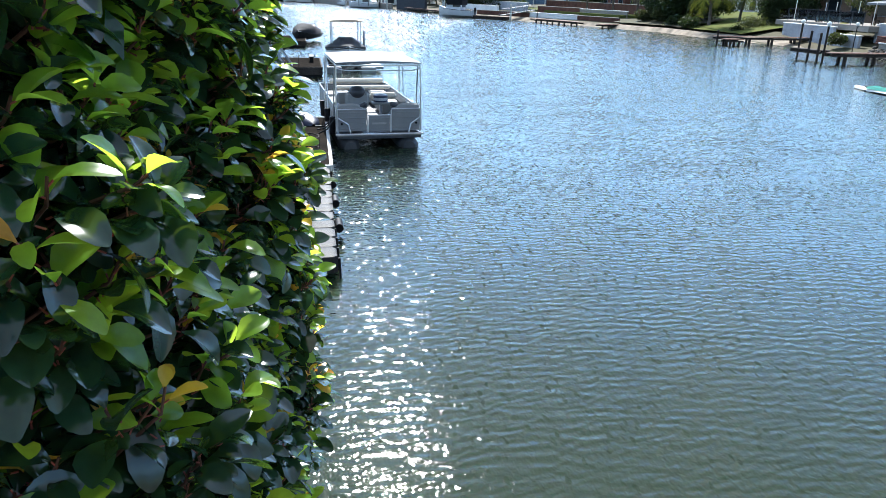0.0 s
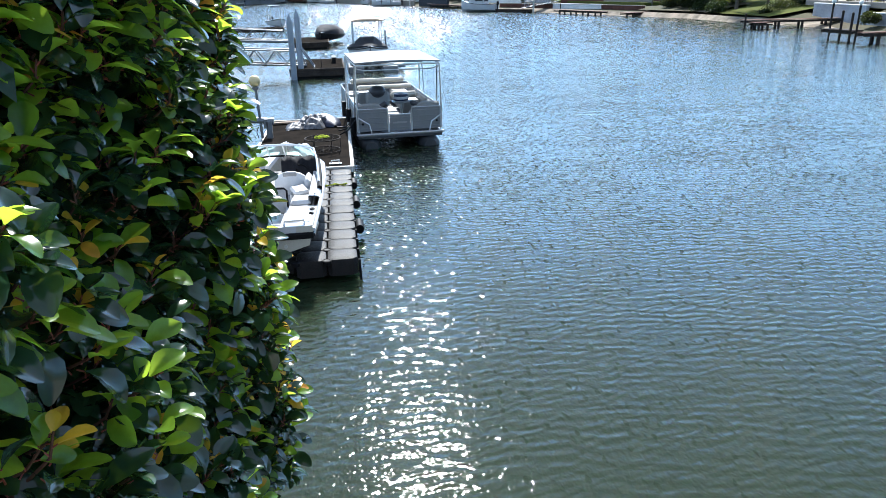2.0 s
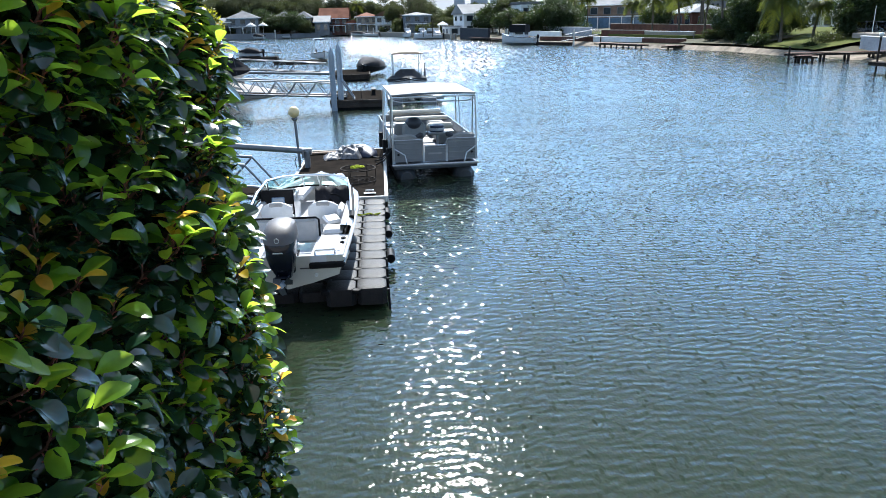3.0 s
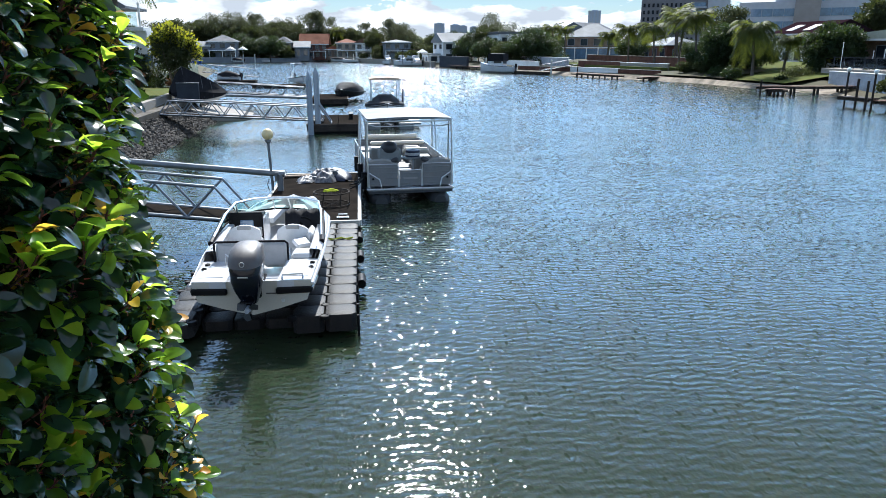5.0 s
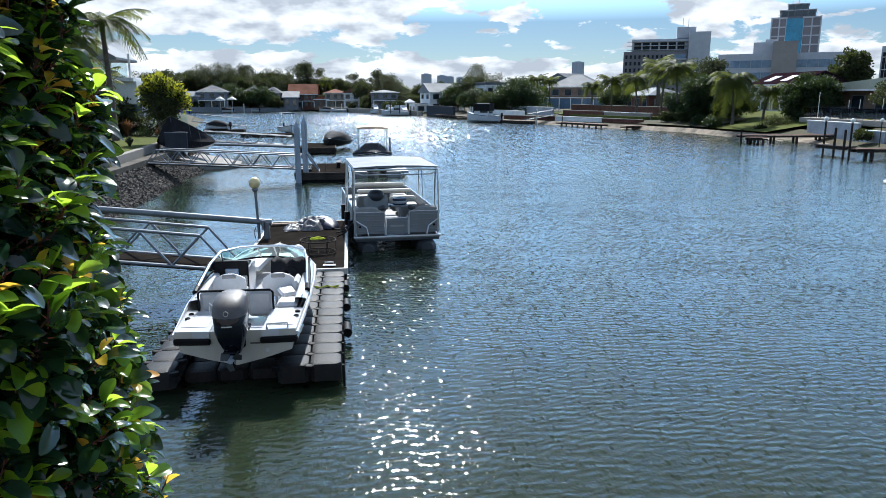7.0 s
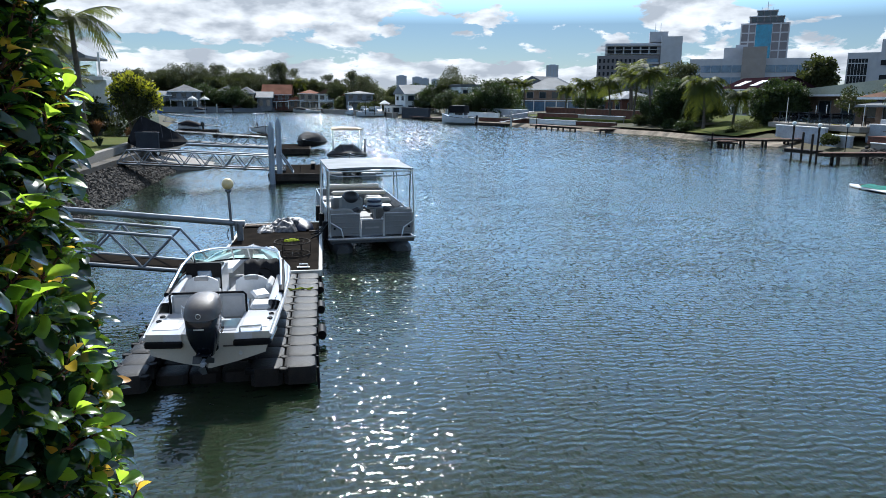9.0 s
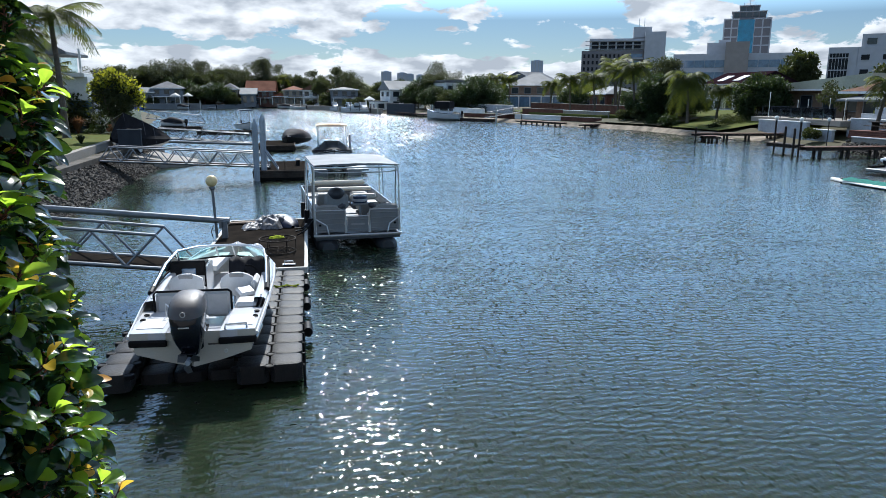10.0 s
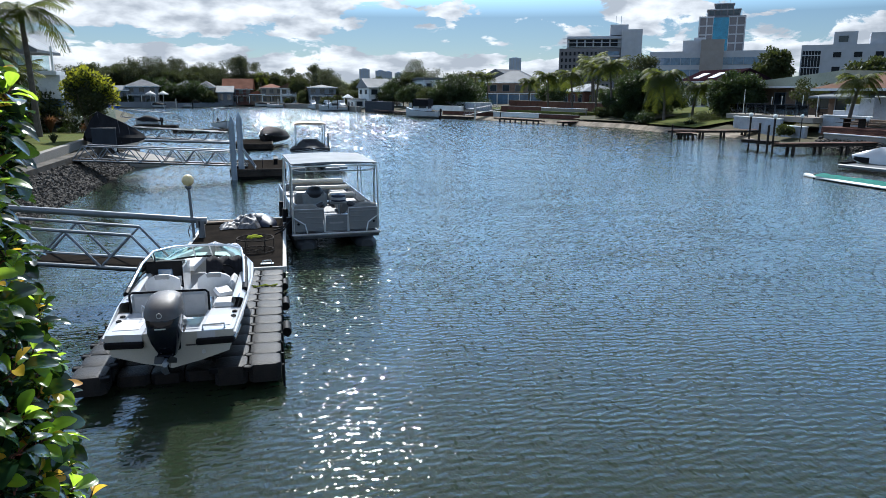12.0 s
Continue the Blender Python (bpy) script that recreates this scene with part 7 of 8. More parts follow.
    part("midsection", G().loft([[(-w, y - d, z), (w, y - d, z), (w * 0.8, y + d, z), (-w * 0.8, y + d, z)] for z, w, d, y in [(1.0, 0.13, 0.16, -0.15), (0.90, 0.095, 0.13, -0.13), (0.78, 0.07, 0.13, -0.15), (0.66, 0.045, 0.14, -0.18)]], closed=True), "gloss", e)
    part("bracket", G().box((0, 0.05, 0.92), (0.3, 0.2, 0.42), b=0.03), "black", e)
    for sg in (-1, 1):
        part("clamp", G().box((sg * 0.13, -0.02, 0.98), (0.05, 0.16, 0.3), b=0.015), "black", e)
    part("cavitation_plate", G().box((0, -0.30, 0.80), (0.22, 0.36, 0.02), b=0.008), "gloss", e)
    part("gearcase", G().loft([[(math.cos(a) * r, y, 0.68 + math.sin(a) * r) for a in (2 * math.pi * k / 12 for k in range(12))] for y, r in [(0.05, 0.015), (0.0, 0.05), (-0.15, 0.07), (-0.32, 0.065), (-0.40, 0.045)]], closed=True), "gloss", e)
    part("skeg", G().loft([[(-0.012, -0.05, 0.64), (0.012, -0.05, 0.64), (0.012, -0.3, 0.64), (-0.012, -0.3, 0.64)], [(-0.006, -0.2, 0.47), (0.006, -0.2, 0.47), (0.006, -0.3, 0.47), (-0.006, -0.3, 0.47)]], closed=True), "gloss", e)
    hub = part("propeller", G().tube([(0, -0.38, 0.68), (0, -0.52, 0.68)], [0.05, 0.035], 12), "pile", e, "blue-grey three-bladed propeller")
    for k in range(3):
        a = 2 * math.pi * k / 3 + 0.4
        d, s = Vector((math.cos(a), 0, math.sin(a))), Vector((-math.sin(a), 0, math.cos(a)))
        c = Vector((0, -0.45, 0.68))
        bl = [c + d * 0.04 - s * 0.03 + Vector((0, 0.03, 0)), c + d * 0.13 - s * 0.075 + Vector((0, 0.05, 0)), c + d * 0.18 + Vector((0, 0, 0)), c + d * 0.13 + s * 0.075 - Vector((0, 0.05, 0)), c + d * 0.04 + s * 0.03 - Vector((0, 0.03, 0))]
        part("blade", G().add([p + Vector((0, q, 0)) for q in (0, 0.008) for p in bl], [(0, 1, 2, 3, 4), (9, 8, 7, 6, 5)] + [(i, (i + 1) % 5, 5 + (i + 1) % 5, 5 + i) for i in range(5)]), "tube", hub)
    part("hose", G().tube([(-0.18, 0.3, 0.9), (-0.3, 0.1, 1.0), (-0.27, -0.12, 1.05), (-0.1, -0.2, 0.98)], 0.02, 6), "black", e)
    part("hose", G().tube([(0.15, 0.3, 0.9), (0.22, 0.08, 1.05), (0.16, -0.1, 1.1)], 0.02, 6), "black", e)
    # cleats
    for sx, y, z in ((-0.9, 1.35, 1.13), (0.92, 1.3, 1.13), (0.0, 5.35, 1.17)):
        part("cleat", G().tube([(sx, y - 0.08, z + 0.03), (sx, y + 0.08, z + 0.03)], 0.012, 6).tube([(sx, y, z - 0.01), (sx, y, z + 0.03)], 0.012, 6), "steel", t)


speedboat()


# ---- pontoon boat ----
def pontoon_boat():
    t = thing("pontoon_boat", "grey pontoon boat with a pale flat canopy", "boat", pose(2.27, 20.35, 0.0, 0, 0, 3.5))
    W = 1.22
    for sg in (-1, 1):
        ys = [(-0.15, 0.18), (0.0, 0.30), (0.3, 0.32), (5.2, 0.32), (5.9, 0.22), (6.3, 0.05)]
        part("pontoon", G().loft([[(sg * 0.88 + math.cos(a) * r, y, 0.02 + math.sin(a) * r + (0.12 if y > 5.5 else 0)) for a in (2 * math.pi * k / 16 for k in range(16))] for y, r in ys], closed=True), "tube", t, "stained dull aluminium pontoon tube")
    part("deck", G().box((0, 3.0, 0.39), (2 * W + 0.08, 6.2, 0.09), b=0.02), "paleboat", t)
    part("deck_trim", G().box((0, -0.1, 0.42), (2 * W + 0.16, 0.08, 0.05), b=0.015), "steel", t)
    part("deck_beam", G().box((0, -0.06, 0.34), (2 * W + 0.06, 0.06, 0.11), b=0.01), "tube", t)
    part("floor_mat", G().box((0, 3.0, 0.44), (2 * W - 0.1, 6.0, 0.012)), "darkpad", t)
    # fence panels with ribs, rails and a gate
    def fence(x0, y0, x1, y1, h, name="fence_panel", ribs=4):
        l = math.hypot(x1 - x0, y1 - y0)
        rz = math.atan2(y1 - y0, x1 - x0)
        cx, cy = (x0 + x1) / 2, (y0 + y1) / 2
        p = part(name, G().box((cx, cy, 0.47 + h / 2), (l - 0.04, 0.02, h - 0.06), rz=rz, b=0.004), "paleboat", t)
        fr = G().tube([(x0, y0, 0.46), (x0, y0, 0.46 + h), (x1, y1, 0.46 + h), (x1, y1, 0.46)], 0.02, 6)
        part("frame", fr, "steel", p)
        rb = G()
        for k in range(ribs):
            z = 0.5 + (h - 0.06) * (k + 0.5) / ribs
            rb.box((cx, cy, z), (l - 0.06, 0.036, 0.03), rz=rz, b=0.008)
        part("rib", rb, "paleboat", p)
        return p
    fence(-W, 0.0, -0.36, 0.0, 0.68)
    fence(0.36, 0.0, W, 0.0, 0.68)
    fence(-0.33, 0.0, 0.33, 0.0, 0.50, "gate", 3)
    part("gate_mark", G().box((0, -0.02, 0.72), (0.42, 0.008, 0.05)), "greyvinyl", t)
    for sg in (-1, 1):
        for k in range(3):
            fence(sg * W, 0.05 + k * 2.0, sg * W, 1.95 + k * 2.0, 0.68)
        part("corner_rail", G().tube([(sg * (W + 0.02), -0.06, 0.92), (sg * (W - 0.30), -0.12, 0.72), (sg * (W - 0.36), -0.12, 0.46)], 0.02, 6), "steel", t)
        part("stern_light", G().tube([(sg * (W - 0.12), -0.03, 0.72), (sg * (W - 0.12), 0.0, 0.72)], 0.035, 12), "black", t)
    fence(-W, 6.0, W, 6.0, 0.68)
    # stern lounges, the canopy's shade put into their grey
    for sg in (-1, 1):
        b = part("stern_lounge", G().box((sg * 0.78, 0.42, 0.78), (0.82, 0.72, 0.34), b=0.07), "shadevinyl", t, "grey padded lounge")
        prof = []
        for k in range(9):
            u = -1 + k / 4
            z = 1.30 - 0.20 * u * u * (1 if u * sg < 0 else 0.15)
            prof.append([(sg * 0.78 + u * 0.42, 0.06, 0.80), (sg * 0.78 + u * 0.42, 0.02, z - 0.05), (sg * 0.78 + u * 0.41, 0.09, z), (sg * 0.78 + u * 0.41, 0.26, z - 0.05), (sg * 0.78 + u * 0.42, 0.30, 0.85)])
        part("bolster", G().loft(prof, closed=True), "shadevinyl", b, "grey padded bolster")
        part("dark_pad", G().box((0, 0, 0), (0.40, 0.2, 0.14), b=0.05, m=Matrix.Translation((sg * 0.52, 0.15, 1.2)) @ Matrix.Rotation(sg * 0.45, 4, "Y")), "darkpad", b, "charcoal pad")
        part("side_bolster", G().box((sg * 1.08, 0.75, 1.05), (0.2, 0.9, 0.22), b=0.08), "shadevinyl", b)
    # helm chair, console, table, in the same shade-darkened vinyl
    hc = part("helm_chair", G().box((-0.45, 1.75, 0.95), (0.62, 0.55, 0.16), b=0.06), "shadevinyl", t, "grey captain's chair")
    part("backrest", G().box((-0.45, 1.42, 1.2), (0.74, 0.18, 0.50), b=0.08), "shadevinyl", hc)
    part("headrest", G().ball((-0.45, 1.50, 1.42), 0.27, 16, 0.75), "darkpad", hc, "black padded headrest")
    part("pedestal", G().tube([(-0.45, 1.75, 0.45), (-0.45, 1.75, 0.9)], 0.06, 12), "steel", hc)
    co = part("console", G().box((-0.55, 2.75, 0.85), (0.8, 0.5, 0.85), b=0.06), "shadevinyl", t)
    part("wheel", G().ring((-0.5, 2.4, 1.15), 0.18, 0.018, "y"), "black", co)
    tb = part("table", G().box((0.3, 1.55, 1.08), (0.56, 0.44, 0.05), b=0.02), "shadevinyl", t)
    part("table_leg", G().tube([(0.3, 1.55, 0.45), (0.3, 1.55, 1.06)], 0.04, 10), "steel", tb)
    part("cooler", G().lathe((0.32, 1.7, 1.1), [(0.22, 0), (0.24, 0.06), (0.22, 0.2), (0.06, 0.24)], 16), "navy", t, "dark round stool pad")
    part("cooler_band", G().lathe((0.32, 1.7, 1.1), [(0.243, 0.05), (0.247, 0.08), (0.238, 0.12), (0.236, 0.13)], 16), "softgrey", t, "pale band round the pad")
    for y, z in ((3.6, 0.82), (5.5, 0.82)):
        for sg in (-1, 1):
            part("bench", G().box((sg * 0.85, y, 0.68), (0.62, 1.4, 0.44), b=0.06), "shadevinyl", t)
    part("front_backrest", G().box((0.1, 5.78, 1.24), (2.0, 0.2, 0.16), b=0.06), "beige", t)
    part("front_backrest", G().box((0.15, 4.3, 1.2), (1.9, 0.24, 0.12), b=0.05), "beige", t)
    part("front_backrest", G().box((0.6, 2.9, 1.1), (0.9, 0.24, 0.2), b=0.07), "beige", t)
    # canopy on tube legs
    cz = 2.43
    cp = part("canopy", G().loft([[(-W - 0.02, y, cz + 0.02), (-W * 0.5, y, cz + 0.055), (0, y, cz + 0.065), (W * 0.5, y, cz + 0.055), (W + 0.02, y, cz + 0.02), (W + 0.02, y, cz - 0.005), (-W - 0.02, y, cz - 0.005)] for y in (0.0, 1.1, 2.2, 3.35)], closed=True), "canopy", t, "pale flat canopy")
    part("canopy_frame", G().tube([(-W, 0.05, cz - 0.06), (W, 0.05, cz - 0.06), (W, 3.3, cz - 0.06), (-W, 3.3, cz - 0.06)], 0.025, 8, closed=True), "steel", cp)
    part("brace_bar", G().tube([(-W, 0.05, cz - 0.14), (-W + 0.25, 0.02, cz - 0.2), (W - 0.25, 0.02, cz - 0.2), (W, 0.05, cz - 0.14)], 0.02, 6), "steel", cp)
    for sg in (-1, 1):
        for y0, y1 in ((0.05, 0.02), (0.35, 0.75), (2.9, 2.6), (3.3, 3.5)):
            part("leg", G().tube([(sg * W, y0, cz - 0.05), (sg * (W + 0.02), (y0 + y1) / 2, 1.8), (sg * (W + 0.04), y1, 0.5)], 0.022, 8), "steel", t)
    # mooring lines
    for k in range(3):
        part("mooring_line", G().tube([(-W - 0.04, 0.2 + k * 0.5, 0.85 - 0.1 * k), (-W - 0.3, 0.15 + k * 0.5, 0.55 - 0.05 * k), (-W - 0.55, 0.0 + k * 0.6, 0.46)], 0.022, 6), "black", t)
    for k in range(3):
        part("side_fender", G().tube([(-W - 0.1, 0.5 + k * 1.6, 0.35), (-W - 0.1, 0.5 + k * 1.6, 0.85)], [0.09, 0.09], 10), "black", t)
    return t


pontoon_boat()


# ---- things on the dock ----
lamp_post(pose(-1.72, 20.45, 0.42, 0, -2.0, 0), 1.42, 0.165, "globe", "", "cream globe lamp on a slim steel dock post")
bx = thing("power_box", "small grey power box on the lamp post", "box", pose(-1.6, 20.42, 0.42))
part("case", G().box((0.02, -0.02, 0.42), (0.12, 0.1, 0.26), b=0.01), "galv", bx)
part("cable", G().tube([(-0.2, -0.05, 0.35), (-0.26, -0.05, 0.2), (-0.22, -0.02, 0.02)], 0.012, 6), "black", bx)


def crab_pot(m):
    t = thing("crab_pot", "round wire crab pot with yellow rope on top", "crab pot", m)
    for z in (0.02, 0.34):
        part("hoop", G().ring((0, 0, z), 0.46, 0.016), "darktimber", t)
        part("mesh", G().ring((0, 0, z), 0.30, 0.006, n=20, k=4).ring((0, 0, z), 0.16, 0.006, n=16, k=4), "darktimber", t)
        sp = G()
        for k in range(8):
            a = math.pi * k / 8
            sp.tube([(-0.45 * math.cos(a), -0.45 * math.sin(a), z), (0.45 * math.cos(a), 0.45 * math.sin(a), z)], 0.006, 4)
        part("spokes", sp, "darktimber", t)
    for k in range(6):
        a = math.pi * k / 3
        part("strut", G().tube([(0.46 * math.cos(a), 0.46 * math.sin(a), 0.02), (0.46 * math.cos(a), 0.46 * math.sin(a), 0.34)], 0.012, 6), "darktimber", t)
    rng = random.Random(9)
    pts = [(0.2 * math.cos(k * 0.7) * rng.uniform(0.4, 1.1), 0.17 * math.sin(k * 0.7) * rng.uniform(0.4, 1.1), 0.36 + rng.uniform(0, 0.05)) for k in range(40)]
    part("rope", G().tube(pts, 0.012, 5), "yellow", t, "coiled yellow rope")


crab_pot(pose(0.02, 18.3, 0.43))


def crumpled(name, label, m, lx, ly, h, material, seed, category="tarp"):
    rng = np.random.default_rng(seed)
    n = 34
    ph = rng.uniform(0, 6.28, (7, 2))
    fr = rng.uniform(2, 9, (7, 2))
    g = G()
    rows = []
    for i in range(n):
        row = []
        for j in range(n):
            u, v = i / (n - 1) * 2 - 1, j / (n - 1) * 2 - 1
            r = math.hypot(u, v)
            fold = sum(abs(math.sin(fr[k][0] * u + fr[k][1] * v * (1 if k % 2 else -1) + ph[k][0])) for k in range(7)) / 7
            z = h * max(0, 1 - r ** 2.4) * (0.35 + 0.9 * fold) + 0.01
            edge = 1 + 0.18 * math.sin(3 * math.atan2(v, u) + ph[0][0]) + 0.1 * math.sin(7 * math.atan2(v, u) + ph[1][0])
            row.append((u * lx * edge / max(1, r), v * ly * edge / max(1, r), max(0.006, z)))
        rows.append(row)
    g.loft(rows)
    return solo(name, g, material, label, category, smooth=50, m=m)


crumpled("tarp", "crumpled grey tarpaulin heaped on the dock", pose(-0.25, 22.0, 0.43, 0, 0, 12), 0.6, 0.55, 0.34, "greytarp", 3)
crumpled("tarp", "loose grey cover with dark folds on the dock", pose(-0.78, 21.8, 0.43, 0, 0, 40), 0.42, 0.38, 0.16, "greytarp", 6)
dg = thing("dinghy", "small upturned white dinghy with a dark blue end", "dinghy", pose(0.12, 22.3, 0.44, 0, 0, 20))
part("hull", G().loft([[(w * math.cos(a), y, h * math.sin(a)) for a in (math.pi * k / 10 for k in range(11))] for y, w, h in [(-0.75, 0.06, 0.05), (-0.6, 0.25, 0.15), (-0.2, 0.38, 0.24), (0.4, 0.40, 0.25), (0.75, 0.3, 0.18)]]), "vinyl", dg, smooth=60)
part("bow_panel", G().loft([[(w * 1.03 * math.cos(a), y, h * 1.05 * math.sin(a)) for a in (math.pi * k / 10 for k in range(11))] for y, w, h in [(-0.77, 0.05, 0.05), (-0.62, 0.25, 0.15), (-0.2, 0.38, 0.24), (0.12, 0.39, 0.245)]]), "navy", dg, "dark blue end", smooth=60)
sk = solo("plank", G().box((-1.15, 22.55, 0.47), (0.9, 0.22, 0.05), rz=0.1, b=0.01), "timber", "pale worn plank on the dock", "plank")
br = thing("mooring_bracket", "small bright steel bracket on the dock", "bracket", pose(0.32, 16.75, 0.43))
part("plate", G().box((0, 0, 0.015), (0.3, 0.12, 0.02), b=0.004), "steel", br)
part("loop", G().tube([(-0.1, 0, 0.02), (-0.1, 0, 0.09), (0.1, 0, 0.09), (0.1, 0, 0.02)], 0.014, 6), "steel", br)
rp = thing("rope", "faded green rope lying across the float cubes", "rope", pose(0.3, 14.9, 0.4))
part("strand", G().tube([(-0.3, 0.1, 0), (-0.15, -0.05, 0.01), (0.0, 0.08, 0.01), (0.1, -0.04, 0.01), (0.25, 0.06, 0.01)], 0.014, 5).tube([(-0.25, -0.05, 0.0), (0.02, 0.02, 0.01), (0.2, -0.12, 0.01)], 0.012, 5), "yellow", rp)


# ---- other boats ----
def small_boat(label, m, L, W, H, cover=None, top=None, name="boat", hullmat="gel", canopy_mat="trim", windows=False, peak=1.0, drape=0.0, tent=False):
    """Generic moored craft; cover: fabric over the cockpit; top: height of a canopy on posts; windows: cabin glazing."""
    t = thing(name, label, "boat", m)
    st = [(0, 0.86, 0.62), (0.25 * L, 1.0, 0.62), (0.55 * L, 0.98, 0.68), (0.78 * L, 0.7, 0.78), (0.93 * L, 0.28, 0.9), (L, 0.02, 0.98)]
    rows = []
    for y, b, s in st:
        b, s = b * W / 2, s * H
        half = [(b, y, s), (b * 0.98, y, s * 0.7), (b * 0.82, y, s * 0.22), (0, y, -0.12 + 0.1 * (y / L) ** 3)]
        rows.append([(-p[0], p[1], p[2]) for p in half] + half[-2::-1])
    g = G().loft(rows)
    g.add(rows[0], [tuple(range(len(rows[0])))])
    hl = part("hull", g, hullmat, t, smooth=40)
    part("rub_rail", G().tube([(b * W / 2 + 0.01, y, s * H - 0.05) for y, b, s in st] + [(-b * W / 2 - 0.01, y, s * H - 0.05) for y, b, s in reversed(st)], 0.035, 6), "black", hl)
    part("deck", G().loft([[(-b * W / 2, y, s * H), (0, y, s * H + 0.05), (b * W / 2, y, s * H)] for y, b, s in st]), "gel", t)
    if tent:
        rw = []
        for y, b, z in [(0.03 * L, 0.86, 0.25), (0.35 * L, 1.0, 0.5), (0.55 * L, 1.0, 0.62), (0.68 * L, 0.86, 0.5), (0.85 * L, 0.48, 0.2), (0.97 * L, 0.12, 0.06)]:
            s = H * (0.62 + 0.36 * (y / L) ** 2)
            rw.append([(-b * W / 2 * 1.02, y, s - 0.06), (-b * W / 2 * 1.0, y, s + 0.06), (-b * W * 0.17, y, s + z), (b * W * 0.17, y, s + z), (b * W / 2 * 1.0, y, s + 0.06), (b * W / 2 * 1.02, y, s - 0.06)])
        part("cover", G().loft(rw), cover, t, "black fitted tent cover", smooth=25)
    elif cover:
        rw = []
        for y, b, z in [(0.02 * L, 0.8, 0.15), (0.15 * L, 0.95, 0.42), (0.4 * L, 0.98, 0.6), (0.6 * L, 0.9, 0.62), (0.8 * L, 0.6, 0.3), (0.96 * L, 0.16, 0.06)]:
            s, z = H * (0.66 + 0.36 * (y / L) ** 2), z * peak
            rw.append([(-b * W / 2 * 1.01, y, s - 0.08), (-b * W / 2 * 0.9, y, s + z * 0.45), (-b * W / 4, y, s + z * 0.9), (0, y, s + z), (b * W / 4, y, s + z * 0.9), (b * W / 2 * 0.9, y, s + z * 0.45), (b * W / 2 * 1.01, y, s - 0.08)])
        part("cover", G().loft(rw), cover, t, "dark fitted boat cover", smooth=60)
    if top:
        y0, y1, w2 = 0.3 * L, 0.62 * L, W * 0.36
        cp = part("canopy", G().loft([[(-w2 * 1.1, y, top - 0.04), (-w2 * 0.6, y, top + 0.03), (w2 * 0.6, y, top + 0.03), (w2 * 1.1, y, top - 0.04), (w2 * 1.1, y, top - 0.09), (-w2 * 1.1, y, top - 0.09)] for y in (y0 - 0.2, (y0 + y1) / 2, y1 + 0.2)], closed=True), canopy_mat, t)
        for sx in (-1, 1):
            for y in (y0, y1):
                part("post", G().tube([(sx * w2, y, top - 0.05), (sx * w2 * 0.95, y + (0.1 if y == y1 else -0.1), 0.6 * H)], 0.03, 6), "steel", t)
            part("brace", G().tube([(sx * w2, y0, top - 0.1), (sx * w2 * 0.95, y1, 0.75 * H)], 0.02, 5), "steel", t)
    if top and drape:
        part("canopy_side", G().loft([[(-w2 * 1.12, y, top - drape), (-w2 * 1.1, y, top - 0.05), (w2 * 1.1, y, top - 0.05), (w2 * 1.12, y, top - drape)] for y in (y0 - 0.25, y1 + 0.6)], closed=True), canopy_mat, t, "black canvas sides")
    if windows:
        cab = part("cabin", G().loft([[(-b, y, z0), (-b * 0.9, y, z1), (b * 0.9, y, z1), (b, y, z0)] for y, b, z0, z1 in [(0.3 * L, W * 0.4, 0.6 * H, H * 1.35), (0.55 * L, W * 0.38, 0.62 * H, H * 1.35), (0.75 * L, W * 0.28, 0.7 * H, H * 0.9)]], closed=True), "gel", t, smooth=0)
        for sx in (-1, 1):
            part("pane", G().box((sx * W * 0.385, 0.43 * L, H * 1.05), (0.04, 0.22 * L, H * 0.34)), "pane", cab, smooth=0)
        part("pane", G().box((0, 0.3 * L - 0.02, H * 1.05), (W * 0.6, 0.04, H * 0.4)), "pane", cab, smooth=0)
        part("flybridge", G().box((0, 0.42 * L, H * 1.35 + 0.25), (W * 0.6, L * 0.2, 0.45), b=0.08), "gel", cab)
    ot = part("outboard", G().loft([[(math.cos(a) * w, -0.2 + math.sin(a) * d, z) for a in (2 * math.pi * k / 10 for k in range(10))] for z, w, d in [(0.0, 0.06, 0.1), (0.5 * H, 0.08, 0.12), (0.6 * H, 0.16, 0.22), (0.6 * H + 0.4, 0.15, 0.2), (0.6 * H + 0.5, 0.06, 0.1)]], closed=True), "gloss", t)
    return t


# T-top boat, bow toward the camera, on a low lift
small_boat("small boat under a dark cover with a pale T-top", pose(2.62, 46.8, 0.32, 0, 0, 180), 6.4, 2.35, 1.05, "blacktarp", 2.35, canopy_mat="creamwall", tent=True)
lf = thing("boat_lift", "low grey float lift under the covered boat", "dock", pose(2.7, 42.6, 0))
for k in (-1, 1):
    part("float", G().box((k * 0.95, 0.4, 0.12), (0.85, 6.6, 0.42), b=0.05), "paleboat", lf)
part("apron", G().box((1.35, -1.4, 0.28), (0.9, 2.6, 0.12), b=0.02), "galv", lf)
for k in range(5):
    part("cross_beam", G().box((0, -2.4 + k * 1.3, 0.36), (2.4, 0.14, 0.12), b=0.01), "darktimber", lf)
mp_ = thing("mooring_post", "slim grey post beside the lift", "post", pose(3.75, 44, 0))
part("shaft", G().tube([(0, 0, -1), (0, 0, 2.0)], 0.06, 8), "galv", mp_)
small_boat("small boat under a black fitted cover on a dock", pose(0.9, 64.8, 0.3, 0, 0, 165), 4.6, 2.2, 0.75, "blacktarp", hullmat="black", peak=1.15)
small_boat("white runabout with a navy folding canopy", pose(-6.2, 90.2, 0.3, 0, 0, 195), 5.0, 2.1, 1.0, None, 2.3, canopy_mat="navy")
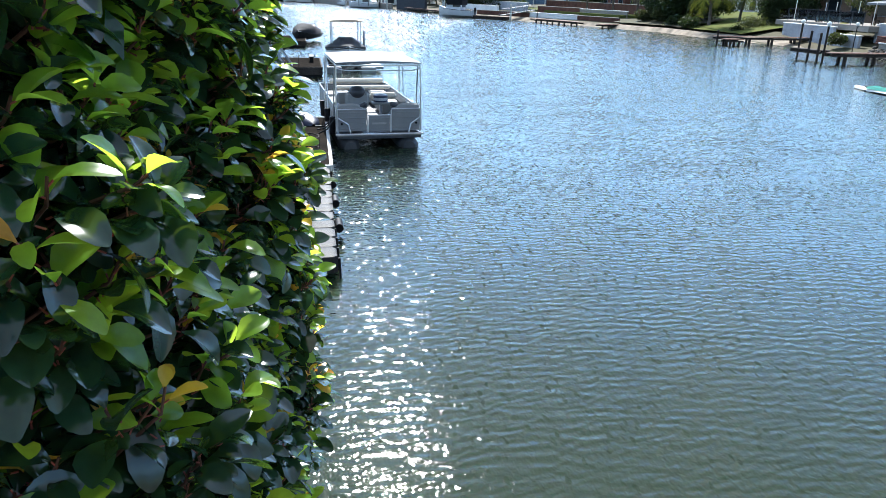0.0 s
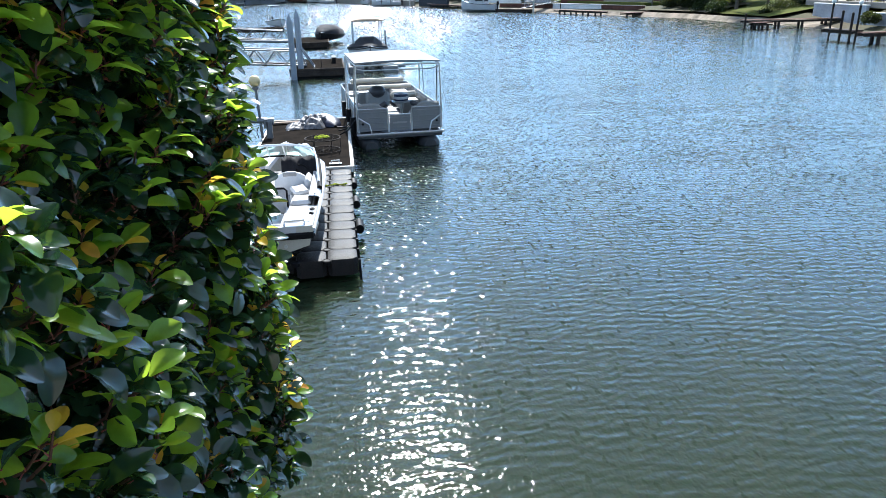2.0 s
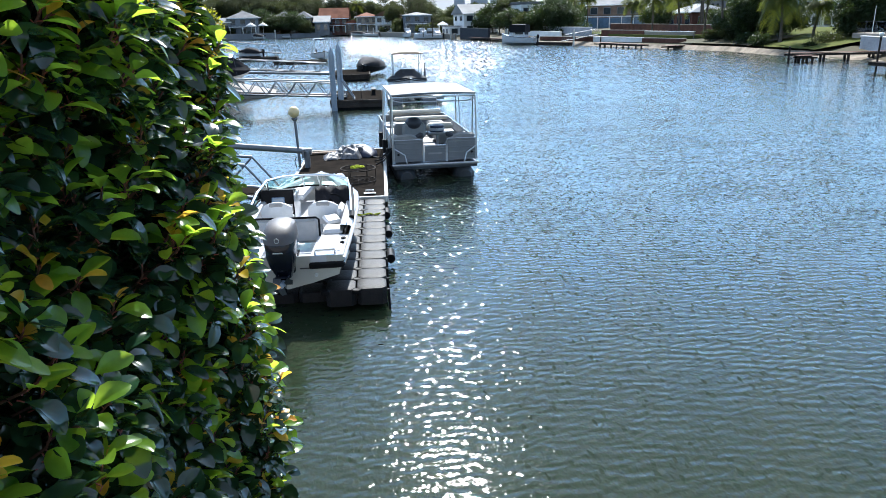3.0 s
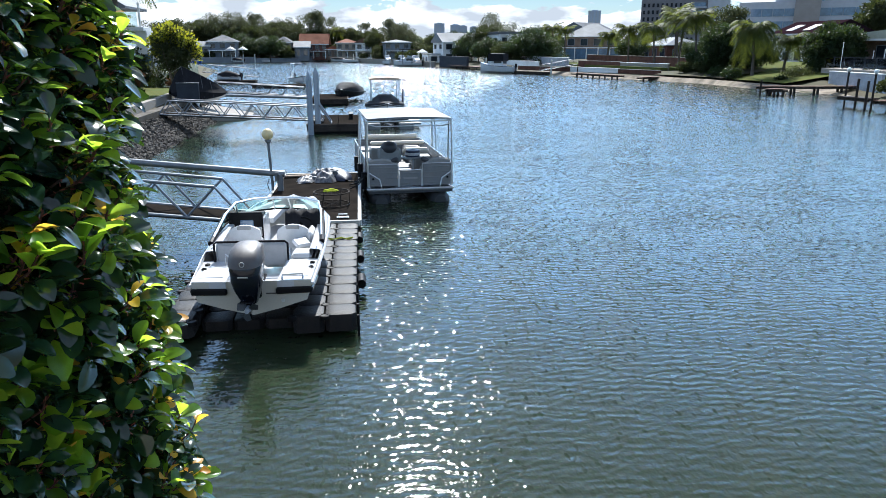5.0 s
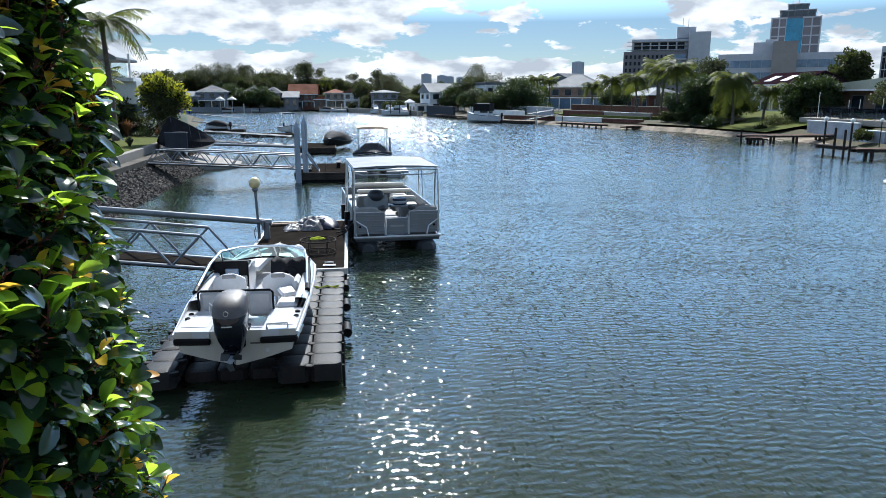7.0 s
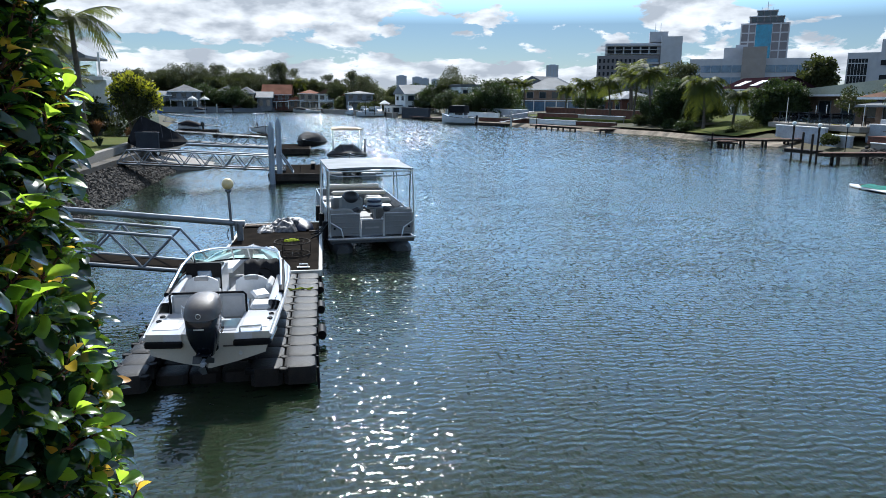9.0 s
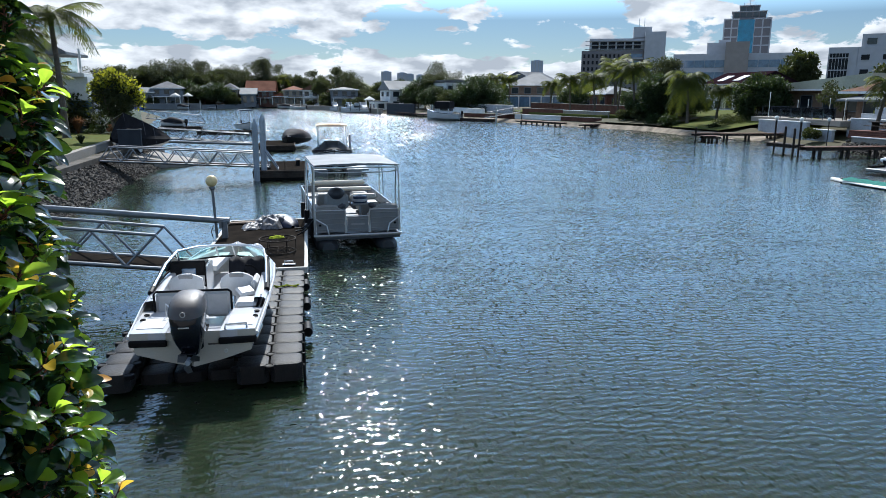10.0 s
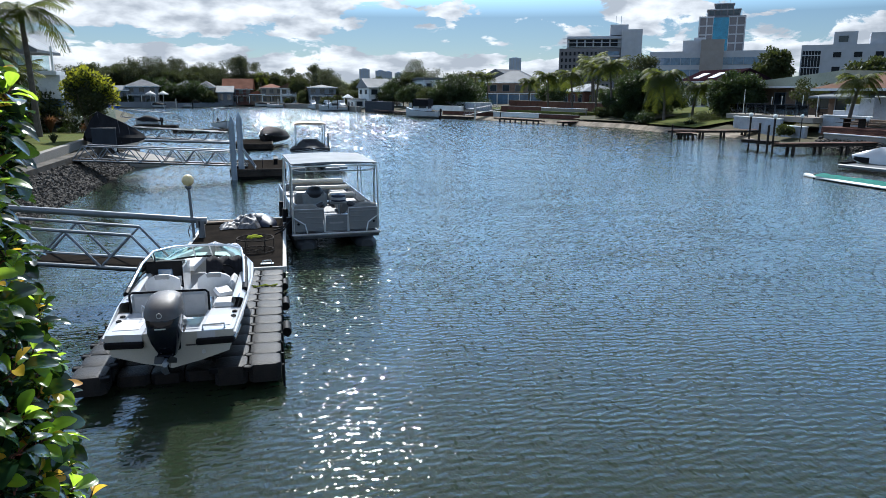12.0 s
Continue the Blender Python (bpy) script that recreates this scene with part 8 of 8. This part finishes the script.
small_boat("dark covered dinghy on the far dock", pose(-13.4, 94.2, 0.45, 0, 0, 80), 3.0, 1.6, 0.7, "blacktarp", name="dinghy")
small_boat("white cabin cruiser with a black canopy cover", pose(29.2, 124.2, 0.1, 0, 0, 52), 6.8, 2.5, 1.9, None, 3.3, canopy_mat="blacktarp", windows=True, drape=1.3)
for x, y, rz, L, lb in [(13.0, 192, 200, 6, "white cabin cruiser moored on the far bank"), (16.0, 184, 195, 6.5, "white cabin cruiser moored on the far bank"), (18.0, 177, 80, 7, "white cabin cruiser alongside a jetty"), (10.0, 199, 190, 6, "white cabin cruiser moored on the far bank")]:
    small_boat(lb, pose(x, y, 0.05, 0, 0, rz), L, L * 0.34, 1.5, windows=True)
for x, y, rz, lb in [(-42, 213, 60, "blue-hulled runabout by the sea wall"), (-31, 222, 70, "dark dinghy by the sea wall"), (-24, 228, 80, "white runabout by the sea wall"), (-14, 240, 80, "white runabout by the sea wall"), (-7, 247, 100, "white runabout by the far jetty"), (-1, 234, 60, "dark runabout by the far jetty"), (3, 222, 60, "white runabout by the far jetty")]:
    small_boat(lb, pose(x, y, 0.05, 0, 0, rz), 5.5, 2.1, 1.2, "blacktarp" if "dark" in lb else None, hullmat="blue" if "blue" in lb else "gel")
for x, y in [(22.5, 163), (23.6, 158), (25, 152), (21.5, 168), (27, 140), (19.5, 172), (-28, 224), (1.5, 227), (33.5, 116.2)]:
    p = thing("mooring_pile", "pale mooring pile in the water", "pile", pose(x, y, 0), "far mooring piles")
    part("shaft", G().tube([(0, 0, -1), (0, 0, 2.4)], 0.16, 8), "trim", p)
    part("cap", G().lathe((0, 0, 2.4), [(0.18, 0), (0.02, 0.2)], 8), "trim", p)
jetty("low timber jetty by the dark fence wall", ((22.5, 160), (27.5, 138)), 0.7, 1.3, None, 6)
gangway("far galvanised gangway by the cabin cruiser", 32.2, 38.5, 118.5, 0.7, 1.7, 1.1, 6, 0.9)
deck_dock("low floating dock beside the cabin cruiser", [(24.5, 131), (33.0, 117.5), (34.0, 118.6), (25.5, 132)], 0.45)


def float_mat():
    """Dark float raft heaped with teal netting, and a craft on its lift beyond."""
    t = thing("net_raft", "white-edged float heaped with teal netting", "raft", pose(29.2, 33.2, 0, 0, 0, -88) @ Matrix.Diagonal((1, 0.85, 0.65, 1)))
    part("body", G().loft([[(x, -w, 0.02), (x, -w * 1.05, 0.14), (x, -w * 0.8, 0.24), (x, w * 0.8, 0.24), (x, w * 1.05, 0.14), (x, w, 0.02)] for x, w in [(-0.1, 0.08), (0.3, 0.2), (1.2, 0.55), (3, 0.8), (6.5, 0.8)]], closed=True), "render", t, smooth=50)
    part("waterline_band", G().loft([[(x, -w * 1.06, -0.05), (x, -w * 1.07, 0.08), (x, w * 1.07, 0.08), (x, w * 1.06, -0.05)] for x, w in [(1.0, 0.48), (3, 0.8), (6.5, 0.8)]], closed=True), "black", t)
    part("nose_pad", G().ball((0.75, 0, 0.27), 0.2, 10, 0.5), "black", t)
    rng = np.random.default_rng(4)
    rows = []
    for i in range(26):
        x = 1.1 + 5.2 * i / 25
        rows.append([(x, -0.62 + 1.24 * j / 10, 0.24 + 0.16 * math.sin(math.pi * j / 10) * (0.5 + rng.random())) for j in range(11)])
    part("netting", G().loft(rows), "teal", t, "heaped teal netting", smooth=50)
    d = thing("craft_lift", "grey float lift for small craft", "dock", pose(34.4, 35.4, 0, 0, 0, -80))
    part("deck", G().box((3, 0, 0.24), (7, 1.6, 0.22), b=0.05), "paleboat", d)
    part("roller", G().tube([(-0.4, -0.6, 0.38), (-0.4, 0.6, 0.38)], 0.1, 10), "black", d)
    j = thing("jet_ski", "white and black jet ski on a float lift", "jet ski", pose(35.0, 36.0, 0.35, 0, 0, -62))
    part("hull", G().loft([[(x, -w, z0), (x, -w, z1), (x, -w * 0.4, z1 + dz), (x, w * 0.4, z1 + dz), (x, w, z1), (x, w, z0)] for x, w, z0, z1, dz in [(-0.2, 0.05, 0.35, 0.45, 0.05), (0.5, 0.4, 0.1, 0.5, 0.25), (1.4, 0.55, 0.05, 0.55, 0.5), (2.3, 0.55, 0.05, 0.5, 0.35), (3.1, 0.5, 0.05, 0.45, 0.1)]], closed=True), "gel", j, smooth=50)
    part("bumper", G().loft([[(x, -w, z0), (x, -w, z1), (x, w, z1), (x, w, z0)] for x, w, z0, z1 in [(0.0, 0.2, 0.2, 0.42), (0.6, 0.46, 0.05, 0.4), (3.1, 0.54, 0.03, 0.35)]], closed=True), "black", j)
    part("seat", G().box((2.2, 0, 0.95), (1.2, 0.4, 0.22), b=0.1), "greyvinyl", j)
    part("handlebar", G().tube([(1.25, -0.4, 1.15), (1.15, 0, 1.1), (1.25, 0.4, 1.15)], 0.03, 6), "black", j)


float_mat()


# ---- the hedge beside the camera ----
LEAF_OUT = [(0.0, 0.0), (0.12, 0.06), (0.35, 0.19), (0.6, 0.29), (0.8, 0.285), (0.94, 0.18), (1.0, 0.05)]


def leaf_shape(fold, curl, twist):
    """Obovate leaf, one unit long along +y, folded at the midrib and curled back at the tip."""
    vs, fs = [], []
    n = len(LEAF_OUT)
    for i, (y, w) in enumerate(LEAF_OUT):
        z = -curl * y * y
        yy = y * (1 - 0.15 * curl * y)
        tw = twist * y
        for s in (-1, -0.5, 0, 0.5, 1):
            x = s * w
            lift = fold * abs(s) * w * (1.1 - 0.35 * abs(s))
            vs.append((x * math.cos(tw), yy, z + lift + x * math.sin(tw)))
    for i in range(n - 1):
        for k in range(4):
            a = i * 5 + k
            fs.append((a, a + 1, a + 6, a + 5))
    return np.array(vs), fs


LEAVES = [leaf_shape(f, c, t) for f, c, t in [(0.62, 0.4, 0.3), (0.45, 0.65, -0.4), (0.75, 0.25, 0.35), (0.4, 0.9, 0.1), (0.6, 0.5, -0.55)]]

# plan of the clipped face at eye height, and how it leans in with height
FACE = [(-1.3, 0.36), (-0.38, 0.36), (-0.11, 0.42), (-0.03, 0.52), (0.0, 0.72), (0.05, 0.95), (0.10, 1.20), (0.13, 1.45), (0.125, 1.66), (0.04, 1.82), (-0.2, 1.90), (-1.3, 1.93)]
HEDGE_TOP, HEDGE_FOOT = 4.66, 2.75


def hedge_point(s, z, inset):
    """Point on the hedge's skin at length s along its plan and height z; inset metres inward; and its outward normal."""
    for i in range(len(FACE) - 1):
        p, q = Vector(FACE[i]), Vector(FACE[i + 1])
        l = (q - p).length
        if s <= l or i == len(FACE) - 2:
            t = min(1.0, s / l)
            d = (q - p) / l
            n = Vector((d.y, -d.x))
            c = p.lerp(q, t)
            lean = max(-0.024, min(0.022, 0.006 + (4.2 - z) * 0.2))
            shoulder = max(0.0, z - (HEDGE_TOP - 0.22))
            c += n * (lean - inset - 1.3 * shoulder * shoulder)
            up = max(0.0, (z - (HEDGE_TOP - 0.3)) / 0.3)
            return Vector((c.x, c.y, z)), Vector((n.x * (1 - 0.6 * up), n.y * (1 - 0.6 * up), 0.25 + up)).normalized()
        s -= l


def make_hedge():
    rnd = random.Random(21)
    hedge = thing("hedge", "dense glossy green hedge with orange young shoots", "hedge")
    total = sum((Vector(FACE[i + 1]) - Vector(FACE[i])).length for i in range(len(FACE) - 1))
    near_lo, near_hi = 1.3, 2.7
    bins = {"leaf": ([], []), "lightleaf": ([], []), "youngleaf": ([], [])}
    twig, pet = G(), G()
    single = []
    own = 0

    def place(kind, shape, m, size, solo_ok):
        nonlocal own
        vs, fs = LEAVES[shape]
        if solo_ok and own < 300:
            own += 1
            single.append((kind, shape, m @ Matrix.Diagonal((size, size, size, 1))))
            return
        V, F = bins[kind]
        r = np.array(m.to_3x3())
        p = (vs * size) @ r.T + np.array(m.translation)
        n = len(V)
        V.extend(p.tolist())
        F.extend([tuple(k + n for k in f) for f in fs])

    def shoot(pos, nrm, depth):
        """A shoot with a whorl of leaves; depth 0 at the skin, 1 deep inside."""
        ax = (nrm * rnd.uniform(0.3, 0.85) + Vector((0, 0, rnd.uniform(0.6, 1.2))) + Vector((rnd.gauss(0, 0.3), rnd.gauss(0, 0.3), rnd.gauss(0, 0.2)))).normalized()
        ln = rnd.uniform(0.04, 0.09)
        foot = pos - ax * ln - nrm * 0.06
        young = depth == 0 and rnd.random() < (0.34 if 1.9 < s < 3.0 else 0.16)
        fresh = depth == 0 and rnd.random() < (0.36 if 1.9 < s < 3.0 else (0.6 if pos.z > 4.25 else 0.30))
        if depth < 2:
            twig.tube([foot, pos - ax * ln * 0.4, pos], [0.0026, 0.0022, 0.0016], 5, cap=False)
        n = rnd.randint(6, 9)
        u = ax.cross(Vector((0.3, 0.9, 0.1))).normalized()
        w = ax.cross(u)
        a0 = rnd.uniform(0, 6.28)
        for k in range(n):
            t = k / n
            a = a0 + 2.4 * k
            rad = u * math.cos(a) + w * math.sin(a)
            tip = young and t > 0.62
            el = 0.25 + 0.95 * t + rnd.uniform(-0.25, 0.3)
            d = (rad * math.cos(el) + ax * math.sin(el)).normalized()
            base = pos - ax * ln * (1 - t) * 0.9
            size = rnd.uniform(0.040, 0.068) * (0.78 if tip else 1.0) * (0.85 + 0.3 * (1 - t))
            # leaf frame: y along the blade, z its upper face
            face = (ax * 0.6 + Vector((0, 0, 0.75)) - d * (ax.dot(d))).normalized()
            x = d.cross(face).normalized()
            z = x.cross(d)
            st = base + d * 0.007
            m = Matrix(((x.x, d.x, z.x, st.x), (x.y, d.y, z.y, st.y), (x.z, d.z, z.z, st.z), (0, 0, 0, 1))) @ Matrix.Rotation(rnd.gauss(0, 0.38), 4, "Y")
            kind = "youngleaf" if tip and rnd.random() < 0.8 else ("lightleaf" if (fresh or young) and t > 0.35 else "leaf")
            near = depth == 0 and near_lo < s < near_hi and 3.6 < pos.z < 4.5
            place(kind, rnd.randrange(5), m, size, near and rnd.random() < 0.35)
            if depth == 0 and near_lo - 0.3 < s < near_hi + 0.6:
                pet.tube([base, st + d * 0.003], [0.0013, 0.0010], 4, cap=False)

    for depth, count, inset in ((0, 2500, 0.0), (1, 1500, 0.08), (2, 900, 0.18)):
        for i in range(count):
            # denser along the stretch beside the path
            s = rnd.uniform(0.55, 3.3) if rnd.random() < 0.9 else rnd.uniform(0, total)
            z = rnd.uniform(3.05, HEDGE_TOP + 0.02)
            wob = 0.035 * math.sin(s * 9 + z * 5) + 0.025 * math.sin(z * 14 - s * 6)
            p, nv = hedge_point(s, z, inset - wob + rnd.uniform(-0.035, 0.045))
            shoot(p, nv, depth)
    # top of the hedge
    for i in range(420):
        x, y = rnd.uniform(-1.2, 0.0), rnd.uniform(0.5, 1.8)
        s = 0.0
        shoot(Vector((x, y, HEDGE_TOP - 0.03 + rnd.uniform(-0.06, 0.05))), Vector((0, 0, 1)), 0)
    for kind, (V, F) in bins.items():
        me = bpy.data.meshes.new("foliage")
        me.from_pydata(V, [], F)
        me.shade_smooth()
        me.materials.append(MAT[kind])
        ob = new("foliage", me)
        ob.parent = hedge
        ob["kind"] = "stuff"
    part("branching", twig, "twig", hedge)["kind"] = "stuff"
    part("leaf_stalk", pet, "petiole", hedge)["kind"] = "stuff"
    cache = {}
    for kind, shape, m in single:
        if (kind, shape) not in cache:
            me = bpy.data.meshes.new("leaf")
            me.from_pydata(LEAVES[shape][0].tolist(), [], LEAVES[shape][1])
            me.shade_smooth()
            me.materials.append(MAT[kind])
            cache[(kind, shape)] = me
        part("leaf", cache[(kind, shape)], None, hedge, at=m)
    # stems and the dim leafy core
    st = G()
    for i in range(26):
        x, y = rnd.uniform(-1.1, -0.1), rnd.uniform(0.6, 1.35)
        top = (x + rnd.uniform(-0.1, 0.2), y + rnd.uniform(-0.15, 0.15), rnd.uniform(3.8, 4.4))
        st.tube([(x, y, 2.7), ((x + top[0]) / 2 + rnd.uniform(-0.05, 0.05), (y + top[1]) / 2, 3.4), top], [0.02, 0.014, 0.006], 6)
    part("woody_growth", st, "bark", hedge)["kind"] = "stuff"
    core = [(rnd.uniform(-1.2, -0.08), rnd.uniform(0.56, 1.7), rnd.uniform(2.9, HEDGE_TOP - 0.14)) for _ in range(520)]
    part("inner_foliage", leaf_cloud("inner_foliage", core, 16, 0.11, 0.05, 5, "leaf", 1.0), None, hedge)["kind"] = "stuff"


make_hedge()
